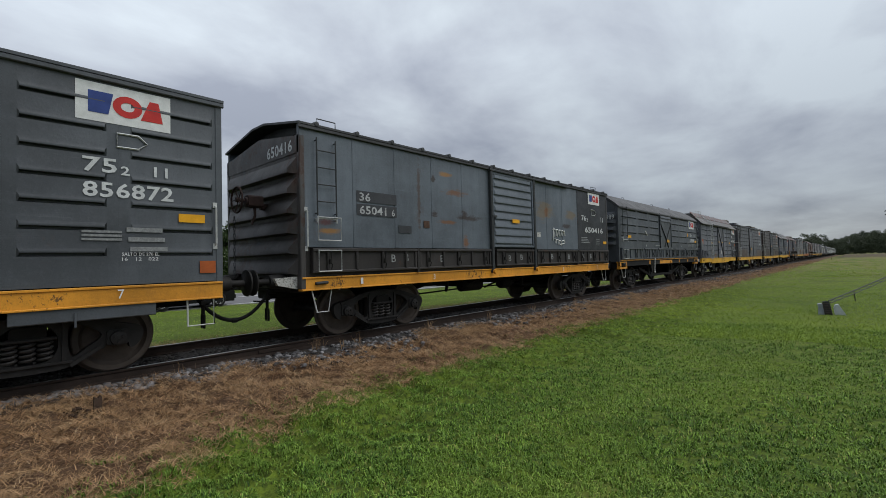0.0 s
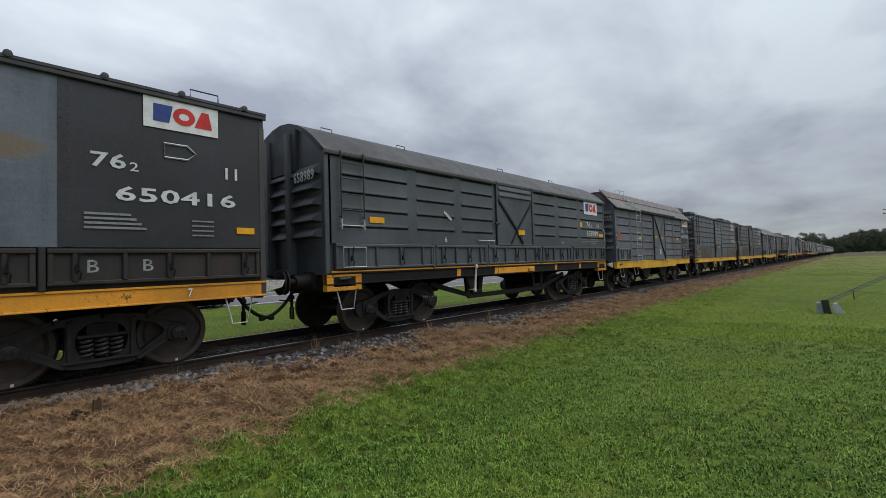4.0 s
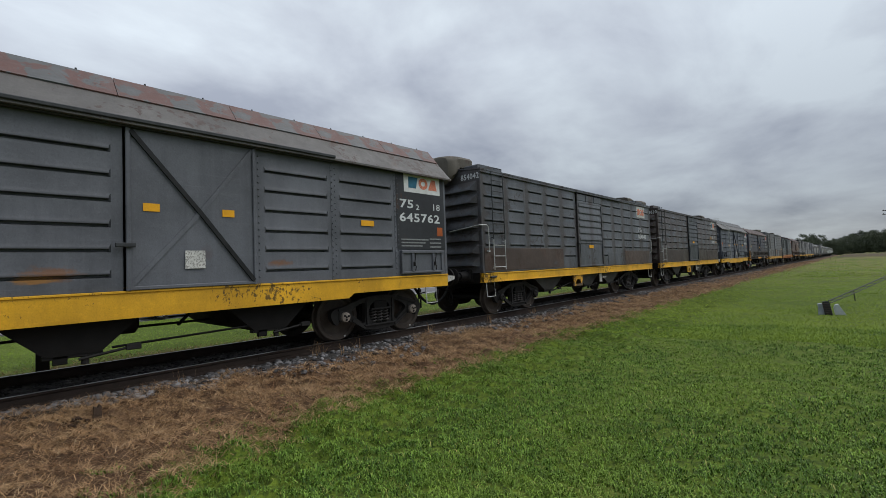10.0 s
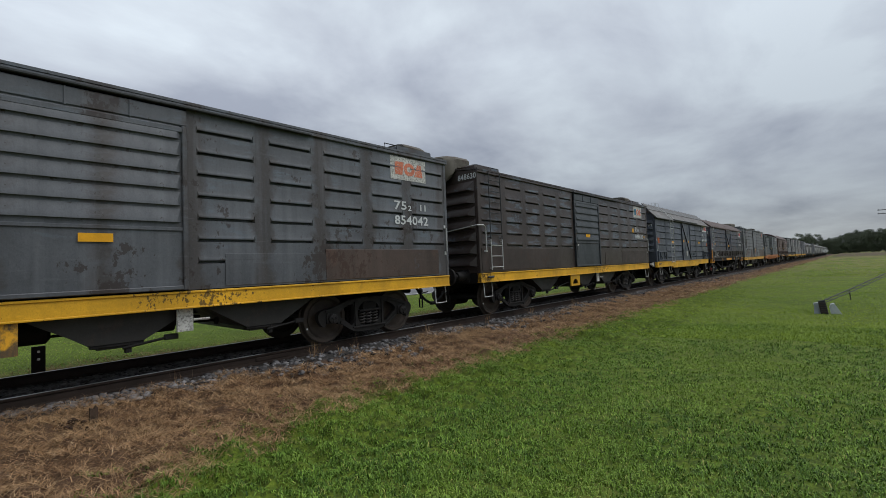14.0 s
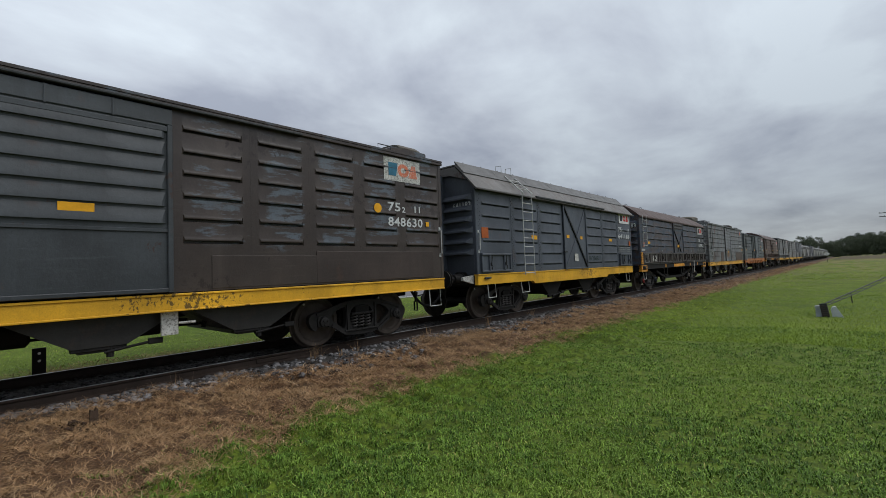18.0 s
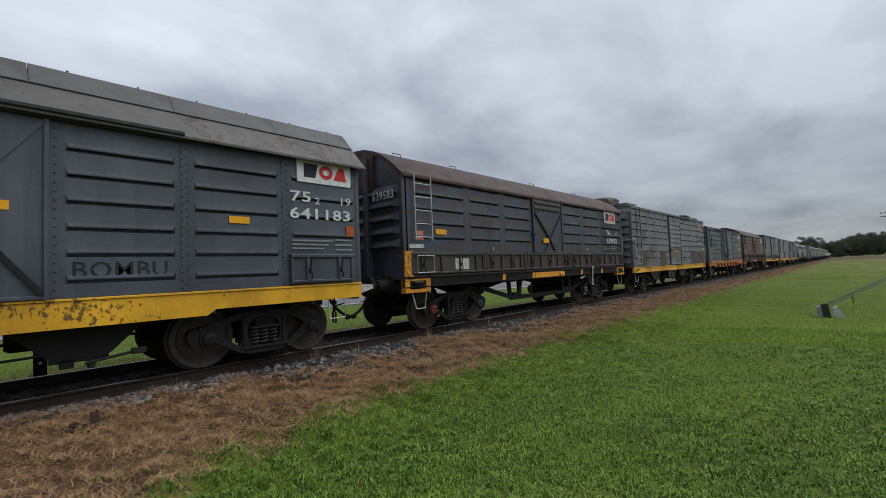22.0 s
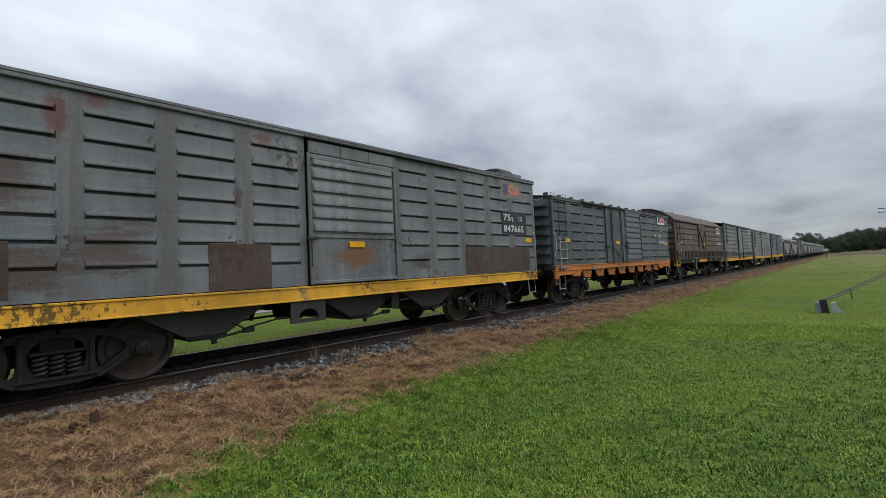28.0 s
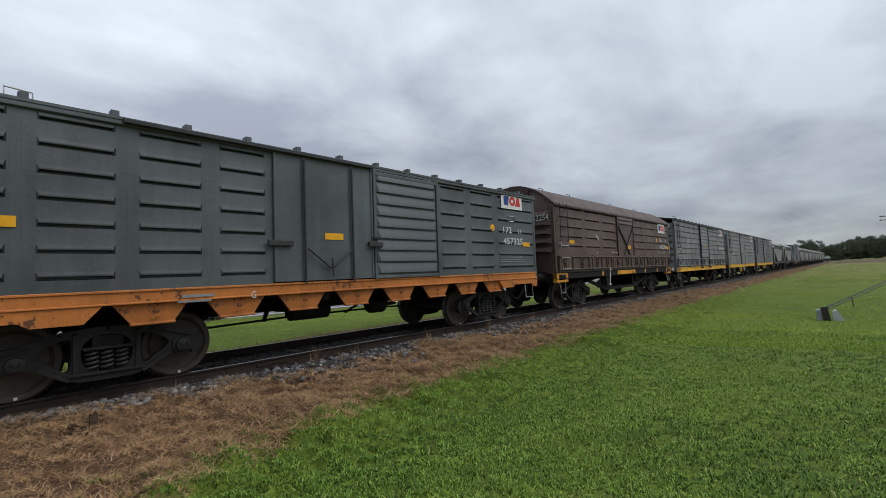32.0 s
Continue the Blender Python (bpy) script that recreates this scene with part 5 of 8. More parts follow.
    lev = part("brake_lever", lambda: Shape().strut((-h + lx0, 1.30), (-h + lx0 - 0.08, 0.70), 0.055, -HW - 0.05, -HW - 0.03), M["worn_white"], w, "off-white brake lever", key=("lever", lx0))
    for lx, lz, lr in ((lx0, 1.30, 0.06), (lx0 - 0.08, 0.70, 0.05)):
        part("lever_knob", lambda: Shape().lathe([(-HW - 0.07, 0.0), (-HW - 0.07, lr * 0.8), (-HW - 0.055, lr), (-HW - 0.02, lr)], 12, at=(-h + lx, 0, lz)), M["worn_white"], lev, key=("knob", lx))
    part("lever_bracket", lambda: Shape().prism([(-h + lx0 - 0.38, 1.25), (-h + lx0 + 0.12, 1.25), (-h + lx0 + 0.02, 0.72), (-h + lx0 - 0.13, 0.72)], -HW + 0.06, -HW + 0.12), M["bogie_iron"], w, key=("levbr", lx0))
    for x in (-h + 2.12, h - 2.12):
        bogie(w, x, M[axle] if x < 0 or not old else M["axle_tan"], M["axle_blue"] if old and x < 0 else M["bogie_iron"] if old else None)
    if not old and number == "658989":
        word(w, "N60", -h + 2.86, 0.60, 0.16, 0.055, -1.164, M["faded_mark"], "marking")
        word(w, "396M", -h + 3.05, 0.60, 0.22, 0.06, -1.164, M["stencil"], "marking")
    return w, h


def vee_wagon(name, x0, number, paint_, roof_, label, emb=("logo_black", "logo_red", "logo_red"), board=True, codes="18"):
    """Short boxcar with a peaked overhanging roof, riveted posts and a V-braced door."""
    L, h = 11.16, 5.58
    w = thing(name, x0, L, label)
    sill(w, L, 0.965, 1.24, M["yellow_sill"], (-2.75, 2.75, 0.88), "deep yellow side sill")
    zs = (3.12, 2.79, 2.46, 2.125)
    zf = zs + (1.80, 1.47)
    black = M["black_panel"] if board else None
    side_sheets(w, h, 1.25, 3.47, [(0, 0.14, (), None), (0.14, 1.70, zs, None), (1.70, 3.21, zf, None), (3.21, 4.76, zf, None), (6.57, 8.04, zf, None), (8.04, 9.60, zf, None), (9.60, 11.16, zs, None)], paint_)
    brace_door(w, -h + 4.78, -h + 6.55, 1.27, 3.45, paint_, False)
    part("door_track", lambda: Shape().cbox(-h + 2.6, -h + 8.1, -HW - 0.09, -HW - 0.02, 3.43, 3.47, 0.01), M["dark_bar"], w, key="vtrack")
    for a, b in ((-h + 0.13, -h + 1.5), (-h + 9.66, -h + 10.96)):
        drop_side(w, a, b, 1.29, 1.79, 2, paint_, -HW - 0.012)
    zsE = tuple((1.75 + i * 0.29, 1.75 + i * 0.29 + 0.17) for i in range(6))
    end_walls(w, h, 1.245, 3.47, zsE, paint_, posts=True, arc=[(-HW * math.cos(math.pi * i / 8), 3.47 + 0.75 * math.sin(math.pi * i / 8)) for i in range(1, 8)])

    def eaves():
        s = Shape()
        pr = [(-HW - 0.13, 3.49), (-1.30, 3.88), (-1.12, 4.075), (-0.98, 4.20), (0.10, 4.20), (0.92, 4.04), (1.32, 3.82), (HW + 0.13, 3.49)]
        s.prism(pr + [(p[0] * 0.985, p[1] - 0.035) for p in pr[::-1]], -h - 0.10, h + 0.10, "x")
        return s.cbox(-h - 0.1, h + 0.1, -HW - 0.145, -HW - 0.09, 3.45, 3.50, 0.008)
    r = part("roof", eaves, roof_, w, "peaked sheet roof with overhanging eaves", key="veaves")
    # stiff upper sheet whose rim stands proud of the roof, in lapped lengths
    n = 7
    for i in range(n):
        x = -h - 0.08 + (2 * h + 0.16) * i / n
        part("ridge_sheet", lambda: Shape().prism([(-1.255, 3.935), (-1.265, 3.95), (-0.955, 4.295), (-0.94, 4.285), (-0.97, 4.21)], 0.004, (2 * h + 0.16) / n - 0.004, "x"), M["roof_rust"] if board else M["roof_smoke"], r, "upper roof sheet with a raised rim", key="vridge").location = (x, 0, 0)
    for i in range(2 * n):
        part("rim_bolt", lambda: Shape().lathe([(0.0, 0.014), (0.03, 0.012), (0.034, 0.0)], 6, "z"), M["dark_bar"], r, key="rimbolt").location = (-h + 0.3 + i * (2 * h - 0.6) / (2 * n - 1), -0.945, 4.288)
    for k in (-1, 1):
        part("end_peak", lambda: Shape().prism([(-1.34, 3.74), (-0.96, 4.15), (0.1, 4.15), (0.92, 3.99), (1.34, 3.70), (0.8, 3.86), (0, 3.98), (-0.8, 3.92)], 0, 0.03, "x"), roof_, r, key="vpeak").location = (k * (h + 0.07) - 0.015, 0, 0)
    part("door_rail", lambda: Shape().cbox(-h + 2.9, -h + 8.0, -HW - 0.175, -HW - 0.10, 3.49, 3.545, 0.01), M["dark_bar"], r, "dark rail along the eave", key="vrail")
    ladder(w, -h + 2.05, -h + 2.58, 1.15, 3.45, 9, 9.0, -HW - 0.16)

    def over():
        s = Shape()
        for x in (-h + 2.05, -h + 2.58):
            s.rod([(x, -HW - 0.16, 3.42), (x, -HW - 0.19, 3.56), (x, -1.12, 4.14)], 0.016, 6)
            s.rod([(x, -1.0, 4.25), (x, -1.0, 4.47), (x, -0.80, 4.49), (x, -0.78, 4.2)], 0.012, 6)
        for i in range(3):
            t = (i + 1) / 4
            s.rod([(-h + 2.05, -HW - 0.19 + t * 0.60, 3.56 + t * 0.58), (-h + 2.58, -HW - 0.19 + t * 0.60, 3.56 + t * 0.58)], 0.011, 5)
        return s
    part("roof_ladder", over, M["bright_bar"], w, "bright ladder over the eave", key="vover")
    handrail(w, -h + 0.08, 1.85, 2.35)
    for x in (-h + 0.62, h - 0.55):
        step(w, x, z0=0.97, w=0.34, drop=0.36)
    step(w, -h + 2.3, z0=0.95, w=0.4, drop=0.3)
    y = -HW - 0.0135
    rect(w, "orange_patch", -h + 0.22, -h + 0.52, 2.20, 2.48, y, M["orange_mark"], "faded orange painted square", 0.002)
    rect(w, "yellow_plate", -h + 2.72, -h + 3.05, 2.22, 2.34, y, M["yellow_mark"], "small yellow reflective plate")
    rect(w, "yellow_plate", -h + 4.98, -h + 5.18, 2.32, 2.43, -HW - 0.033, M["yellow_mark"])
    rect(w, "yellow_plate", -h + 6.02, -h + 6.20, 2.30, 2.41, -HW - 0.033, M["yellow_mark"])
    rect(w, "yellow_plate", -h + 8.66, -h + 8.98, 2.28, 2.39, y, M["yellow_mark"])
    rect(w, "notice", -h + 5.49, -h + 5.76, 1.52, 1.78, -HW - 0.050, M["worn_white"], "small white notice")
    if board:
        rect(w, "number_panel", h - 1.56, h - 0.06, 1.82, 3.45, y + 0.001, M["black_panel"], "black number panel", 0.002)
    y -= 0.003
    emblem(w, h - 1.33, 3.08, 1.14, 0.44, emb, "white_paint", y)
    word(w, "75", h - 1.46, 2.72, 0.40, 0.19, y, M["stencil"], "numeral", False, 0.014)
    word(w, "2", h - 0.98, 2.70, 0.10, 0.12, y, M["stencil"])
    word(w, codes, h - 0.42, 2.72, 0.22, 0.15, y, M["stencil"])
    word(w, number, h - 1.48, 2.42, 1.26, 0.20, y, M["stencil"], "numeral", False, 0.014)
    rect(w, "orange_patch", h - 0.32, h - 0.14, 2.13, 2.33, y, M["orange_mark"])
    for i in range(3):
        rect(w, "small_print", h - 1.45, h - 0.62 - 0.1 * i, 2.02 - 0.07 * i, 2.05 - 0.07 * i, y, M["small_print"])
        rect(w, "small_print", h - 0.58, h - 0.2, 2.04 - 0.09 * i, 2.07 - 0.09 * i, y, M["small_print"])
    word(w, number, -h - 0.012, 3.0, 0.62, 0.17, -0.78, M["stencil"], "numeral", True, 0.01)
    gear(w, L, (-2.2, -0.8, 0.8, 2.2), not board, False, board)
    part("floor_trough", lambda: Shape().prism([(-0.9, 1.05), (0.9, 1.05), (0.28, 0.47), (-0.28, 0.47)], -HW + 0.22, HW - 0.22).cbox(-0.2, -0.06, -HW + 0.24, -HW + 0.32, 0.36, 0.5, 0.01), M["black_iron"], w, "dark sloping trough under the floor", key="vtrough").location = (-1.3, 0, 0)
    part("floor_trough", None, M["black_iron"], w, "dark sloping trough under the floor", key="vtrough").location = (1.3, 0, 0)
    for x in (-1.3, 1.3):
        part("outlet_valve", valve_shape, M["bogie_iron"], w, "small outlet valve with a lever", key="outvalve").location = (x, -0.06, -0.07)
    part("pull_rod", lambda: Shape().rod([(-0.9, -HW + 0.26, 0.50), (1.5, -HW + 0.24, 0.58)], 0.018, 6), M["black_iron"], w, key="vpull")
    if not board:
        word(w, "BOMBU", -h + 6.77, 1.49, 1.04, 0.21, -HW - 0.004, M["dark_scrawl"], "graffiti")
    for k in (-1, 1):
        part("headstock_plate", lambda: Shape().prism([(0, 1.0), (0, 1.22), (0.42, 1.18), (0.42, 1.10)], -HW + 0.02, -HW + 0.10), M["worn_white"], w, "scuffed off-white bracket plate", key="hplate").matrix_local = Matrix.Translation((k * h, 0.12, 0)) @ Matrix.Diagonal((k, 1, 1, 1))
    for x in (-h + 1.78, h - 1.78):
        bogie(w, x, M["axle_tan"] if board else M["bogie_iron"])
    return w, h


def panel_wagon(name, x0, number, paint_, sill_, roof_, label, ribbed=False, emb=("logo_blue", "logo_red", "logo_red")):
    """Long boxcar with flat or ribbed upper sides, louvred door and drop-side flaps."""
    L, h = 13.32, 6.66
    w = thing(name, x0, L, label)
    sill(w, L, 0.97, 1.20, sill_)
    zs = (3.62, 3.30, 2.98, 2.66, 2.34, 2.02) if ribbed else ()
    side_sheets(w, h, 1.74, 3.93, [(0, 1.18, zs, None), (1.18, 2.25, zs, None), (2.25, 3.38, zs, None), (3.38, 4.47, zs, None), (4.47, 5.62, zs, None), (7.72, 8.62, zs, None), (8.62, 9.65, zs, None), (9.65, 10.78, zs, None), (10.78, 13.32, zs, None if ribbed else M["black_panel"])], paint_, True, 0.5)
    louvre_door(w, -h + 5.62, -h + 7.70, 1.80, 3.80, 9, paint_)
    part("door_track", lambda: Shape().cbox(-h + 5.5, -h + 10.0, -HW - 0.10, -HW - 0.02, 3.82, 3.88, 0.01), M["dark_bar"], w, key="ptrack")
    for x in (-h + 5.58, -h + 7.74):
        part("door_post", lambda: Shape().cbox(-0.05, 0.05, -HW - 0.09, -HW - 0.005, 1.1, 3.9, 0.012, "z"), M["dark_bar"], w, key="dpost").location = (x, 0, 0)
    for a, b, n in ((0.2, 2.77, 4), (2.85, 5.5, 5), (5.76, 7.66, 3), (7.86, 10.52, 5), (10.62, 13.2, 5)):
        drop_side(w, a - h, b - h, 1.27, 1.72, n, M["dark_flap"] if not ribbed else paint_)
    for x in (2.81, 10.57):
        part("flap_post", lambda: Shape().cbox(-0.035, 0.035, -HW - 0.07, -HW + 0.03, 1.215, 1.74, 0.01, "z"), M["dark_flap"] if not ribbed else paint_, w, key="pflappost").location = (x - h, 0, 0)
    for y0, y1 in ((-HW + 0.04, -HW + 0.08), (HW - 0.08, HW - 0.04)):
        part("lower_wall", lambda: Shape().box(-h + 0.03, h - 0.03, y0, y1, 1.19, 1.76), M["dark_flap"] if not ribbed else paint_, w, "inner sheet behind the flaps", key=("plwall", y0))
    for x in (-h + 5.58, -h + 7.74):
        part("eye_bolt", lambda: Shape().lathe([(-HW - 0.16, 0.03), (-HW - 0.16, 0.06), (-HW - 0.09, 0.06), (-HW - 0.09, 0.03)], 12, at=(0, 0, 1.13)), M["amber_sill"] if not ribbed else paint_, w, "round eye at the foot of the door post", key="eyebolt").location = (x, 0, 0)
    end_walls(w, h, 1.0, 3.72, tuple((1.25 + i * 0.36, 1.25 + i * 0.36 + 0.30) for i in range(6)), M["end_dark"] if not ribbed else paint_, 0.22)
    part("end_gable", lambda: Shape().box(-h - 0.012, -h - 0.002, -HW + 0.02, HW - 0.02, 3.42, 3.74), M["end_dark"] if not ribbed else paint_, w, key=("pgable",))
    gable_roof(w, L, 3.95, 0.26, roof_, 15)
    for k in (-1, 1):
        part("roof_rail", lambda: Shape().rod([(-0.3, 0, 0), (-0.3, 0, 0.14), (0.1, 0, 0.14), (0.1, 0, 0)], 0.012, 5), M["dark_bar"], w, key="proofrail").location = (k * (h - 0.75), -HW + 0.15, 4.0)
    ladder(w, -h + 0.30, -h + 0.70, 2.18, 3.72, 5, 2.3)

    def frames():
        s = Shape()
        for a, b in ((1.30, 1.68), (1.86, 2.28)):
            s.rod([(-h + 0.30, -HW - 0.09, a), (-h + 0.78, -HW - 0.09, a), (-h + 0.78, -HW - 0.09, b), (-h + 0.30, -HW - 0.09, b)], 0.014, 5, True)
        return s
    part("white_frame", frames, M["bright_bar"], w, "white steel bar frames beside the ladder", key="pframes")
    handrail(w, -h + 0.1, 1.72, 2.4)
    step(w, -h + 0.42, z0=0.99, w=0.42, drop=0.42, taper=0.09)
    step(w, h - 0.42, z0=0.99, w=0.42, drop=0.42, taper=0.09)
    rect(w, "yellow_plate", -h + 6.52, -h + 6.88, 2.47, 2.58, -HW - 0.08, M["yellow_mark"], "small yellow reflective plate")
    y = -HW - 0.0135
    rect(w, "yellow_plate", h - 0.46, h - 0.18, 1.96, 2.06, y, M["yellow_mark"])
    emblem(w, h - 1.70, 3.42, 0.98, 0.44, emb, "white_paint", y)
    word(w, "76", h - 2.28, 2.78, 0.38, 0.20, y, M["stencil"], "numeral", False, 0.014)
    word(w, "2", h - 1.86, 2.77, 0.10, 0.12, y, M["stencil"])
    word(w, "11", h - 0.62, 2.80, 0.18, 0.18, y, M["stencil"], "numeral", False, 0.01)
    word(w, number, h - 2.02, 2.36, 1.55, 0.20, y, M["stencil"], "numeral", False, 0.014)
    for i in range(4):
        rect(w, "small_print", h - 2.35, h - 1.85 + 0.06 * i, 2.16 - 0.06 * i, 2.19 - 0.06 * i, y, M["small_print"])
        rect(w, "small_print", h - 1.1, h - 0.8, 2.12 - 0.07 * i, 2.14 - 0.07 * i, y, M["small_print"])
    if not ribbed:
        part("bracket_sign", lambda: Shape().rod([(h - 1.45, y, 3.02), (h - 1.45, y, 3.22), (h - 1.15, y, 3.22), (h - 1.04, y, 3.12), (h - 1.15, y, 3.02)], 0.015, 4, True), M["stencil"], w, key="bsign")
        # old painted-over number and marks
        rect(w, "dark_patch", -h + 1.20, -h + 2.24, 2.64, 2.86, y + 0.001, M["old_black"], "worn black patch of an old number", 0.001)
        rect(w, "dark_patch", -h + 1.20, -h + 2.24, 2.38, 2.60, y + 0.001, M["old_black"], "worn black patch of an old number", 0.001)
        word(w, "36", -h + 1.27, 2.66, 0.27, 0.17, y - 0.003, M["flaked_white"], "numeral", False, 0.012)
        word(w, "65041", -h + 1.27, 2.40, 0.68, 0.17, y - 0.003, M["flaked_white"], "numeral", False, 0.012)
        word(w, "6", -h + 2.10, 2.40, 0.08, 0.14, y - 0.003, M["flaked_white"])
        rect(w, "rust_square", -h + 3.04, -h + 3.23, 2.20, 2.36, y, M["rust_flat"], "rust-brown square patch", 0.001)
        rect(w, "grey_square", -h + 2.28, -h + 2.66, 2.06, 2.22, y, M["old_black"], "", 0.0008)
        for a, b in ((2.05, 1.44), (2.42, 1.45), (3.55, 1.42), (6.35, 1.40), (6.95, 1.42), (8.75, 1.42), (9.9, 1.42), (11.0, 1.42), (11.6, 1.42)):
            word(w, "B", -h + a, b, 0.12, 0.16, -HW - 0.032, M["faded_mark"])
        rect(w, "notice", -h + 7.95, -h + 8.16, 2.12, 2.26, y, M["worn_white"], "small torn white notice", 0.001)
        for c, a in (("1", 1.25), ("3", 3.3), ("5", 9.5), ("7", 12.15)):
            word(w, c, -h + a, 1.03, 0.06, 0.12, -HW - 0.035, M["white_paint"])

        def scrawl():
            s, x = Shape(), -h + 8.92
            s.rod([(x, y - 0.004, 2.02), (x + 0.03, y - 0.004, 2.24), (x + 0.07, y - 0.004, 2.44)], 0.015, 4)
            s.rod([(x + 0.86 * u + 0.085 * math.sin(31 * u), y - 0.004, 2.28 + 0.115 * math.cos(31 * u + 0.5) * (1.15 - 0.5 * u)) for u in [i / 60 for i in range(61)]], 0.016, 4)
            s.rod([(x + 0.10 + 0.5 * u + 0.07 * math.sin(17 * u), y - 0.004, 2.02 + 0.07 * math.cos(17 * u) - 0.08 * u) for u in [i / 30 for i in range(31)]], 0.015, 4)
            return s.rod([(x + 0.55, y - 0.004, 2.0), (x + 0.75, y - 0.004, 2.05), (x + 0.80, y - 0.004, 1.95), (x + 0.45, y - 0.004, 1.90)], 0.014, 4)
        part("graffiti", scrawl, M["white_paint"], w, "white sprayed scrawl", key="scrawl")
    word(w, number, -h - 0.0145, 3.47, 0.95, 0.22, -0.35, M["stencil"], "numeral", True, 0.012)
    gear(w, L, (-3.0, -1.1, 1.1, 3.0), True)
    for k in (-1, 1):
        part("headstock_plate", lambda: Shape().prism([(0, 1.0), (0, 1.22), (0.42, 1.20), (0.36, 1.08)], -HW + 0.02, -HW + 0.10), M["worn_white"], w, "scuffed off-white bracket plate", key="hplate2").matrix_local = Matrix.Translation((k * h, 0.12, 0)) @ Matrix.Diagonal((k, 1, 1, 1))
    for x in (-h + 2.1, h - 2.1):
        bogie(w, x, M["bogie_iron"])
    return w, h


def orange_wagon(name, x0, number, paint_, label):
    """Ribbed boxcar on an orange frame with gussets; a plain door beside a louvred one."""
    L, h = 12.75, 6.375
    w = thing(name, x0, L, label)
    sill(w, L, 1.15, 1.33, M["orange_sill"], label="orange side sill")
    zs = (3.48, 3.16, 2.83, 2.505, 2.18, 1.86, 1.53)
    side_sheets(w, h, 1.31, 3.62, [(0, 1.22, zs, None), (1.22, 2.26, zs, None), (2.26, 3.32, zs, None), (3.32, 4.30, zs, None), (8.36, 9.5, zs, None), (9.5, 10.7, zs, None), (10.7, 12.75, zs, None)], paint_, False)
    louvre_door(w, -h + 6.42, -h + 8.36, 1.36, 3.50, 9, paint_)

    def plug():
        s = Shape()
        s.box(-h + 4.30, -h + 6.42, -HW - 0.03, -HW + 0.05, 1.36, 3.55)
        for x in (-h + 4.32, -h + 4.86, -h + 5.88, -h + 6.38):
            s.cbox(x - 0.02, x + 0.02, -HW - 0.05, -HW - 0.03, 1.36, 3.55, 0.008, "z")
        return s
    d = part("door", plug, paint_, w, "plain steel plug door", key="plug")

    def bars():
        s = Shape()
        for x in (-h + 4.86, -h + 5.88):
            s.rod([(x, -HW - 0.08, 1.30), (x, -HW - 0.08, 3.50)], 0.018, 6)
        s.rod([(-h + 4.90, -HW - 0.10, 1.92), (-h + 5.33, -HW - 0.10, 1.60), (-h + 5.37, -HW - 0.10, 1.58)], 0.018, 6)
        s.rod([(-h + 5.84, -HW - 0.10, 1.92), (-h + 5.42, -HW - 0.10, 1.60)], 0.018, 6)
        s.rod([(-h + 5.38, -HW - 0.11, 1.76), (-h + 5.40, -HW - 0.11, 1.42)], 0.016, 6)
        s.cbox(-h + 4.18, -h + 4.62, -HW - 0.10, -HW - 0.05, 1.96, 2.06, 0.01)
        return s.cbox(-h + 6.25, -h + 6.6, -HW - 0.11, -HW - 0.05, 1.98, 2.08, 0.01)
    part("lock_bars", bars, M["dark_bar"], d, "dark door locking bars", key="lockbars")
    part("door_track", lambda: Shape().cbox(-h + 2.2, -h + 6.4, -HW - 0.11, -HW - 0.02, 3.56, 3.63, 0.012), M["dark_bar"], w, key="otrack")
    # gussets hanging from the sill
    for i in range(8):
        x = -h + 2.56 + i * 1.15
        part("gusset", lambda: Shape().prism([(-0.46, 1.15), (0.46, 1.15), (0.26, 0.86), (-0.24, 0.86)], -HW + 0.06, -HW + 0.10).cbox(-0.26, 0.28, -HW + 0.02, -HW + 0.10, 0.85, 0.885, 0.008).rod([(0.1, -HW + 0.02, 1.0), (-0.02, -HW + 0.0, 0.93)], 0.014, 5), M["orange_sill"], w, "rust-stained orange gusset plate", key="gusset").location = (x, 0, 0)
    for k in (-1, 1):
        part("end_apron", lambda: Shape().prism([(0, 1.15), (2.0, 1.15), (1.80, 0.93), (1.3, 0.93), (1.2, 1.0), (0.3, 1.0), (0.2, 0.90), (0, 0.90)], -HW - 0.008, -HW + 0.05), M["orange_sill"], w, key="apron").matrix_local = Matrix.Translation((k * -h, 0, 0)) @ Matrix.Diagonal((k, 1, 1, 1))
    end_walls(w, h, 1.2, 3.62, tuple((1.38 + i * 0.32, 1.38 + i * 0.32 + 0.26) for i in range(7)), paint_, 0.14)
    gable_roof(w, L, 3.64, 0.20, paint_, 14, True)
    part("roof_hatch", lambda: Shape().prism([(-0.5, 3.62), (-0.6, 3.8), (-0.42, 4.02), (0.42, 4.02), (0.6, 3.8), (0.5, 3.62)], -0.45, 0.45, "x"), paint_, w, "boxy roof vent over the end", key="ohatch").location = (-h + 0.25, 0.35, 0)
    for x in (-h + 0.35, -h + 1.2):
        part("roof_rail", lambda: Shape().rod([(-0.13, 0, 0), (-0.13, 0, 0.14), (0.12, 0, 0.12), (0.12, 0, 0)], 0.012, 5), M["bright_bar"], w, key="oroofrail").location = (x, -HW + 0.12, 3.66)
    ladder(w, -h + 0.33, -h + 0.80, 1.2, 3.5, 8, 2.3)
    handrail(w, -h + 0.08, 1.72, 2.4)
    step(w, -h + 0.5, z0=1.05, w=0.42, drop=0.5)
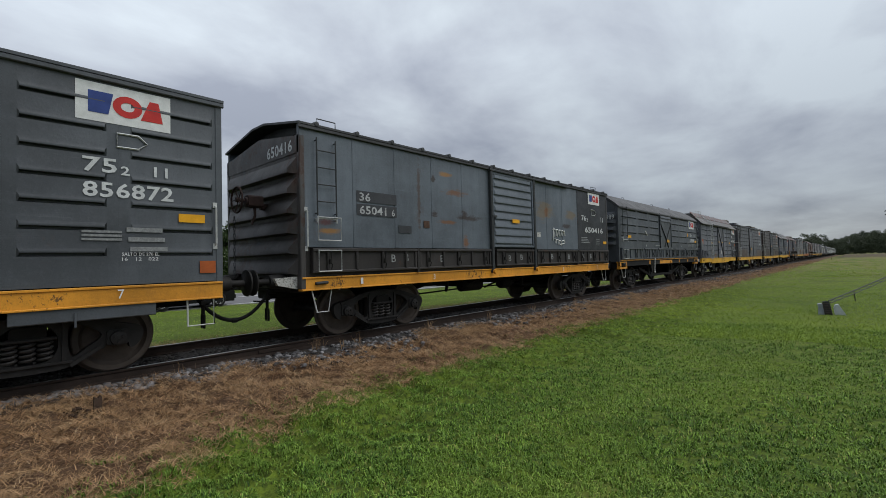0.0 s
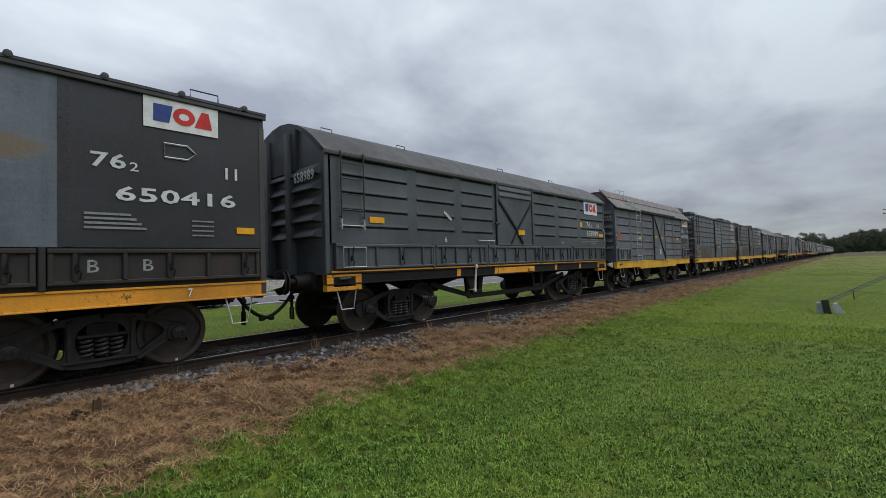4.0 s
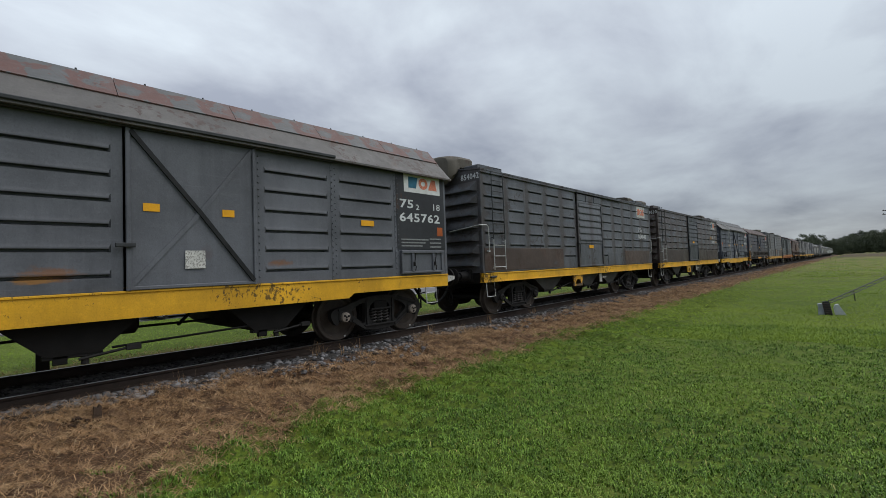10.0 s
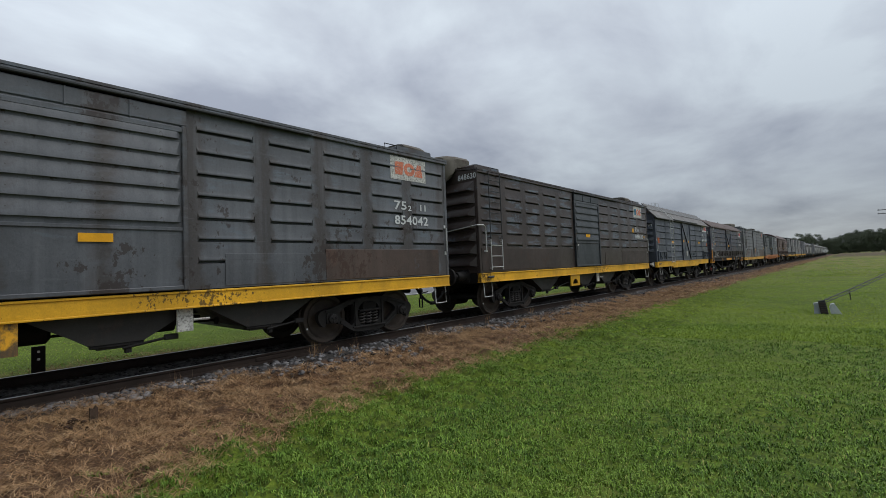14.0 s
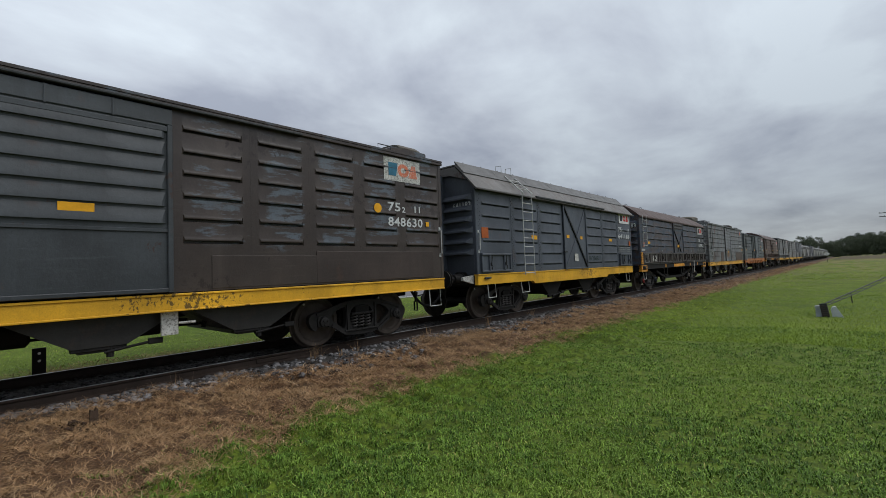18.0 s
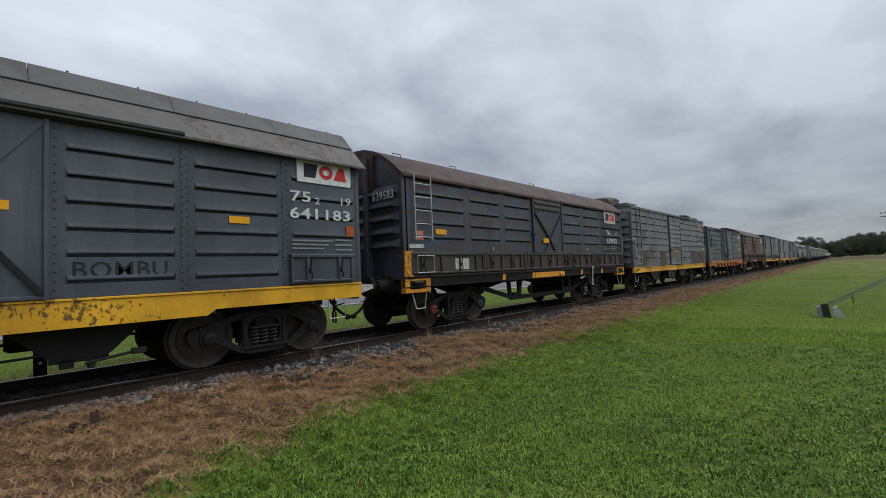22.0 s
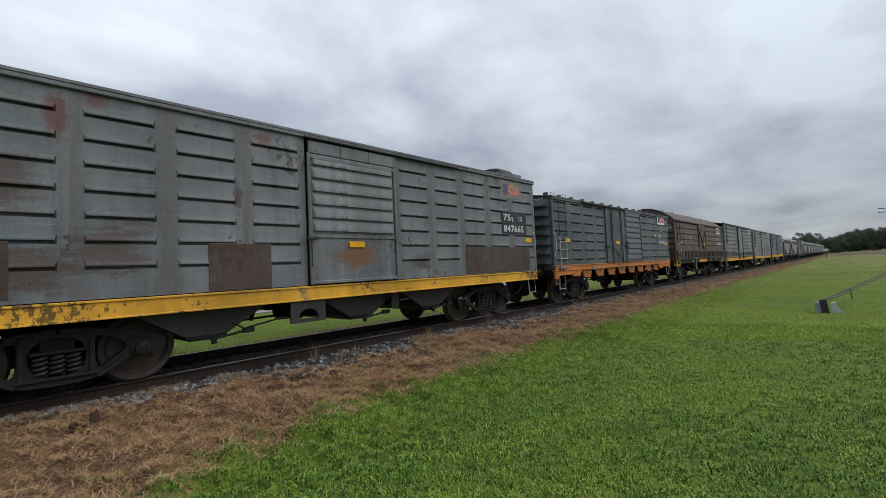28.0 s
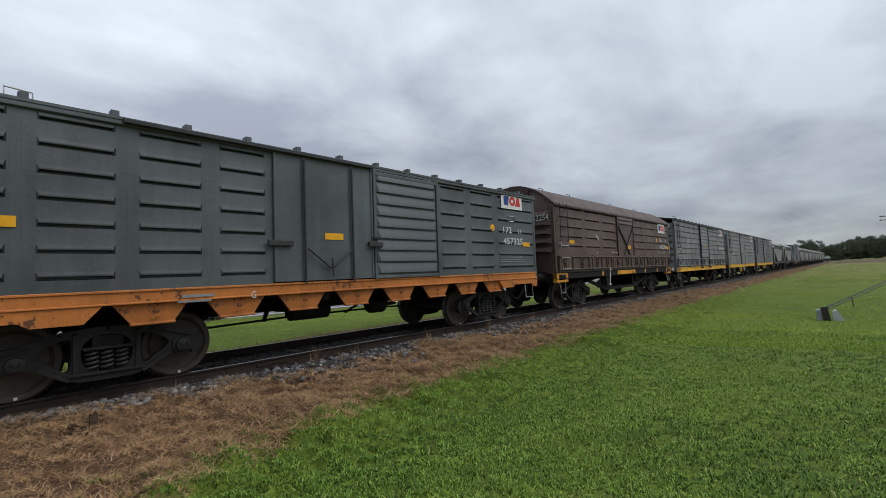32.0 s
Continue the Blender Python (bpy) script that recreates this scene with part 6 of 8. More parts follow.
    part("tow_bracket", lambda: cast_plate(Shape(), [(-h + 0.0, 0.70), (-h + 0.34, 0.70), (-h + 0.34, 0.90), (-h + 0.0, 0.90)], [[(-h + 0.08, 0.76), (-h + 0.22, 0.76), (-h + 0.22, 0.84), (-h + 0.08, 0.84)]], -HW + 0.0, -HW + 0.05), M["rust_flat"], w, "rust-brown slotted tow bracket", key="towbr")
    step(w, h - 0.45, z0=1.05, w=0.4, drop=0.45)
    rect(w, "yellow_plate", -h + 0.82, -h + 1.18, 2.12, 2.25, -HW - 0.0135, M["yellow_mark"], "small yellow reflective plate")
    rect(w, "yellow_plate", -h + 5.28, -h + 5.68, 2.10, 2.22, -HW - 0.036, M["yellow_mark"])
    rect(w, "yellow_plate", h - 0.72, h - 0.35, 2.10, 2.22, -HW - 0.0135, M["yellow_mark"])
    y = -HW - 0.0135
    emblem(w, h - 1.75, 3.16, 1.06, 0.46, y=y)
    part("bracket_sign", lambda: Shape().rod([(h - 1.42, y, 2.80), (h - 1.42, y, 2.95), (h - 1.18, y, 2.95), (h - 1.08, y, 2.88), (h - 1.18, y, 2.80)], 0.014, 4, True), M["stencil"], w, key="bsign3")
    word(w, "172", h - 1.70, 2.46, 0.42, 0.18, y, M["stencil"], "numeral", False, 0.012)
    word(w, "11", h - 0.95, 2.46, 0.15, 0.13, y, M["stencil"])
    word(w, number, h - 1.72, 2.14, 1.0, 0.19, y, M["stencil"], "numeral", False, 0.014)
    part("amber_disc", lambda: Shape().lathe([(-HW - 0.005, 0.0), (-HW - 0.005, 0.1), (-HW, 0.1)], 18, at=(h - 2.2, 0, 2.58)), M["yellow_mark"], w, "round amber spot", key="odisc")
    for i in range(4):
        rect(w, "small_print", h - 1.9, h - 0.8 + 0.05 * i, 1.80 - 0.05 * i, 1.82 - 0.05 * i, y, M["small_print"])
    word(w, "G", -h + 3.9, 1.12, 0.08, 0.11, -HW - 0.035, M["stencil"])
    rect(w, "small_print", -h + 2.9, -h + 3.35, 1.19, 1.23, -HW - 0.034, M["small_print"])
    rect(w, "small_print", -h + 2.85, -h + 3.3, 1.12, 1.15, -HW - 0.034, M["small_print"])
    word(w, number, -h - 0.022, 3.42, 0.72, 0.19, -0.55, M["stencil"], "numeral", True, 0.01)
    gear(w, L, (-2.9, -1.0, 1.0, 2.9), True)
    for x in (-h + 2.12, h - 2.12):
        bogie(w, x, M["bogie_iron"])
    return w, h


def hopper_wagon(name, x0, paint_, label):
    """Open grain hopper: sloping ends, rounded shoulders, outlet funnels."""
    L, h = 12.6, 6.3
    w = thing(name, x0, L, label, "hopper wagon")
    sill(w, L, 1.0, 1.22, M["dark_sill"])

    def tub():
        s = Shape()
        s.prism([(-h + 0.8, 3.1), (-h + 1.2, 3.45), (h - 1.2, 3.45), (h - 0.8, 3.1), (h - 4.2, 1.3), (-h + 4.2, 1.3)], -HW + 0.02, HW - 0.02)
        return s.prism([(-HW + 0.02, 3.45), (-1.0, 3.88), (-0.4, 4.0), (0.4, 4.0), (1.0, 3.88), (HW - 0.02, 3.45)], -h + 1.2, h - 1.2, "x")
    t = part("tub", tub, paint_, w, "grey hopper body with sloping ends", key="tub")
    for i in range(9):
        x = -h + 1.2 + i * (2 * h - 2.4) / 8
        part("tub_rib", lambda: Shape().cbox(-0.05, 0.05, -HW - 0.06, -HW + 0.02, 2.9, 3.42, 0.012, "z"), paint_, t, key="tubrib").location = (x * 0.9, 0, 0)
    part("top_rail", lambda: Shape().cbox(-h + 1.0, h - 1.0, -HW - 0.05, -HW + 0.05, 3.40, 3.48, 0.015), paint_, t, key="tubrail")
    for k in (-1, 1):
        for y in (-1.35, 1.35):
            part("end_stay", lambda: Shape().rod([(k * (h - 0.15), y, 1.2), (k * (h - 0.65), y, 3.1)], 0.04, 6), paint_, w, key=("stay", k, y))
        part("end_platform", lambda: Shape().box(min(k * h, k * (h - 1.9)), max(k * h, k * (h - 1.9)), -HW + 0.05, HW - 0.05, 1.2, 1.26), M["dark_sill"], w, key=("plat", k))
        part("hand_ladder", lambda: Shape().rod([(k * (h - 0.3), -HW - 0.02, 1.2), (k * (h - 0.6), -HW - 0.02, 3.4), (k * (h - 0.95), -HW - 0.02, 3.4), (k * (h - 0.65), -HW - 0.02, 1.2)], 0.02, 5), M["bright_bar"], w, key=("hlad", k))
    for x in (-1.9, 1.9):
        part("outlet", lambda: Shape().prism([(-1.5, 1.3), (1.5, 1.3), (0.45, 0.55), (-0.45, 0.55)], -1.1, 1.1), M["dark_sill"], w, "steel outlet funnel", key="outlet").location = (x, 0, 0)
    gear(w, L, (), False)
    for x in (-h + 2.0, h - 2.0):
        bogie(w, x, M["bogie_iron"])
    return w, h


# paints of the single wagons
BLUE = (0.085, 0.105, 0.125)
M["slate_door"] = paint("slate_door", (0.036, 0.042, 0.048), rust=0.2, grime=0.4, seed=36.0)
M["hopper_paint"] = paint("hopper_paint", (0.19, 0.19, 0.182), (0.10, 0.10, 0.098), 0.25, rust=0.3, grime=0.4, seed=35.0)
M["flaked_white"] = plain("flaked_white", (0.36, 0.37, 0.37), 0.7, 0.0, 0.4, 12, 0.1, (0.03, 0.033, 0.037), 0.06)
M["faded_mark"] = plain("faded_mark", (0.26, 0.27, 0.27), 0.7, 0.0, 0.4, 12, 0.1, (0.05, 0.055, 0.06), 0.10)
M["dark_scrawl"] = plain("dark_scrawl", (0.012, 0.026, 0.024), 0.7, 0.0, 0.3, 20, 0.1, (0.05, 0.06, 0.07), 0.05)
M["roof_rust"] = paint("roof_rust", (0.070, 0.073, 0.074), (0.105, 0.043, 0.033), 0.62, rust=0.15, grime=0.3, seed=11.0, rusty=(0.090, 0.045, 0.036), edge=0.035)
M["roof_smoke"] = paint("roof_smoke", (0.060, 0.060, 0.060), rust=0.1, grime=0.4, seed=38.0)
M["flaked_slat"] = plain("flaked_slat", (0.045, 0.042, 0.042), 0.7, 0.0, 0.3, 9, 0.1, (0.36, 0.36, 0.35), 0.05)
M["axle_blue"] = plain("axle_blue", (0.045, 0.062, 0.085), 0.6, 0.0, 0.4, 9, 0.1)
M["old_black"] = paint("old_black", (0.022, 0.024, 0.028), (0.09, 0.11, 0.125), 0.0, rust=0.1, grime=0.2, seed=14.0)
M["rust_flat"] = plain("rust_flat", (0.075, 0.044, 0.030), 0.85, 0.0, 0.35, 14, 0.2, (0.05, 0.03, 0.02), 0.05)
M["axle_tan"] = plain("axle_tan", (0.24, 0.21, 0.18), 0.6, 0.0, 0.3, 8, 0.15)
M["dark_flap"] = paint("dark_flap", (0.019, 0.016, 0.0145), rust=0.2, grime=0.3, seed=12.0, rough=0.72)
M["end_dark"] = paint("end_dark", (0.042, 0.038, 0.036), (0.06, 0.07, 0.08), 0.2, rust=0.3, grime=0.4, seed=13.0)
M["worn_bracket"] = paint("worn_bracket", (0.60, 0.30, 0.012), (0.02, 0.025, 0.03), 0.62, rust=0.3, grime=0.3, seed=15.0, rusty=(0.03, 0.025, 0.02))
M["brown_low"] = paint("brown_low", (0.036, 0.024, 0.020), rust=0.15, grime=0.4, seed=16.0)
M["faded_plate"] = plain("faded_plate", (0.22, 0.205, 0.19), 0.7, 0.0, 0.3, 5, 0.1, (0.14, 0.13, 0.125), 0.15)
M["logo_faded_blue"] = plain("logo_faded_blue", (0.06, 0.085, 0.17), 0.6, 0.0, 0.3, 4, 0.05, (0.2, 0.19, 0.18), 0.1)
P_W0 = paint("fresh_grey", (0.058, 0.066, 0.075), rust=0.02, grime=0.22, seed=20.0, rough=0.5)
P_A = paint("blue_grey_worn", (0.090, 0.108, 0.128), rust=0.04, grime=0.32, seed=21.0, rusty=(0.062, 0.038, 0.030),
            blots=[(a - 6.66, b, c, d, k) for a, b, c, d, k in ((2.92, 2.8, 0.05, 0.8, "brown"), (3.39, 3.35, 0.07, 0.08, "dark"), (2.94, 2.55, 0.05, 0.06, "dark"), (3.42, 2.53, 0.12, 0.07, "dark"), (4.15, 3.10, 0.42, 0.09, "rust"), (3.8, 3.50, 0.22, 0.05, "ochre"),
                   (3.9, 2.36, 0.36, 0.05, "rust"), (4.75, 2.50, 0.55, 0.07, "dark"), (4.5, 2.58, 0.13, 0.10, "dark"), (4.52, 1.9, 0.12, 0.16, "rust"), (8.45, 2.95, 0.50, 0.30, "tan"), (8.56, 2.92, 0.10, 0.14, "rust"), (10.25, 2.92, 0.40, 0.16, "tan"), (9.9, 2.52, 0.28, 0.07, "dark"), (0.55, 2.04, 0.24, 0.06, "ochre"), (0.5, 2.2, 0.22, 0.06, "red"))])
P_B = paint("slate_grey", (0.053, 0.061, 0.069), rust=0.0, grime=0.25, seed=22.0, rough=0.5)
P_C = paint("steel_grey", (0.090, 0.096, 0.110), rust=0.02, grime=0.3, seed=23.0,
            blots=[(a - 5.58, b, c, d, k) for a, b, c, d, k in ((2.9, 1.62, 0.10, 0.06, "rust"), (4.05, 1.50, 0.28, 0.09, "rust"), (3.9, 1.44, 0.18, 0.05, "ochre"), (6.95, 1.56, 0.26, 0.08, "rust"))])
P_D = paint("blotchy_grey", (0.074, 0.080, 0.090), (0.098, 0.120, 0.144), 0.45, rust=0.30, grime=0.5, seed=24.0, rusty=(0.054, 0.037, 0.032), chip=7.0, seams=(-5.51, 1.09, (0.044, 0.036, 0.033), 0.8), inner=True, edge=0.14)
P_E = paint("brown_over_grey", (0.038, 0.027, 0.0225), (0.080, 0.100, 0.122), 0.50, rust=0.30, grime=0.3, seed=25.0, rough=0.42, rusty=(0.040, 0.026, 0.022), seams=(-5.51, 1.09, (0.034, 0.025, 0.022), 0.5), inner=True, edge=0.06)
P_F = paint("deep_blue_grey", (0.054, 0.063, 0.080), rust=0.0, grime=0.28, seed=26.0, rough=0.48)
P_G = paint("dirty_blue_grey", (0.036, 0.052, 0.078), (0.060, 0.036, 0.028), 0.74, rust=0.30, grime=0.4, seed=27.0, rusty=(0.050, 0.034, 0.030), edge=0.16)
P_Glow = paint("dirty_brown_flap", (0.043, 0.035, 0.031), rust=0.2, grime=0.4, seed=28.0)
P_H = paint("light_blotchy_grey", (0.128, 0.133, 0.138), (0.104, 0.134, 0.152), 0.55, rust=0.10, grime=0.5, seed=29.0, rusty=(0.072, 0.052, 0.046), seams=(-5.51, 1.09, (0.098, 0.088, 0.082), 0.6), edge=0.14,
            blots=[(a - 6.675, b, c, d, k) for a, b, c, d, k in ((1.6, 2.65, 0.40, 0.30, "brown"), (2.6, 1.9, 0.45, 0.40, "brown"), (1.9, 1.6, 0.40, 0.3, "brown"), (2.1, 3.5, 0.12, 0.28, "red"), (2.5, 3.78, 0.14, 0.09, "red"),
                   (4.75, 3.72, 0.14, 0.10, "red"), (4.3, 2.75, 0.07, 0.22, "brown"), (6.6, 1.75, 0.55, 0.24, "rust"), (8.4, 1.6, 0.3, 0.2, "brown"))])
P_I = paint("green_grey", (0.066, 0.077, 0.081), rust=0.03, grime=0.3, seed=30.0, rough=0.5)
P_J = paint("oxide_brown", (0.085, 0.052, 0.041), (0.060, 0.040, 0.034), 0.3, rust=0.3, grime=0.45, seed=31.0)
P_K = paint("pale_grey", (0.150, 0.154, 0.156), rust=0.25, grime=0.45, seed=32.0)
P_R = paint("roof_slate", (0.029, 0.030, 0.032), rust=0.05, grime=0.35, seed=33.0, rough=0.62)
P_RB = paint("roof_brown", (0.045, 0.021, 0.016), (0.036, 0.018, 0.015), 0.4, rust=0.15, grime=0.25, seed=34.0, rough=0.7)

box_wagon("boxcar", -10.6, "856872", P_W0, M["amber_sill"], M["roof_green"], "freshly painted dark grey ribbed boxcar with amber sill", hood=False, lower=False, bellied=False)
panel_wagon("boxcar", 4.08, "650416", P_A, M["amber_sill"], P_R, "faded blue-grey flat-sided boxcar with rust stains and black drop flaps")
flap_wagon("boxcar", 18.55, "658989", P_B, M["amber_sill"], P_R, "clean slate-grey arched-roof boxcar with drop-side flaps")
vee_wagon("boxcar", 32.28, "645762", P_C, M["roof_grey"], "steel-grey short boxcar with peaked rusty roof and yellow sill", ("logo_teal", "logo_faded_red", "logo_faded_red"))
box_wagon("boxcar", 44.85, "854042", P_D, M["yellow_sill"], M["roof_green"], "blotchy weathered grey ribbed boxcar with yellow sill", ("logo_faded_red", "logo_faded_red", "logo_faded_red"), "worn_white", (M["patch_brown"],), brown_low=True, bracket=M["worn_bracket"])
box_wagon("boxcar", 59.46, "848630", P_E, M["yellow_sill"], M["roof_green"], "brown-stained ribbed boxcar with grey showing through", ("logo_teal", "logo_faded_red", "logo_faded_red"), "worn_white", (M["brown_low"],), mark_z=2.30, door_=M["slate_door"])
vee_wagon("boxcar", 74.12, "641183", P_F, M["roof_grey"], "blue-grey short boxcar with peaked grey roof and yellow sill", board=False, codes="19")
flap_wagon("boxcar", 86.45, "639583", P_G, M["dark_sill"], P_RB, "dirty blue-grey arched-roof boxcar with brown roof and drop flaps", ("logo_black", "logo_red", "logo_red"), "worn_white", P_Glow, "red_paint", M["black_panel"], True)
box_wagon("boxcar", 100.30, "847665", P_H, M["worn_sill"], M["roof_green"], "pale blotchy grey ribbed boxcar with brown repair plates", ("logo_faded_blue", "logo_faded_red", "logo_faded_red"), "faded_plate", (), code_mark=True, codes=("75", "2", "13"), lower=False, plates=((1.01, 1.68, 1.28, 1.95), (3.84, 4.82, 1.23, 1.95), (9.95, 12.96, 1.25, 1.93)), bracket=M["dark_sill"])
orange_wagon("boxcar", 114.8, "457325", P_I, "green-grey ribbed boxcar on an orange frame")
flap_wagon("boxcar", 128.8, "662254", P_J, M["dark_sill"], P_RB, "oxide-brown arched-roof boxcar with drop-side flaps")
panel_wagon("boxcar", 142.65, "654418", P_K, M["yellow_sill"], P_R, "pale grey ribbed boxcar with flaps and yellow sill", True)
box_wagon("boxcar", 157.3, "847120", P_K, M["yellow_sill"], M["roof_green"], "pale grey ribbed boxcar with yellow sill", patches=(P_K,), hood=False)
box_wagon("boxcar", 172.0, "848316", P_C, M["yellow_sill"], M["roof_green"], "mid-grey ribbed boxcar with yellow sill", patches=(P_C,), hood=False)
for i in range(2):
    hopper_wagon("hopper_wagon", 186.8 + 13.9 * i, M["hopper_paint"], "grey grain hopper with sloping ends")
box_wagon("boxcar", 214.6, "853310", P_C, M["dark_sill"], M["roof_green"], "dark grey ribbed boxcar between hoppers", patches=(P_C,), hood=False)
for i in range(9):
    hopper_wagon("hopper_wagon", 229.4 + 13.9 * i, M["hopper_paint"], "grey grain hopper with sloping ends")

# ---------------------------------------------------------------- ground and track
RNG = np.random.default_rng(7)


def big_mesh(name, verts, tris, material):
    """One mesh from arrays of vertices and triangles."""
    me = bpy.data.meshes.new(name)
    verts, tris = np.asarray(verts, np.float32), np.asarray(tris, np.int32)
    me.vertices.add(len(verts))
    me.vertices.foreach_set("co", verts.ravel())
    me.loops.add(tris.size)
    me.loops.foreach_set("vertex_index", tris.ravel())
    me.polygons.add(len(tris))
    me.polygons.foreach_set("loop_start", np.arange(0, tris.size, 3, dtype=np.int32))
    me.update(calc_edges=True)
    me.materials.append(material)
    return me


def lumps(x, y, size, seed):
    """Smooth random humps between about -1 and 1, of a given size in metres."""
    rs = np.random.default_rng(seed)
    out = 0.0
    for k in range(7):
        a, ln, ph = rs.uniform(0, 6.28), size * rs.uniform(1.2, 3.2), rs.uniform(0, 6.28)
        u = np.asarray(x, float) * math.cos(a) + np.asarray(y, float) * math.sin(a)
        out = out + np.sin(u * 6.283 / ln + ph + 0.8 * np.sin(u * 2.1 / ln + k))
    return out / 3.2


def ground_z(x, y):
    x, y = np.asarray(x, float), np.asarray(y, float)
    z = np.interp(y, [-9, -3.2, -1.6, -0.75, -0.45, 2.2, 2.6, 3.6, 6.0, 13.9], [-0.25, -0.26, -0.27, -0.22, -0.165, -0.165, -0.21, -0.29, -0.33, -0.36])
    soft = np.clip((np.abs(y - 0.87) - 1.2) / 1.5, 0, 1)
    z = z + soft * 0.035 * (np.sin(x * 0.9 + 1.3 * np.sin(y * 0.7)) * np.cos(y * 1.1 + 0.4 * x) + 0.5 * np.sin(2.3 * x + y) * np.sin(1.9 * y - 0.6 * x))
    dead = np.clip((y + 4.8) / 0.6, 0, 1) * np.clip((-0.55 - y) / 0.4, 0, 1)
    z = z + dead * (0.060 * lumps(x, y, 0.20, 3) + 0.045 * lumps(x, y, 0.55, 4))
    berm = np.exp(-((x - 150) / 16) ** 2) * np.clip((-3.6 - y) / 3.0, 0, 1)
    return z + 1.2 * berm + 0.02 * np.clip(-y - 20, 0, 100) * np.clip((x - 30) / 200, 0, 1)


def dry_edge(x):
    """How far the mown dead strip reaches from the track on the camera's side."""
    return np.interp(x, [-6, 0, 0.8, 1.5, 2.6, 3.8, 5.8, 9.5, 20, 60, 400], [-4.6, -4.0, -3.55, -3.1, -2.8, -2.68, -2.55, -2.65, -2.4, -2.5, -2.6])


def soil_material():
    m, nt, b = shader("field_ground", 0.95)
    v = coords(nt)
    sep = nt.nodes.new("ShaderNodeSeparateXYZ")
    nt.links.new(v, sep.inputs[0])
    wob, wob2, fine = noise_tex(nt, v, 1.3, 6, 0.65), noise_tex(nt, v, 0.18, 4, 0.6), noise_tex(nt, v, 16.0, 6, 0.75)
    def moved(amount):
        n = nt.nodes.new("ShaderNodeMath")
        n.operation = "MULTIPLY_ADD"
        nt.links.new(wob, n.inputs[0])
        n.inputs[1].default_value = amount
        nt.links.new(sep.outputs[1], n.inputs[2])
        return n.outputs[0]
    green = blend(nt, band(nt, wob2, 0.35, 0.65), (0.085, 0.130, 0.011), (0.140, 0.195, 0.018))
    # near-black flecks put the shade between the blades into the ground colour
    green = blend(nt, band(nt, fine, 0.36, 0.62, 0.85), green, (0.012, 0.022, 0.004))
    green = blend(nt, band(nt, wob, 0.56, 0.72, 0.45), green, (0.14, 0.15, 0.035))
    far = nt.nodes.new("ShaderNodeMapRange")
    far.inputs["From Min"].default_value, far.inputs["From Max"].default_value = 22, 75
    far.inputs["To Max"].default_value = 0.6
    nt.links.new(sep.outputs[0], far.inputs["Value"])
    patchy = nt.nodes.new("ShaderNodeMath")
    patchy.operation = "MULTIPLY"
    nt.links.new(far.outputs[0], patchy.inputs[0])
    nt.links.new(band(nt, noise_tex(nt, coords(nt, (0.35, 1.6, 1)), 0.25, 5, 0.6), 0.38, 0.6), patchy.inputs[1])
    green = blend(nt, patchy.outputs[0], green, (0.19, 0.155, 0.065))
    straw = blend(nt, band(nt, fine, 0.3, 0.7), (0.030, 0.018, 0.012), (0.15, 0.090, 0.050))
    straw = blend(nt, band(nt, wob, 0.42, 0.62, 0.7), straw, (0.075, 0.040, 0.024))
    grit = blend(nt, band(nt, fine, 0.3, 0.7), (0.016, 0.015, 0.014), (0.060, 0.056, 0.053))
    flare = nt.nodes.new("ShaderNodeMapRange")
    for k, v in (("From Min", 0.0), ("From Max", 2.6), ("To Min", 1.35), ("To Max", 0.15)):
        flare.inputs[k].default_value = v
    nt.links.new(sep.outputs[0], flare.inputs["Value"])
    edge = nt.nodes.new("ShaderNodeMath")
    nt.links.new(moved(0.9), edge.inputs[0])
    nt.links.new(flare.outputs[0], edge.inputs[1])
    near = blend(nt, band(nt, edge.outputs[0], -2.15, -2.0), green, straw)
    near = blend(nt, band(nt, moved(0.5), -0.45, -0.25), near, grit)
    near = blend(nt, band(nt, moved(0.5), 2.75, 2.95), near, straw)
    near = blend(nt, band(nt, moved(0.8), 4.05, 4.4), near, green)
    hump = nt.nodes.new("ShaderNodeMapRange")
    hump.inputs["From Min"].default_value, hump.inputs["From Max"].default_value = 0.05, 0.35
    nt.links.new(sep.outputs[2], hump.inputs["Value"])
    near = blend(nt, hump.outputs[0], near, (0.075, 0.058, 0.034))
    nt.links.new(near, b.inputs["Base Color"])
    relief(nt, b, fine, 0.6, 0.03)
    return m


def lines(lo, hi, a, b, fine_step, grow=1.28):
    """Grid lines: fine between a and b, ever wider outside."""
    out = list(np.arange(a, b + 1e-6, fine_step))
    s, v = fine_step, b
    while v < hi:
        s *= grow
        v += s
        out.append(min(v, hi))
    s, v = fine_step, a
    while v > lo:
        s *= grow
        v -= s
        out.insert(0, max(v, lo))
    return np.array(out)


gx, gy = lines(-1500, 3000, -4, 24, 0.12, 1.09), lines(-2500, 2500, -9, 5, 0.10, 1.16)
GX, GY = np.meshgrid(gx, gy, indexing="ij")
GZ = ground_z(GX, GY)
road_cut = (GY > 14.6) & (GY < 23.2)
GZ = np.where(road_cut, GZ - 0.08, GZ)
nxg, nyg = len(gx), len(gy)
idx = np.arange(nxg * nyg).reshape(nxg, nyg)
q = np.stack([idx[:-1, :-1], idx[1:, :-1], idx[1:, 1:], idx[:-1, 1:]], -1).reshape(-1, 4)
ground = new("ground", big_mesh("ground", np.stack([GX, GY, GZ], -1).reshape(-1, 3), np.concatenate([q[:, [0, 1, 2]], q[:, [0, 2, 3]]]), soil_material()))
ground.data.shade_smooth()
tagged(ground, "grassy field with a dead straw strip beside the track", "ground", kind="structure")

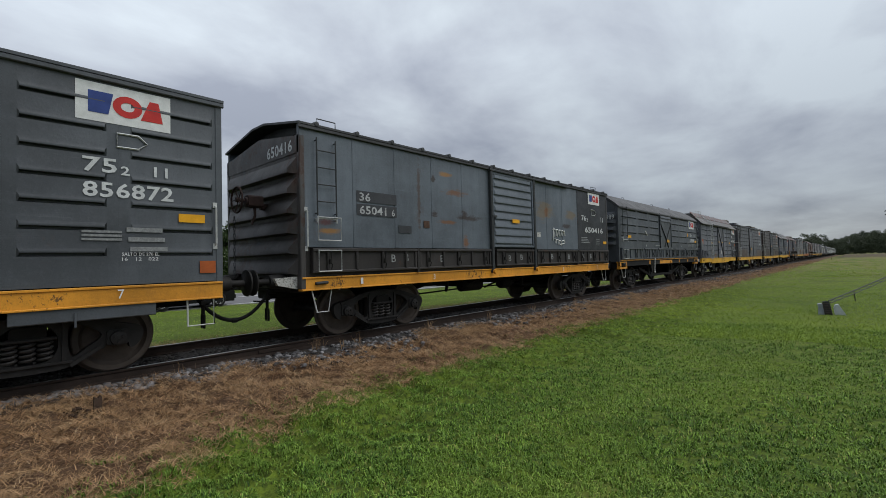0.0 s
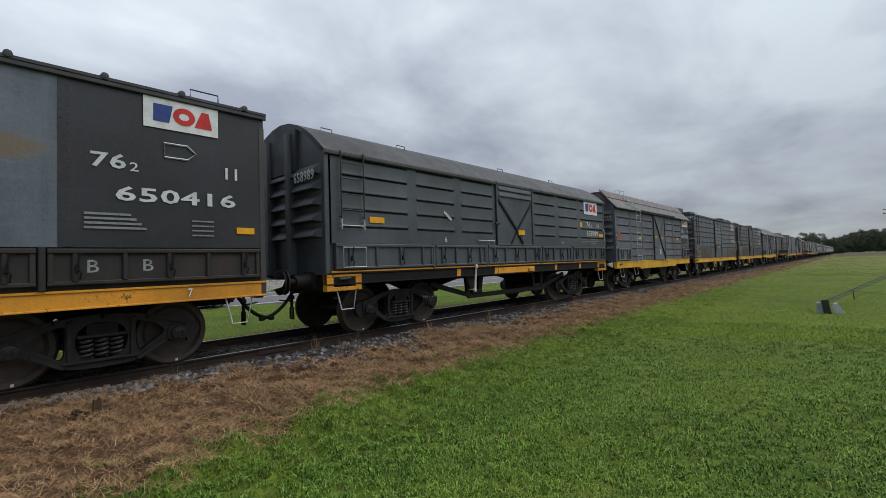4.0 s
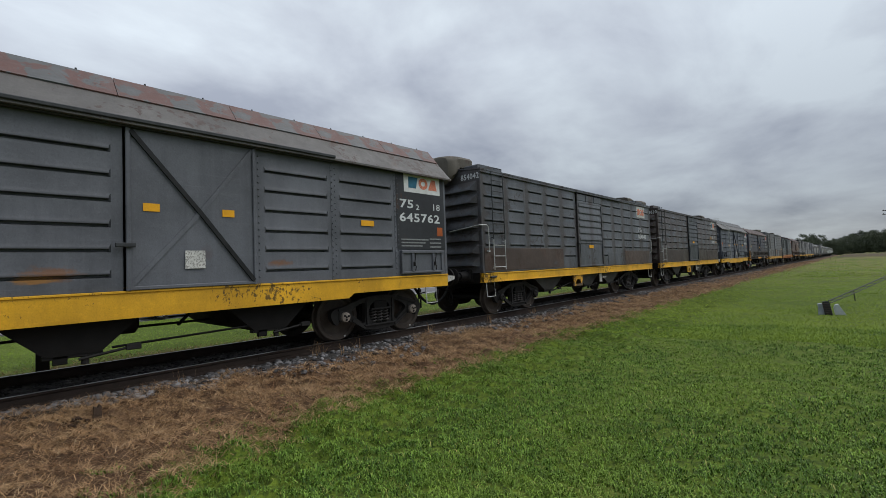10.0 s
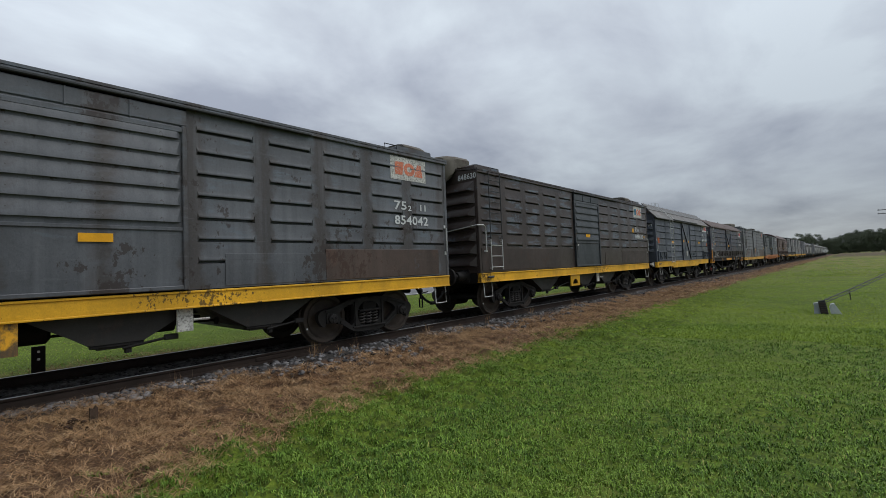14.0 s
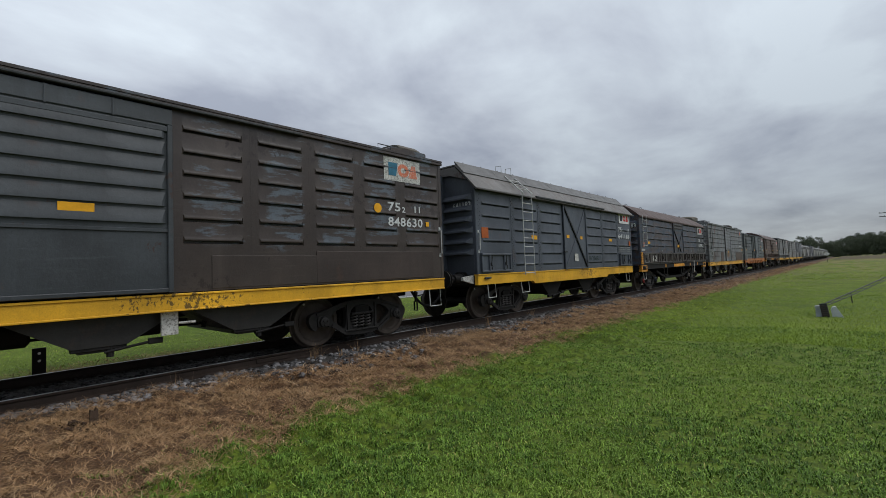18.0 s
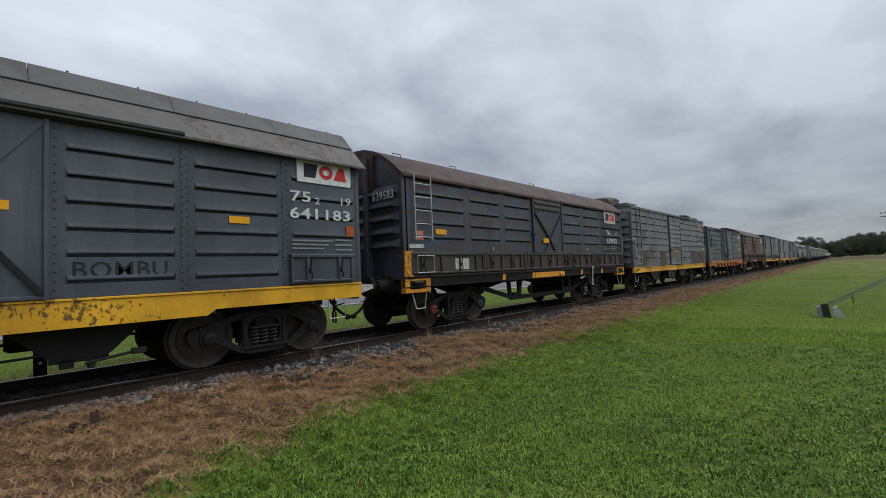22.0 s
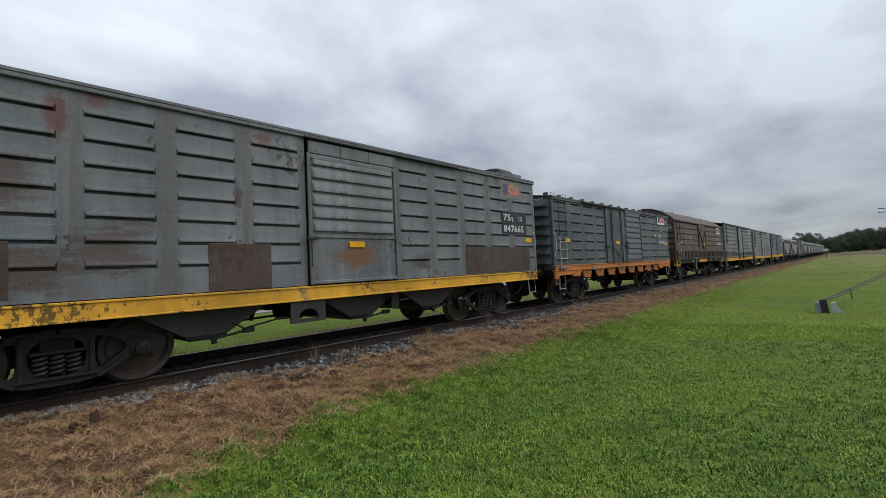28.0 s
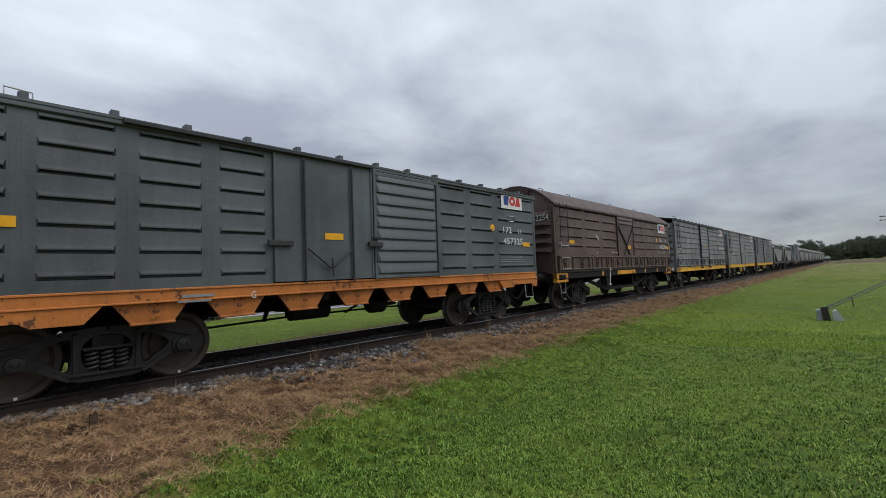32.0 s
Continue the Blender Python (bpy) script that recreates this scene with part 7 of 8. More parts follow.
# rails
M["rail_side"] = plain("rail_side", (0.034, 0.024, 0.019), 0.75, 0.2, 0.3, 5, 0.25, (0.03, 0.022, 0.018), 0.0)
M["rail_top"] = plain("rail_top", (0.33, 0.32, 0.31), 0.28, 0.9, 0.15, 10, 0.03)
M["sleeper_wood"] = plain("sleeper_wood", (0.045, 0.037, 0.031), 0.9, 0.0, 0.35, 7, 0.4)
track = new("track")
tagged(track, "straight broad-gauge railway track on dark ballast", "railway track", kind="structure")
HALF = [(-0.068, -0.172), (-0.068, -0.158), (-0.02, -0.140), (-0.009, -0.125), (-0.009, -0.045), (-0.03, -0.032), (-0.035, -0.014), (-0.03, -0.004), (-0.022, -0.001)]
PROFILE = HALF + [(-a, b) for a, b in HALF[::-1]]
for y in (0.0, 2 * TRACK_Y):
    r = part("rail", Shape().prism([(y + a, b) for a, b in PROFILE], -120, 620, "x"), M["rail_side"], track, "rust-brown steel rail with polished head")
    part("rail_head", Shape().prism([(y - 0.026, -0.002), (y + 0.026, -0.002), (y + 0.022, 0.0015), (y - 0.022, 0.0015)], -120, 620, "x"), M["rail_top"], r, "polished running surface")
    for x in (3.9, 15.9, 27.9, 39.9):
        part("fishplate", lambda: Shape().cbox(-0.3, 0.3, -0.03, -0.012, -0.115, -0.05, 0.006), M["rail_side"], r, key="fish").location = (x, y, 0)
for i in range(130):
    s = part("sleeper", lambda: Shape().cbox(-0.115, 0.115, -0.55, 2.30, -0.30, -0.158, 0.015, "y"), M["sleeper_wood"], track, key="sleeper")
    s.location = (-8 + i * 0.62 + RNG.uniform(-0.03, 0.03), RNG.uniform(-0.04, 0.04), RNG.uniform(-0.012, 0.0))
    s.rotation_euler = (0, 0, RNG.uniform(-0.012, 0.012))

# ballast stones
ICO = bmesh.new()
bmesh.ops.create_icosphere(ICO, subdivisions=1, radius=1.0)
ICO_V = np.array([v.co[:] for v in ICO.verts])
ICO_F = np.array([[v.index for v in f.verts] for f in ICO.faces])
ICO.free()


def stony(x):
    """Width of the bare ballast shoulder, which the dead grass overgrows unevenly."""
    wide = np.interp(x, [-4, 0.6, 1.6, 3.0, 7.0, 14, 60], [0.12, 0.16, 0.42, 0.75, 0.95, 0.85, 0.75])
    return wide * (1 + 0.45 * lumps(x, 0.0, 0.7, 11) + 0.25 * lumps(x, 5.0, 2.5, 12))


def shoulder(x):
    return -0.10 - np.clip(stony(x), 0.10, 1.3) * RNG.random(len(x)) ** 0.9 * 1.35


def stones(name, n, xs, ys, size, material, lift=0.0):
    x = xs(n)
    y = ys(n) if ys else shoulder(x)
    r = size[0] * (size[1] / size[0]) ** RNG.random(n)
    jit = 1 + RNG.uniform(-0.42, 0.38, (n, len(ICO_V), 1))
    sc = r[:, None, None] * np.stack([RNG.uniform(0.7, 1.3, n), RNG.uniform(0.7, 1.2, n), RNG.uniform(0.45, 0.8, n)], -1)[:, None, :]
    a = RNG.uniform(0, 6.28, n)
    v = ICO_V[None] * jit * sc
    c, s = np.cos(a)[:, None], np.sin(a)[:, None]
    v = np.stack([v[..., 0] * c - v[..., 1] * s + x[:, None], v[..., 0] * s + v[..., 1] * c + y[:, None], v[..., 2] + (ground_z(x, y) + r * 0.15 + lift)[:, None]], -1)
    f = (ICO_F[None] + (np.arange(n) * len(ICO_V))[:, None, None]).reshape(-1, 3)
    return new(name, big_mesh(name, v.reshape(-1, 3), f, material))


def along(lo, hi, power=2.2):
    return lambda n: lo + (hi - lo) * RNG.random(n) ** power


M["ballast_pale"] = plain("ballast_pale", (0.118, 0.115, 0.116), 0.9, 0.0, 0.35, 8, 0.3, (0.30, 0.30, 0.30), 0.0, per=0.85)
M["ballast_dark"] = plain("ballast_dark", (0.058, 0.054, 0.051), 0.9, 0.0, 0.35, 8, 0.3, (0.11, 0.105, 0.10), 0.02, per=0.8)
tagged(stones("shoulder_ballast", 13000, along(-3, 60, 1.9), None, (0.010, 0.060), M["ballast_pale"]), "loose pale grey ballast stones beside the rail", "ballast", kind="stuff")
tagged(stones("track_ballast", 17000, along(-4, 60), lambda n: RNG.uniform(0.05, 2.35, n), (0.016, 0.052), M["ballast_dark"], -0.008), "dark ballast stones between the rails", "ballast", kind="stuff")


# grass
def blades(name, x, y, length, width, lean, material, lift=0.0, single=False):
    """Bent blades, or single pointed ones; lean: least and most lean from upright in radians."""
    n = len(x)
    a, lie = RNG.uniform(0, 6.283, n), RNG.uniform(0, 6.283, n)
    ln = length * RNG.uniform(0.5, 1.3, n)
    wd = width * RNG.uniform(0.65, 1.35, n)
    z = ground_z(x, y) - 0.004
    le = RNG.uniform(lean[0], lean[1], n)
    up, out = np.cos(le) * ln, np.sin(le) * ln
    dx, dy = np.cos(a), np.sin(a)
    b = np.stack([x, y, z + lift * RNG.random(n)], -1)
    side = np.stack([-np.sin(lie) * wd / 2, np.cos(lie) * wd / 2, np.zeros(n)], -1)
    tip = b + np.stack([dx * out, dy * out, up], -1)
    if single:
        v, f = np.stack([b - side, b + side, tip], 1), np.array([[0, 1, 2]])
    else:
        midp = b + np.stack([dx * out * 0.38, dy * out * 0.38, up * 0.62 + 0.012], -1)
        v = np.stack([b - side, b + side, midp - side * 0.8, midp + side * 0.8, tip], 1)
        f = np.array([[0, 1, 3], [0, 3, 2], [2, 3, 4]])
    f = f[None] + (np.arange(n) * v.shape[1])[:, None, None]
    return new(name, big_mesh(name, v.reshape(-1, 3), f.reshape(-1, 3), material))


def blade_material(name, a, b, dry, share, patchy, size=0.9):
    m, nt, s = shader(name, 0.6)
    g = nt.nodes.new("ShaderNodeNewGeometry")
    r = nt.nodes.new("ShaderNodeValToRGB")
    e = r.color_ramp.elements
    e[0].color, e[1].color = (*a, 1), (*b, 1)
    e[1].position = share
    k = e.new(min(1.0, share + 0.06))
    k.color = (*dry, 1)
    nt.links.new(g.outputs["Random Per Island"], r.inputs[0])
    patch = noise_tex(nt, coords(nt), size, 5, 0.65)
    wide = noise_tex(nt, coords(nt, shift=9.0), size * 0.22, 4, 0.6)
    col = blend(nt, band(nt, patch, 0.38, 0.66, 0.55), r.outputs[0], patchy[0])
    col = blend(nt, band(nt, wide, 0.46, 0.64, 0.5), col, patchy[1])
    nt.links.new(col, s.inputs["Base Color"])
    return m


# the near-black end of the blade tones stands for shaded gaps in the lawn
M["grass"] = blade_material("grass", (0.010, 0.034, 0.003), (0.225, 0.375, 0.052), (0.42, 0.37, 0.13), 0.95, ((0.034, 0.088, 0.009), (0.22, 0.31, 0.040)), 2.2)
M["meadow"] = blade_material("meadow", (0.105, 0.180, 0.009), (0.320, 0.455, 0.034), (0.31, 0.36, 0.06), 0.93, ((0.125, 0.215, 0.012), (0.29, 0.35, 0.036)), 0.8)
M["verge"] = blade_material("verge", (0.13, 0.235, 0.02), (0.30, 0.43, 0.05), (0.44, 0.38, 0.14), 0.93, ((0.15, 0.25, 0.022), (0.29, 0.33, 0.06)), 0.5)
M["straw"] = blade_material("straw", (0.045, 0.025, 0.014), (0.51, 0.315, 0.160), (0.64, 0.49, 0.30), 0.92, ((0.130, 0.062, 0.030), (0.36, 0.235, 0.120)), 3.2)


def wedge(n, near, far, power):
    """Places over the ground in front of where one stands, thinning out with distance."""
    d = near + (far - near) * RNG.random(n) ** power
    a = RNG.uniform(radians(-6), radians(92), n)
    return d * np.cos(a), -7.76 + d * np.sin(a)


def ragged(x, y):
    return dry_edge(x) + 0.18 * lumps(x, y, 0.5, 21) + 0.12 * lumps(x, y, 0.2, 22)


def lawn(n, near, far, power, gaps=0.0):
    x, y = wedge(n, near, far, power)
    keep = (y < ragged(x, y) + RNG.normal(0, 0.30, n)) & (lumps(x, y, 0.10, 23) + 0.5 * lumps(x, y, 0.4, 24) > RNG.normal(gaps - 1.6, 0.35, n))
    return x[keep], y[keep]


def tufted(x, y, per, spread):
    """Gathers places into tufts."""
    x, y = np.repeat(x, per), np.repeat(y, per)
    return x + RNG.normal(0, spread, len(x)), y + RNG.normal(0, spread, len(y))


lx, ly = tufted(*lawn(50000, 1.2, 13, 1.2, 1.15), 9, 0.030)
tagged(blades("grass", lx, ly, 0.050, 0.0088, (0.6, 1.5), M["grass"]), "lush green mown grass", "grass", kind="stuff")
lx, ly = lawn(330000, 10.5, 46, 1.35, 0.3)
tagged(blades("grass", lx, ly, 0.07, 0.013, (0.5, 1.4), M["meadow"], 0.0, True), "lush green mown grass", "grass", kind="stuff")
lx, ly = lawn(160000, 40, 150, 1.2)
tagged(blades("grass", lx, ly, 0.12, 0.035, (0.5, 1.4), M["meadow"], 0.0, True), "green and browned meadow farther along the track", "grass", kind="stuff")


def strip(n, lo, hi, power, over=0.0):
    x = lo + (hi - lo) * RNG.random(n) ** power
    e, inner = dry_edge(x) - 0.60, -0.02 - np.clip(stony(x), 0.05, 1.0) + over
    y = e + (inner - e) * RNG.random(n)
    keep = (y > ragged(x, y) - np.abs(RNG.normal(0, 0.50, n))) & (lumps(x, y, 0.14, 31) + 0.7 * lumps(x, y, 0.5, 32) > RNG.normal(-0.9, 0.3, n))
    return x[keep], y[keep] + RNG.normal(0, 0.05, keep.sum())


sx, sy = tufted(*strip(44000, -3, 30, 1.6), 6, 0.035)
tagged(blades("straw", sx, sy, 0.155, 0.0062, (1.22, 1.56), M["straw"], 0.030), "matted dead brown grass beside the ballast", "dead grass", kind="stuff")
sx, sy = tufted(*strip(2600, -3, 30, 1.6, 0.15), 7, 0.03)
tagged(blades("straw", sx, sy, 0.13, 0.004, (0.4, 1.2), M["straw"]), "dead upright grass stalks", "dead grass", kind="stuff")
sx, sy = strip(60000, 20, 120, 1.5)
tagged(blades("straw", sx, sy, 0.16, 0.022, (0.9, 1.5), M["straw"], 0.02, True), "dead brown grass along the track", "dead grass", kind="stuff")

# weeds in the ballast
for wx, wy, k, ht in ((4.55, -0.33, 26, 0.34), (5.45, -0.36, 18, 0.26), (5.0, -0.55, 10, 0.2), (7.6, -0.30, 20, 0.28), (9.8, -0.45, 14, 0.3), (2.3, -0.35, 10, 0.22), (12.2, -0.35, 22, 0.3), (15.0, -0.4, 16, 0.3)):
    tx, ty = wx + RNG.normal(0, 0.06, k), wy + RNG.normal(0, 0.04, k)
    tagged(blades("weed_tuft", tx, ty, ht, 0.005, (0.1, 0.95), M["straw"]), "dry yellowed weed tuft in the ballast", "weed")

fx = RNG.uniform(-4, 30, 50000)
fy = 2.75 + 1.6 * RNG.random(50000) ** 1.3
tagged(blades("straw", fx[:22000], fy[:22000], 0.10, 0.007, (0.8, 1.45), M["straw"]), "dry grass fringe beyond the track", "dead grass", kind="stuff")
fx = RNG.uniform(-6, 34, 150000)
fy2 = 3.5 + 10.3 * RNG.random(150000)
tagged(blades("grass", fx, fy2, 0.05, 0.012, (0.6, 1.45), M["verge"], 0.0, True), "green verge between track and road", "grass", kind="stuff")

# ---------------------------------------------------------------- beyond the track
M["asphalt"] = plain("asphalt", (0.135, 0.135, 0.14), 0.85, 0.0, 0.15, 1.5, 0.2)
M["leaf"] = blade_material("leaf", (0.018, 0.038, 0.010), (0.055, 0.085, 0.024), (0.09, 0.11, 0.04), 0.85, ((0.016, 0.034, 0.009), (0.05, 0.08, 0.022)))
M["bark"] = plain("bark", (0.055, 0.048, 0.042), 0.9, 0.0, 0.3, 6, 0.4)
M["concrete"] = plain("concrete", (0.36, 0.37, 0.38), 0.85, 0.0, 0.2, 5, 0.3)
road = part("road", Shape().prism([(13.9, -0.50), (13.9, -0.345), (18.9, -0.30), (23.9, -0.345), (23.9, -0.50)], -300, 500, "x"), M["asphalt"])
tagged(road, "grey asphalt road behind the verge", "road", kind="structure")
for y, z in ((14.35, -0.339), (18.9, -0.297), (23.4, -0.338)):
    part("lane_line", Shape().box(-300, 500, y - 0.06, y + 0.06, z - 0.004, z + 0.003), M["white_paint"], road)


def leaf_cloud(centers, radii, per, size):
    """Small leaves in uneven clumps; returns vertices and triangles."""
    vs, k = [], 0
    for c, r in zip(centers, radii):
        n = max(8, int(per * r * r))
        d = RNG.normal(0, 1, (n, 3))
        d /= np.linalg.norm(d, axis=1)[:, None]
        p = np.array(c) + d * r * (RNG.random(n) ** 0.45)[:, None] * np.array([1, 1, 0.75])
        u = RNG.normal(0, 1, (n, 3))
        u /= np.linalg.norm(u, axis=1)[:, None]
        w = np.cross(u, RNG.normal(0, 1, (n, 3)))
        w /= np.linalg.norm(w, axis=1)[:, None] + 1e-6
        s = size * RNG.uniform(0.6, 1.3, n)[:, None]
        vs.append(np.stack([p - u * s, p + w * s * 0.45, p + u * s, p - w * s * 0.45], 1))
    v = np.concatenate(vs)
    f = np.array([[0, 1, 2], [0, 2, 3]])[None] + (np.arange(len(v)) * 4)[:, None, None]
    return v.reshape(-1, 3), f.reshape(-1, 3)


def tree(x, y, height, spread, label, leaves=420, size=0.07, clumps=26, trunk=0.16):
    z0 = float(ground_z(x, y)) - 0.05
    e = new("tree")
    e.location = (x, y, z0)
    s = Shape()
    th = height * 0.42
    bend = RNG.uniform(-0.3, 0.3, 2)
    def taper(pts, r0, r1, n=7):
        for i in range(len(pts) - 1):
            t0, t1 = i / (len(pts) - 1), (i + 1) / (len(pts) - 1)
            a, b = r0 + (r1 - r0) * t0, r0 + (r1 - r0) * t1
            p, q = Vector(pts[i]), Vector(pts[i + 1])
            d = (q - p).normalized()
            u = d.cross(Vector((0.3, 0.9, 0.1))).normalized()
            w = d.cross(u)
            ring = [p + a * (math.cos(6.2832 * j / n) * u + math.sin(6.2832 * j / n) * w) for j in range(n)] + [q + b * (math.cos(6.2832 * j / n) * u + math.sin(6.2832 * j / n) * w) for j in range(n)]
            s.add(ring, [(j, (j + 1) % n, n + (j + 1) % n, n + j) for j in range(n)])
    top = (bend[0] * 2, bend[1] * 2, height * 0.85)
    taper([(0, 0, 0), (bend[0] * 0.5, bend[1] * 0.5, th * 0.5), (bend[0], bend[1], th), top], trunk, trunk * 0.2)
    tips = [top]
    for i in range(9):
        a = 6.283 * i / 9 + RNG.uniform(-0.4, 0.4)
        h0 = th * RNG.uniform(0.6, 1.3)
        reach = spread * RNG.uniform(0.6, 1.0)
        p0 = (bend[0] * h0 / th, bend[1] * h0 / th, h0)
        p1 = (p0[0] + 0.5 * reach * math.cos(a), p0[1] + 0.5 * reach * math.sin(a), h0 + (height - h0) * 0.45)
        p2 = (p0[0] + reach * math.cos(a), p0[1] + reach * math.sin(a), h0 + (height - h0) * RNG.uniform(0.5, 0.85))
        taper([p0, p1, p2], trunk * 0.45, trunk * 0.08, 5)
        tips += [p1, p2]
        for _ in range(2):
            b = a + RNG.uniform(-1, 1)
            p3 = (p1[0] + 0.45 * reach * math.cos(b), p1[1] + 0.45 * reach * math.sin(b), p1[2] + RNG.uniform(0.1, 0.35) * height * 0.5)
            taper([p1, p3], trunk * 0.2, trunk * 0.05, 4)
            tips.append(p3)
    part("trunk", s, M["bark"], e, "brown tree trunk and limbs")
    pick = [tips[int(RNG.integers(len(tips)))] for _ in range(clumps)]
    cs = [np.array(p) + RNG.normal(0, 0.13 * spread, 3) for p in pick]
    rs = [spread * RNG.uniform(0.16, 0.34) for _ in cs]
    v, f = leaf_cloud(cs, rs, leaves, size)
    cr = new("crown", big_mesh("crown", v, f, M["leaf"]))
    cr.parent = e
    tagged(e, label, "tree", "trees along the road")


def shrub(x, y, w, h, label):
    z0 = float(ground_z(x, y))
    e = new("shrub")
    e.location = (x, y, z0)
    cs = [np.array([RNG.uniform(-w, w), RNG.uniform(-0.6, 0.6), RNG.uniform(0.15, 0.8) * h]) for _ in range(30)]
    v, f = leaf_cloud(cs, [RNG.uniform(0.25, 0.42) * h for _ in cs], 300, 0.11)
    c = new("crown", big_mesh("crown", v, f, M["leaf"]))
    c.parent = e
    s = Shape()
    for i in range(6):
        s.rod([(RNG.uniform(-w, w) * 0.5, 0, 0), (RNG.uniform(-w, w) * 0.8, RNG.uniform(-0.3, 0.3), h * 0.7)], 0.02, 4)
    part("stems", s, M["bark"], e)
    tagged(e, label, "shrub", "trees along the road")


for x, y, h, sp in ((-6, 31, 6.5, 3.0), (-1.5, 33, 7.6, 3.4), (2.5, 30, 5.6, 2.4), (6.0, 33, 7.8, 3.6), (10.5, 31, 6.2, 2.8), (15, 33, 7.5, 3.2), (21, 32, 6.8, 3.0), (28, 33, 7.4, 3.2), (36, 32, 6.6, 3.0)):
    tree(x, y, h * 0.86, sp, "airy green roadside tree with visible branches", 560, 0.11)
for x, y in ((-8, 29.5), (-4, 29.0), (0, 29.3), (4.5, 28.8), (8.5, 29.2), (13, 29.4), (18, 29), (24, 29), (31, 29)):
    shrub(x, y, 2.8, 3.6, "dense dark green shrub under the trees")


# distant haze is mixed into this leaf colour: paler and greyer than the near leaves
M["hazed_leaf"] = blade_material("hazed_leaf", (0.058, 0.074, 0.047), (0.076, 0.095, 0.055), (0.085, 0.10, 0.06), 0.85, ((0.046, 0.062, 0.040), (0.078, 0.096, 0.054)), 0.10)


# far woods at the end of the line
def woods(name, x0, x1, y0, y1, n, hgt, label, size=0.5):
    cs, rs = [], []
    for _ in range(n):
        x, y = RNG.uniform(x0, x1), RNG.uniform(y0, y1)
        h = hgt(y) * RNG.uniform(0.8, 1.1)
        for j in range(10):
            cs.append(np.array([x + RNG.normal(0, 2.0), y + RNG.normal(0, 2.2), h * (0.06 + 0.84 * (j + RNG.random()) / 10)]))
            rs.append(RNG.uniform(1.2, 2.3))
    v, f = leaf_cloud(cs, rs, 80, size * 0.52)
    tagged(new(name, big_mesh(name, v, f, M["hazed_leaf"])), label, "woodland", kind="stuff")


woods("woodland", 395, 440, -75, 26, 170, lambda y: float(np.interp(y, [-80, -20, -9, 0, 6, 12, 20, 26], [17, 16, 14.5, 10, 11.5, 16, 11, 5])), "dense green wood behind the field, greyed for haze")
woods("woodland", 500, 560, -400, -70, 240, lambda y: 17.0, "dense green wood behind the field, greyed for haze", 0.7)

# signal box debris in the field
M["box_grey"] = plain("box_grey", (0.30, 0.33, 0.36), 0.6, 0.0, 0.2, 6, 0.1)
M["slab_white"] = plain("slab_white", (0.52, 0.55, 0.58), 0.7, 0.0, 0.15, 6, 0.1)
gz = float(ground_z(15.9, -7.2))
e = new("relay_box")
e.location = (15.9, -7.16, gz)
part("cabinet", Shape().cbox(-0.10, 0.10, 0.01, 0.14, 0.0, 0.27, 0.012, "z").prism([(0.0, 0.27), (0.15, 0.25), (0.15, 0.29), (0.0, 0.31)], -0.11, 0.11, "x"), M["box_grey"], e)
front = part("frame_plate", Shape().prism([(-0.16, 0.0), (0.0, 0.0), (0.05, 0.36), (-0.10, 0.38)], -0.14, -0.06, "x"), M["dark_bar"], e, "dark slatted front plate")
for k in range(5):
    part("slat", Shape().prism([(-0.15 + 0.012 * k, 0.05 + 0.06 * k), (-0.0 + 0.012 * k, 0.05 + 0.06 * k), (0.002 + 0.012 * k, 0.075 + 0.06 * k), (-0.148 + 0.012 * k, 0.075 + 0.06 * k)], -0.165, -0.1405, "x"), M["patch_brown"], front)
tagged(e, "small grey trackside cabinet with dark front in the grass", "trackside box")
e = new("concrete_slab")
e.location = (15.95, -7.46, gz)
e.rotation_euler = (0.0, -0.2, 0.15)
part("slab", Shape().prism([(-0.14, -0.02), (0.10, 0.0), (0.13, 0.20), (0.10, 0.28), (0.03, 0.30)], -0.035, 0.035, "x"), M["slab_white"], e)
tagged(e, "pale wedge-shaped slab leaning in the grass", "slab")
e = new("fallen_arm")
part("arm", Shape().rod([(15.95, -7.24, 0.10), (18.4, -7.78, 0.25), (23.0, -8.80, 0.55)], 0.016, 6).rod([(15.95, -7.28, 0.05), (18.4, -7.82, 0.18), (23.0, -8.85, 0.48)], 0.012, 6), M["dark_bar"], e, "thin lattice arm")
for k in range(9):
    t = k / 9
    part("lattice", Shape().rod([(15.95 + 7.05 * t, -7.24 - 1.56 * t, 0.10 + 0.45 * t), (15.95 + 7.05 * (t + 0.1), -7.28 - 1.57 * (t + 0.1), 0.05 + 0.43 * (t + 0.1))], 0.007, 4), M["dark_bar"], e)
part("hanger", Shape().rod([(18.3, -7.78, -0.08), (18.3, -7.76, 0.22)], 0.014, 5), M["dark_bar"], e)
part("prop", Shape().rod([(23.0, -8.82, gz - 0.2), (23.0, -8.82, 0.55)], 0.03, 6), M["dark_bar"], e)
tagged(e, "thin dark arm on props behind the cabinet", "barrier arm")

# stump in the dead grass
M["stake_wood"] = plain("stake_wood", (0.060, 0.040, 0.028), 0.9, 0.0, 0.4, 14, 0.5, (0.12, 0.075, 0.045), 0.05)
M["clod"] = plain("clod", (0.040, 0.024, 0.016), 0.95, 0.0, 0.4, 20, 0.6, (0.10, 0.055, 0.030), 0.05, per=0.4)
tagged(stones("earth_clods", 60, lambda n: RNG.normal(1.0, 0.09, n), lambda n: RNG.normal(-1.27, 0.09, n), (0.008, 0.030), M["clod"], 0.03), "dark crumbly earth clods beside the stake", "earth", kind="stuff")
e = new("stump")
e.location = (1.13, -1.17, float(ground_z(1.13, -1.17)))
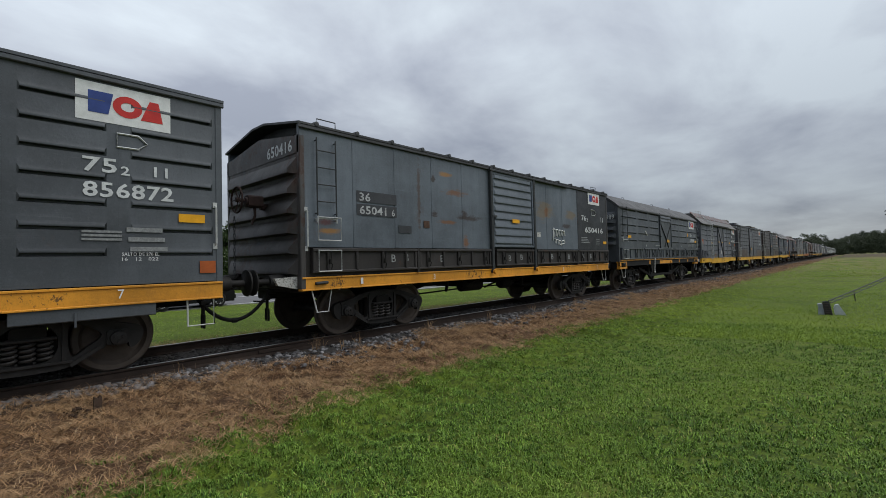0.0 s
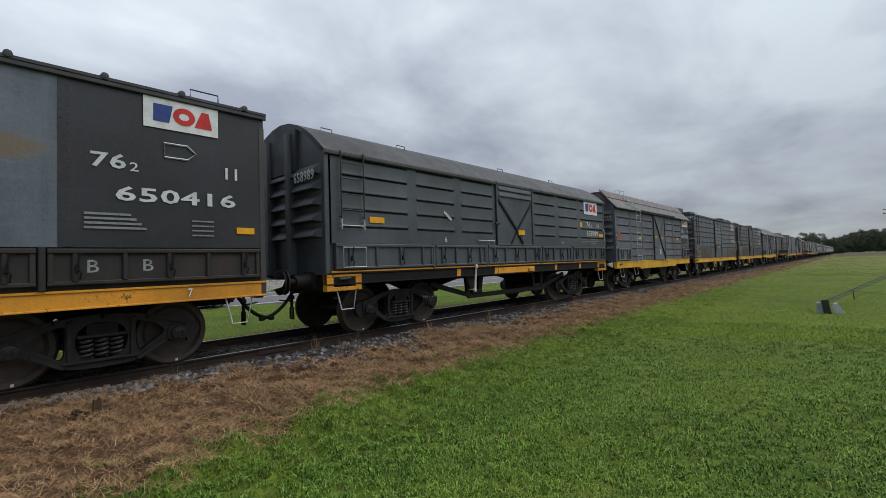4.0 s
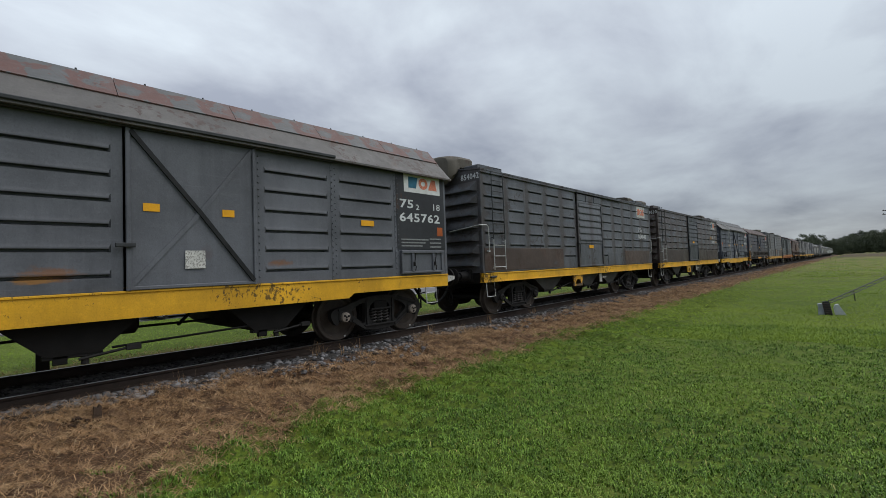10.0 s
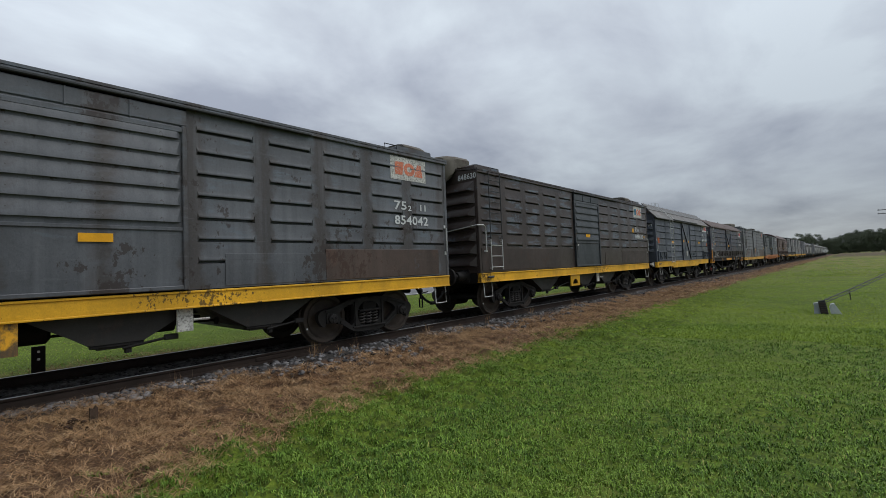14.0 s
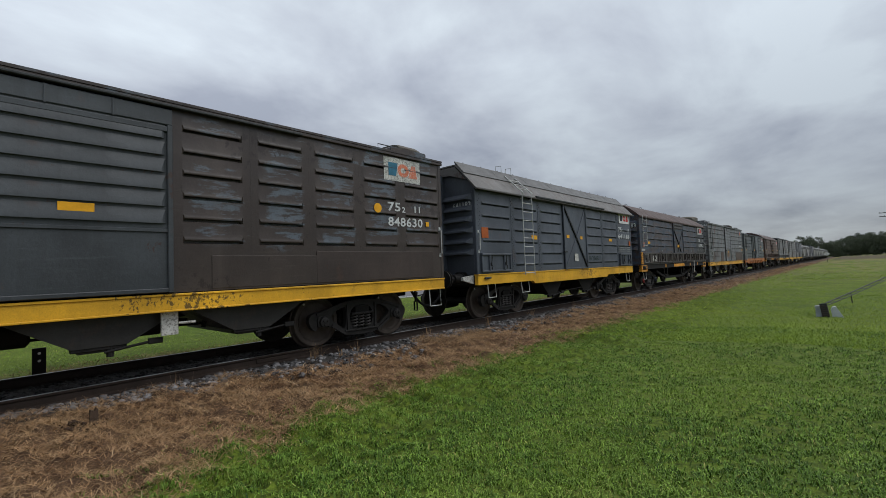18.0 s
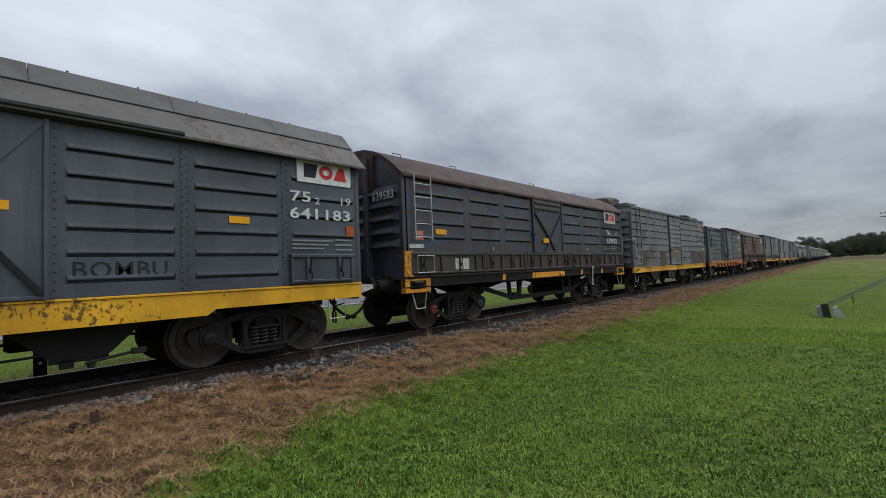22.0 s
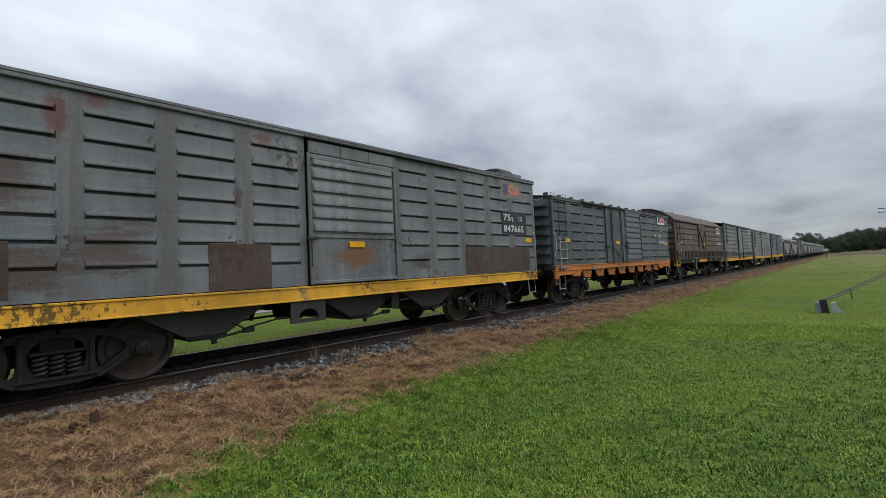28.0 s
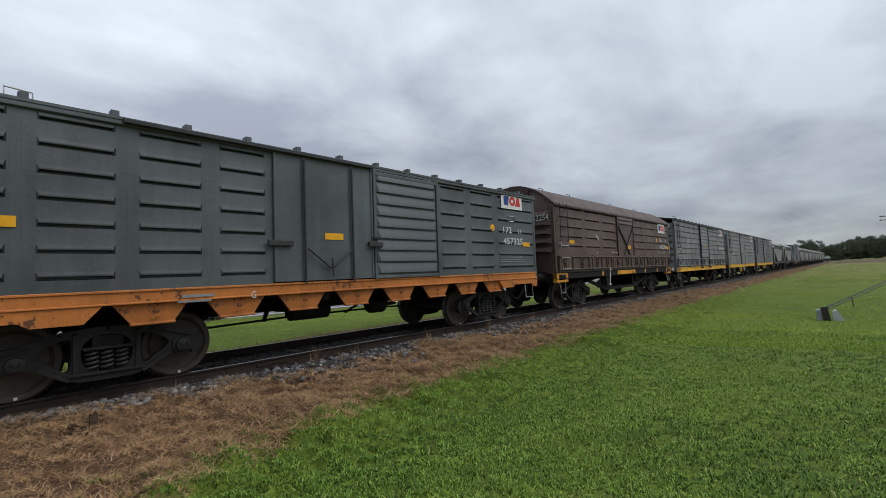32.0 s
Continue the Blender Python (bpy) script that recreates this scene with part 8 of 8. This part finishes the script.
part("post", Shape().prism([(-0.04, -0.06), (0.045, -0.06), (0.042, 0.20), (0.025, 0.22), (0.005, 0.185), (-0.032, 0.205)], -0.03, 0.03), M["stake_wood"], e)
tagged(e, "short broken wooden stake in dead grass", "stake")

# black plate post behind the far rail
e = new("marker_post")
e.location = (1.13, 3.55, float(ground_z(1.13, 3.55)))
part("plate", Shape().cbox(-0.10, 0.10, -0.02, 0.02, 0.0, 0.52, 0.006, "z"), M["black_iron"], e)
for z in (0.28, 0.42):
    part("hole_rim", Shape().lathe([(-0.024, 0.0), (-0.024, 0.022), (-0.02, 0.024)], 10, at=(0, 0, z)), M["white_paint"], e, "white ringed bolt hole")
tagged(e, "short black steel plate post with two bolt holes", "marker post")
for x, y in ((2.9, 13.6), (12.2, 13.6), (-6, 13.6)):
    e = new("edge_post")
    e.location = (x, y, float(ground_z(x, y)))
    part("post", Shape().cbox(-0.05, 0.05, -0.04, 0.04, -0.1, 0.75, 0.01, "z"), M["black_iron"], e)
    tagged(e, "thin black roadside post", "post", "roadside posts")

# white diamond board and a line pole far along the line
e = new("diamond_board")
e.location = (128, -4.4, float(ground_z(128, -4.4)))
part("pole", Shape().rod([(0, 0, -0.1), (0, 0, 1.9)], 0.04, 6), M["dark_bar"], e)
part("board", Shape().prism([(-0.6, 1.85), (0, 1.45), (0.6, 1.85), (0, 2.25)], -0.03, 0.0, "x"), M["white_paint"], e, "white diamond-shaped board")
tagged(e, "white diamond board on a post beside the track", "railway sign")
e = new("line_pole")
e.location = (120, -14.15, float(ground_z(120, -14.15)))
part("pole", Shape().lathe([(-0.2, 0.14), (9.6, 0.09), (9.65, 0.0)], 10, "z"), M["bark"], e)
for z in (8.5, 9.2):
    part("crossarm", Shape().cbox(-0.06, 0.06, -1.5, 1.5, z, z + 0.12, 0.01, "y"), M["bark"], e)
    for y in (-1.35, -0.75, 0.75, 1.35):
        part("insulator", lambda: Shape().lathe([(0, 0.03), (0.08, 0.05), (0.14, 0.02), (0.16, 0.0)], 7, "z"), M["dark_bar"], e, key="insul").location = (0, y, z + 0.12)
tagged(e, "wooden line pole with two crossarms", "utility pole")


def small_car(x, y, body, label, turn=0.0):
    """Parked hatchback seen side-on."""
    e = new("car")
    e.location = (x, y, -0.33)
    e.rotation_euler = (0, 0, turn)
    side = [(-1.85, 0.20), (-1.88, 0.62), (-1.78, 0.86), (-1.0, 0.98), (1.55, 1.0), (1.82, 0.92), (1.88, 0.60), (1.85, 0.20)]
    part("body", Shape().prism(side, -0.80, 0.80), body, e, "glossy car body")
    part("cabin", Shape().prism([(-1.0, 0.98), (-0.35, 1.42), (1.1, 1.45), (1.65, 1.0)], -0.70, 0.70), body, e)
    for k in (-1, 1):
        part("side_window", lambda: Shape().prism([(-0.82, 1.02), (-0.32, 1.36), (1.02, 1.38), (1.45, 1.03)], k * 0.702 - 0.005, k * 0.702 + 0.005), M["car_glass"], e, key=("cwin", k))
        part("headlight", lambda: Shape().cbox(-1.87, -1.74, k * 0.58 - 0.16, k * 0.58 + 0.16, 0.66, 0.80, 0.02, "y"), M["white_paint"], e, key=("chl", k))
        part("tail_light", lambda: Shape().cbox(1.80, 1.885, k * 0.62 - 0.12, k * 0.62 + 0.12, 0.68, 0.90, 0.02, "y"), M["red_paint"], e, key=("ctl", k))
    part("windscreen", Shape().prism([(-1.0, 0.99), (-0.36, 1.41), (-0.385, 1.42), (-1.03, 1.0)], -0.64, 0.64), M["car_glass"], e)
    part("bumper", Shape().cbox(-1.93, -1.80, -0.78, 0.78, 0.30, 0.50, 0.03, "y"), M["rubber"], e)
    for wx in (-1.15, 1.15):
        for k in (-1, 1):
            w = part("wheel", lambda: Shape().lathe([(-0.10, 0.20), (-0.10, 0.29), (-0.06, 0.31), (0.06, 0.31), (0.10, 0.29), (0.10, 0.20)], 20), M["rubber"], e, key="cwheel")
            w.location = (wx, k * 0.76, 0.31)

            def rim():
                s = Shape().lathe([(-0.085, 0.0), (-0.085, 0.04), (-0.06, 0.05), (-0.05, 0.0)], 10)
                for i in range(5):
                    q = 2 * math.pi * i / 5
                    s.rod([(0.03 * math.cos(q), -0.075, 0.03 * math.sin(q)), (0.20 * math.cos(q), -0.085, 0.20 * math.sin(q))], 0.022, 5)
                return s.lathe([(-0.09, 0.185), (-0.105, 0.20), (-0.09, 0.215), (-0.07, 0.2), (-0.09, 0.185)], 18)
            r = part("rim", rim, M["rim_silver"], w, "silver alloy rim", key="crim")
            if k > 0:
                r.rotation_euler = (0, 0, math.pi)
    tagged(e, label, "car")


M["rim_silver"] = plain("rim_silver", (0.55, 0.56, 0.58), 0.4, 0.2, 0.1, 9, 0.0)
M["car_black"] = plain("car_black", (0.010, 0.010, 0.012), 0.25, 0.0, 0.1, 3, 0.0)
M["car_silver"] = plain("car_silver", (0.32, 0.34, 0.37), 0.3, 0.6, 0.1, 3, 0.0)
M["car_glass"] = plain("car_glass", (0.015, 0.018, 0.02), 0.08, 0.0, 0.1, 3, 0.0)
small_car(7.05, 14.62, M["car_black"], "glossy black hatchback parked at the road's edge", math.pi)
small_car(6.4, 25.2, M["car_silver"], "pale silver hatchback parked beyond the road", 0.12)


# ---------------------------------------------------------------- movement
def gone(t):
    return float(np.interp(t, [a for a, _ in GONE], [b for _, b in GONE]))


def motions():
    """The train rolls past towards -x, and its wheels turn."""
    for e, x in WAGONS:
        walk(e, [(t, pose(x - s, TRACK_Y, 0)) for t, s in GONE])
    steps = [0.15 * i for i in range(214)] + [32.0]
    for ws in WHEELSETS:
        x = ws.location.x
        walk(ws, [(t, pose(x, 0, WHEEL_R, 0, -math.degrees(gone(t) / WHEEL_R) % 360, 0)) for t in steps])


motions()
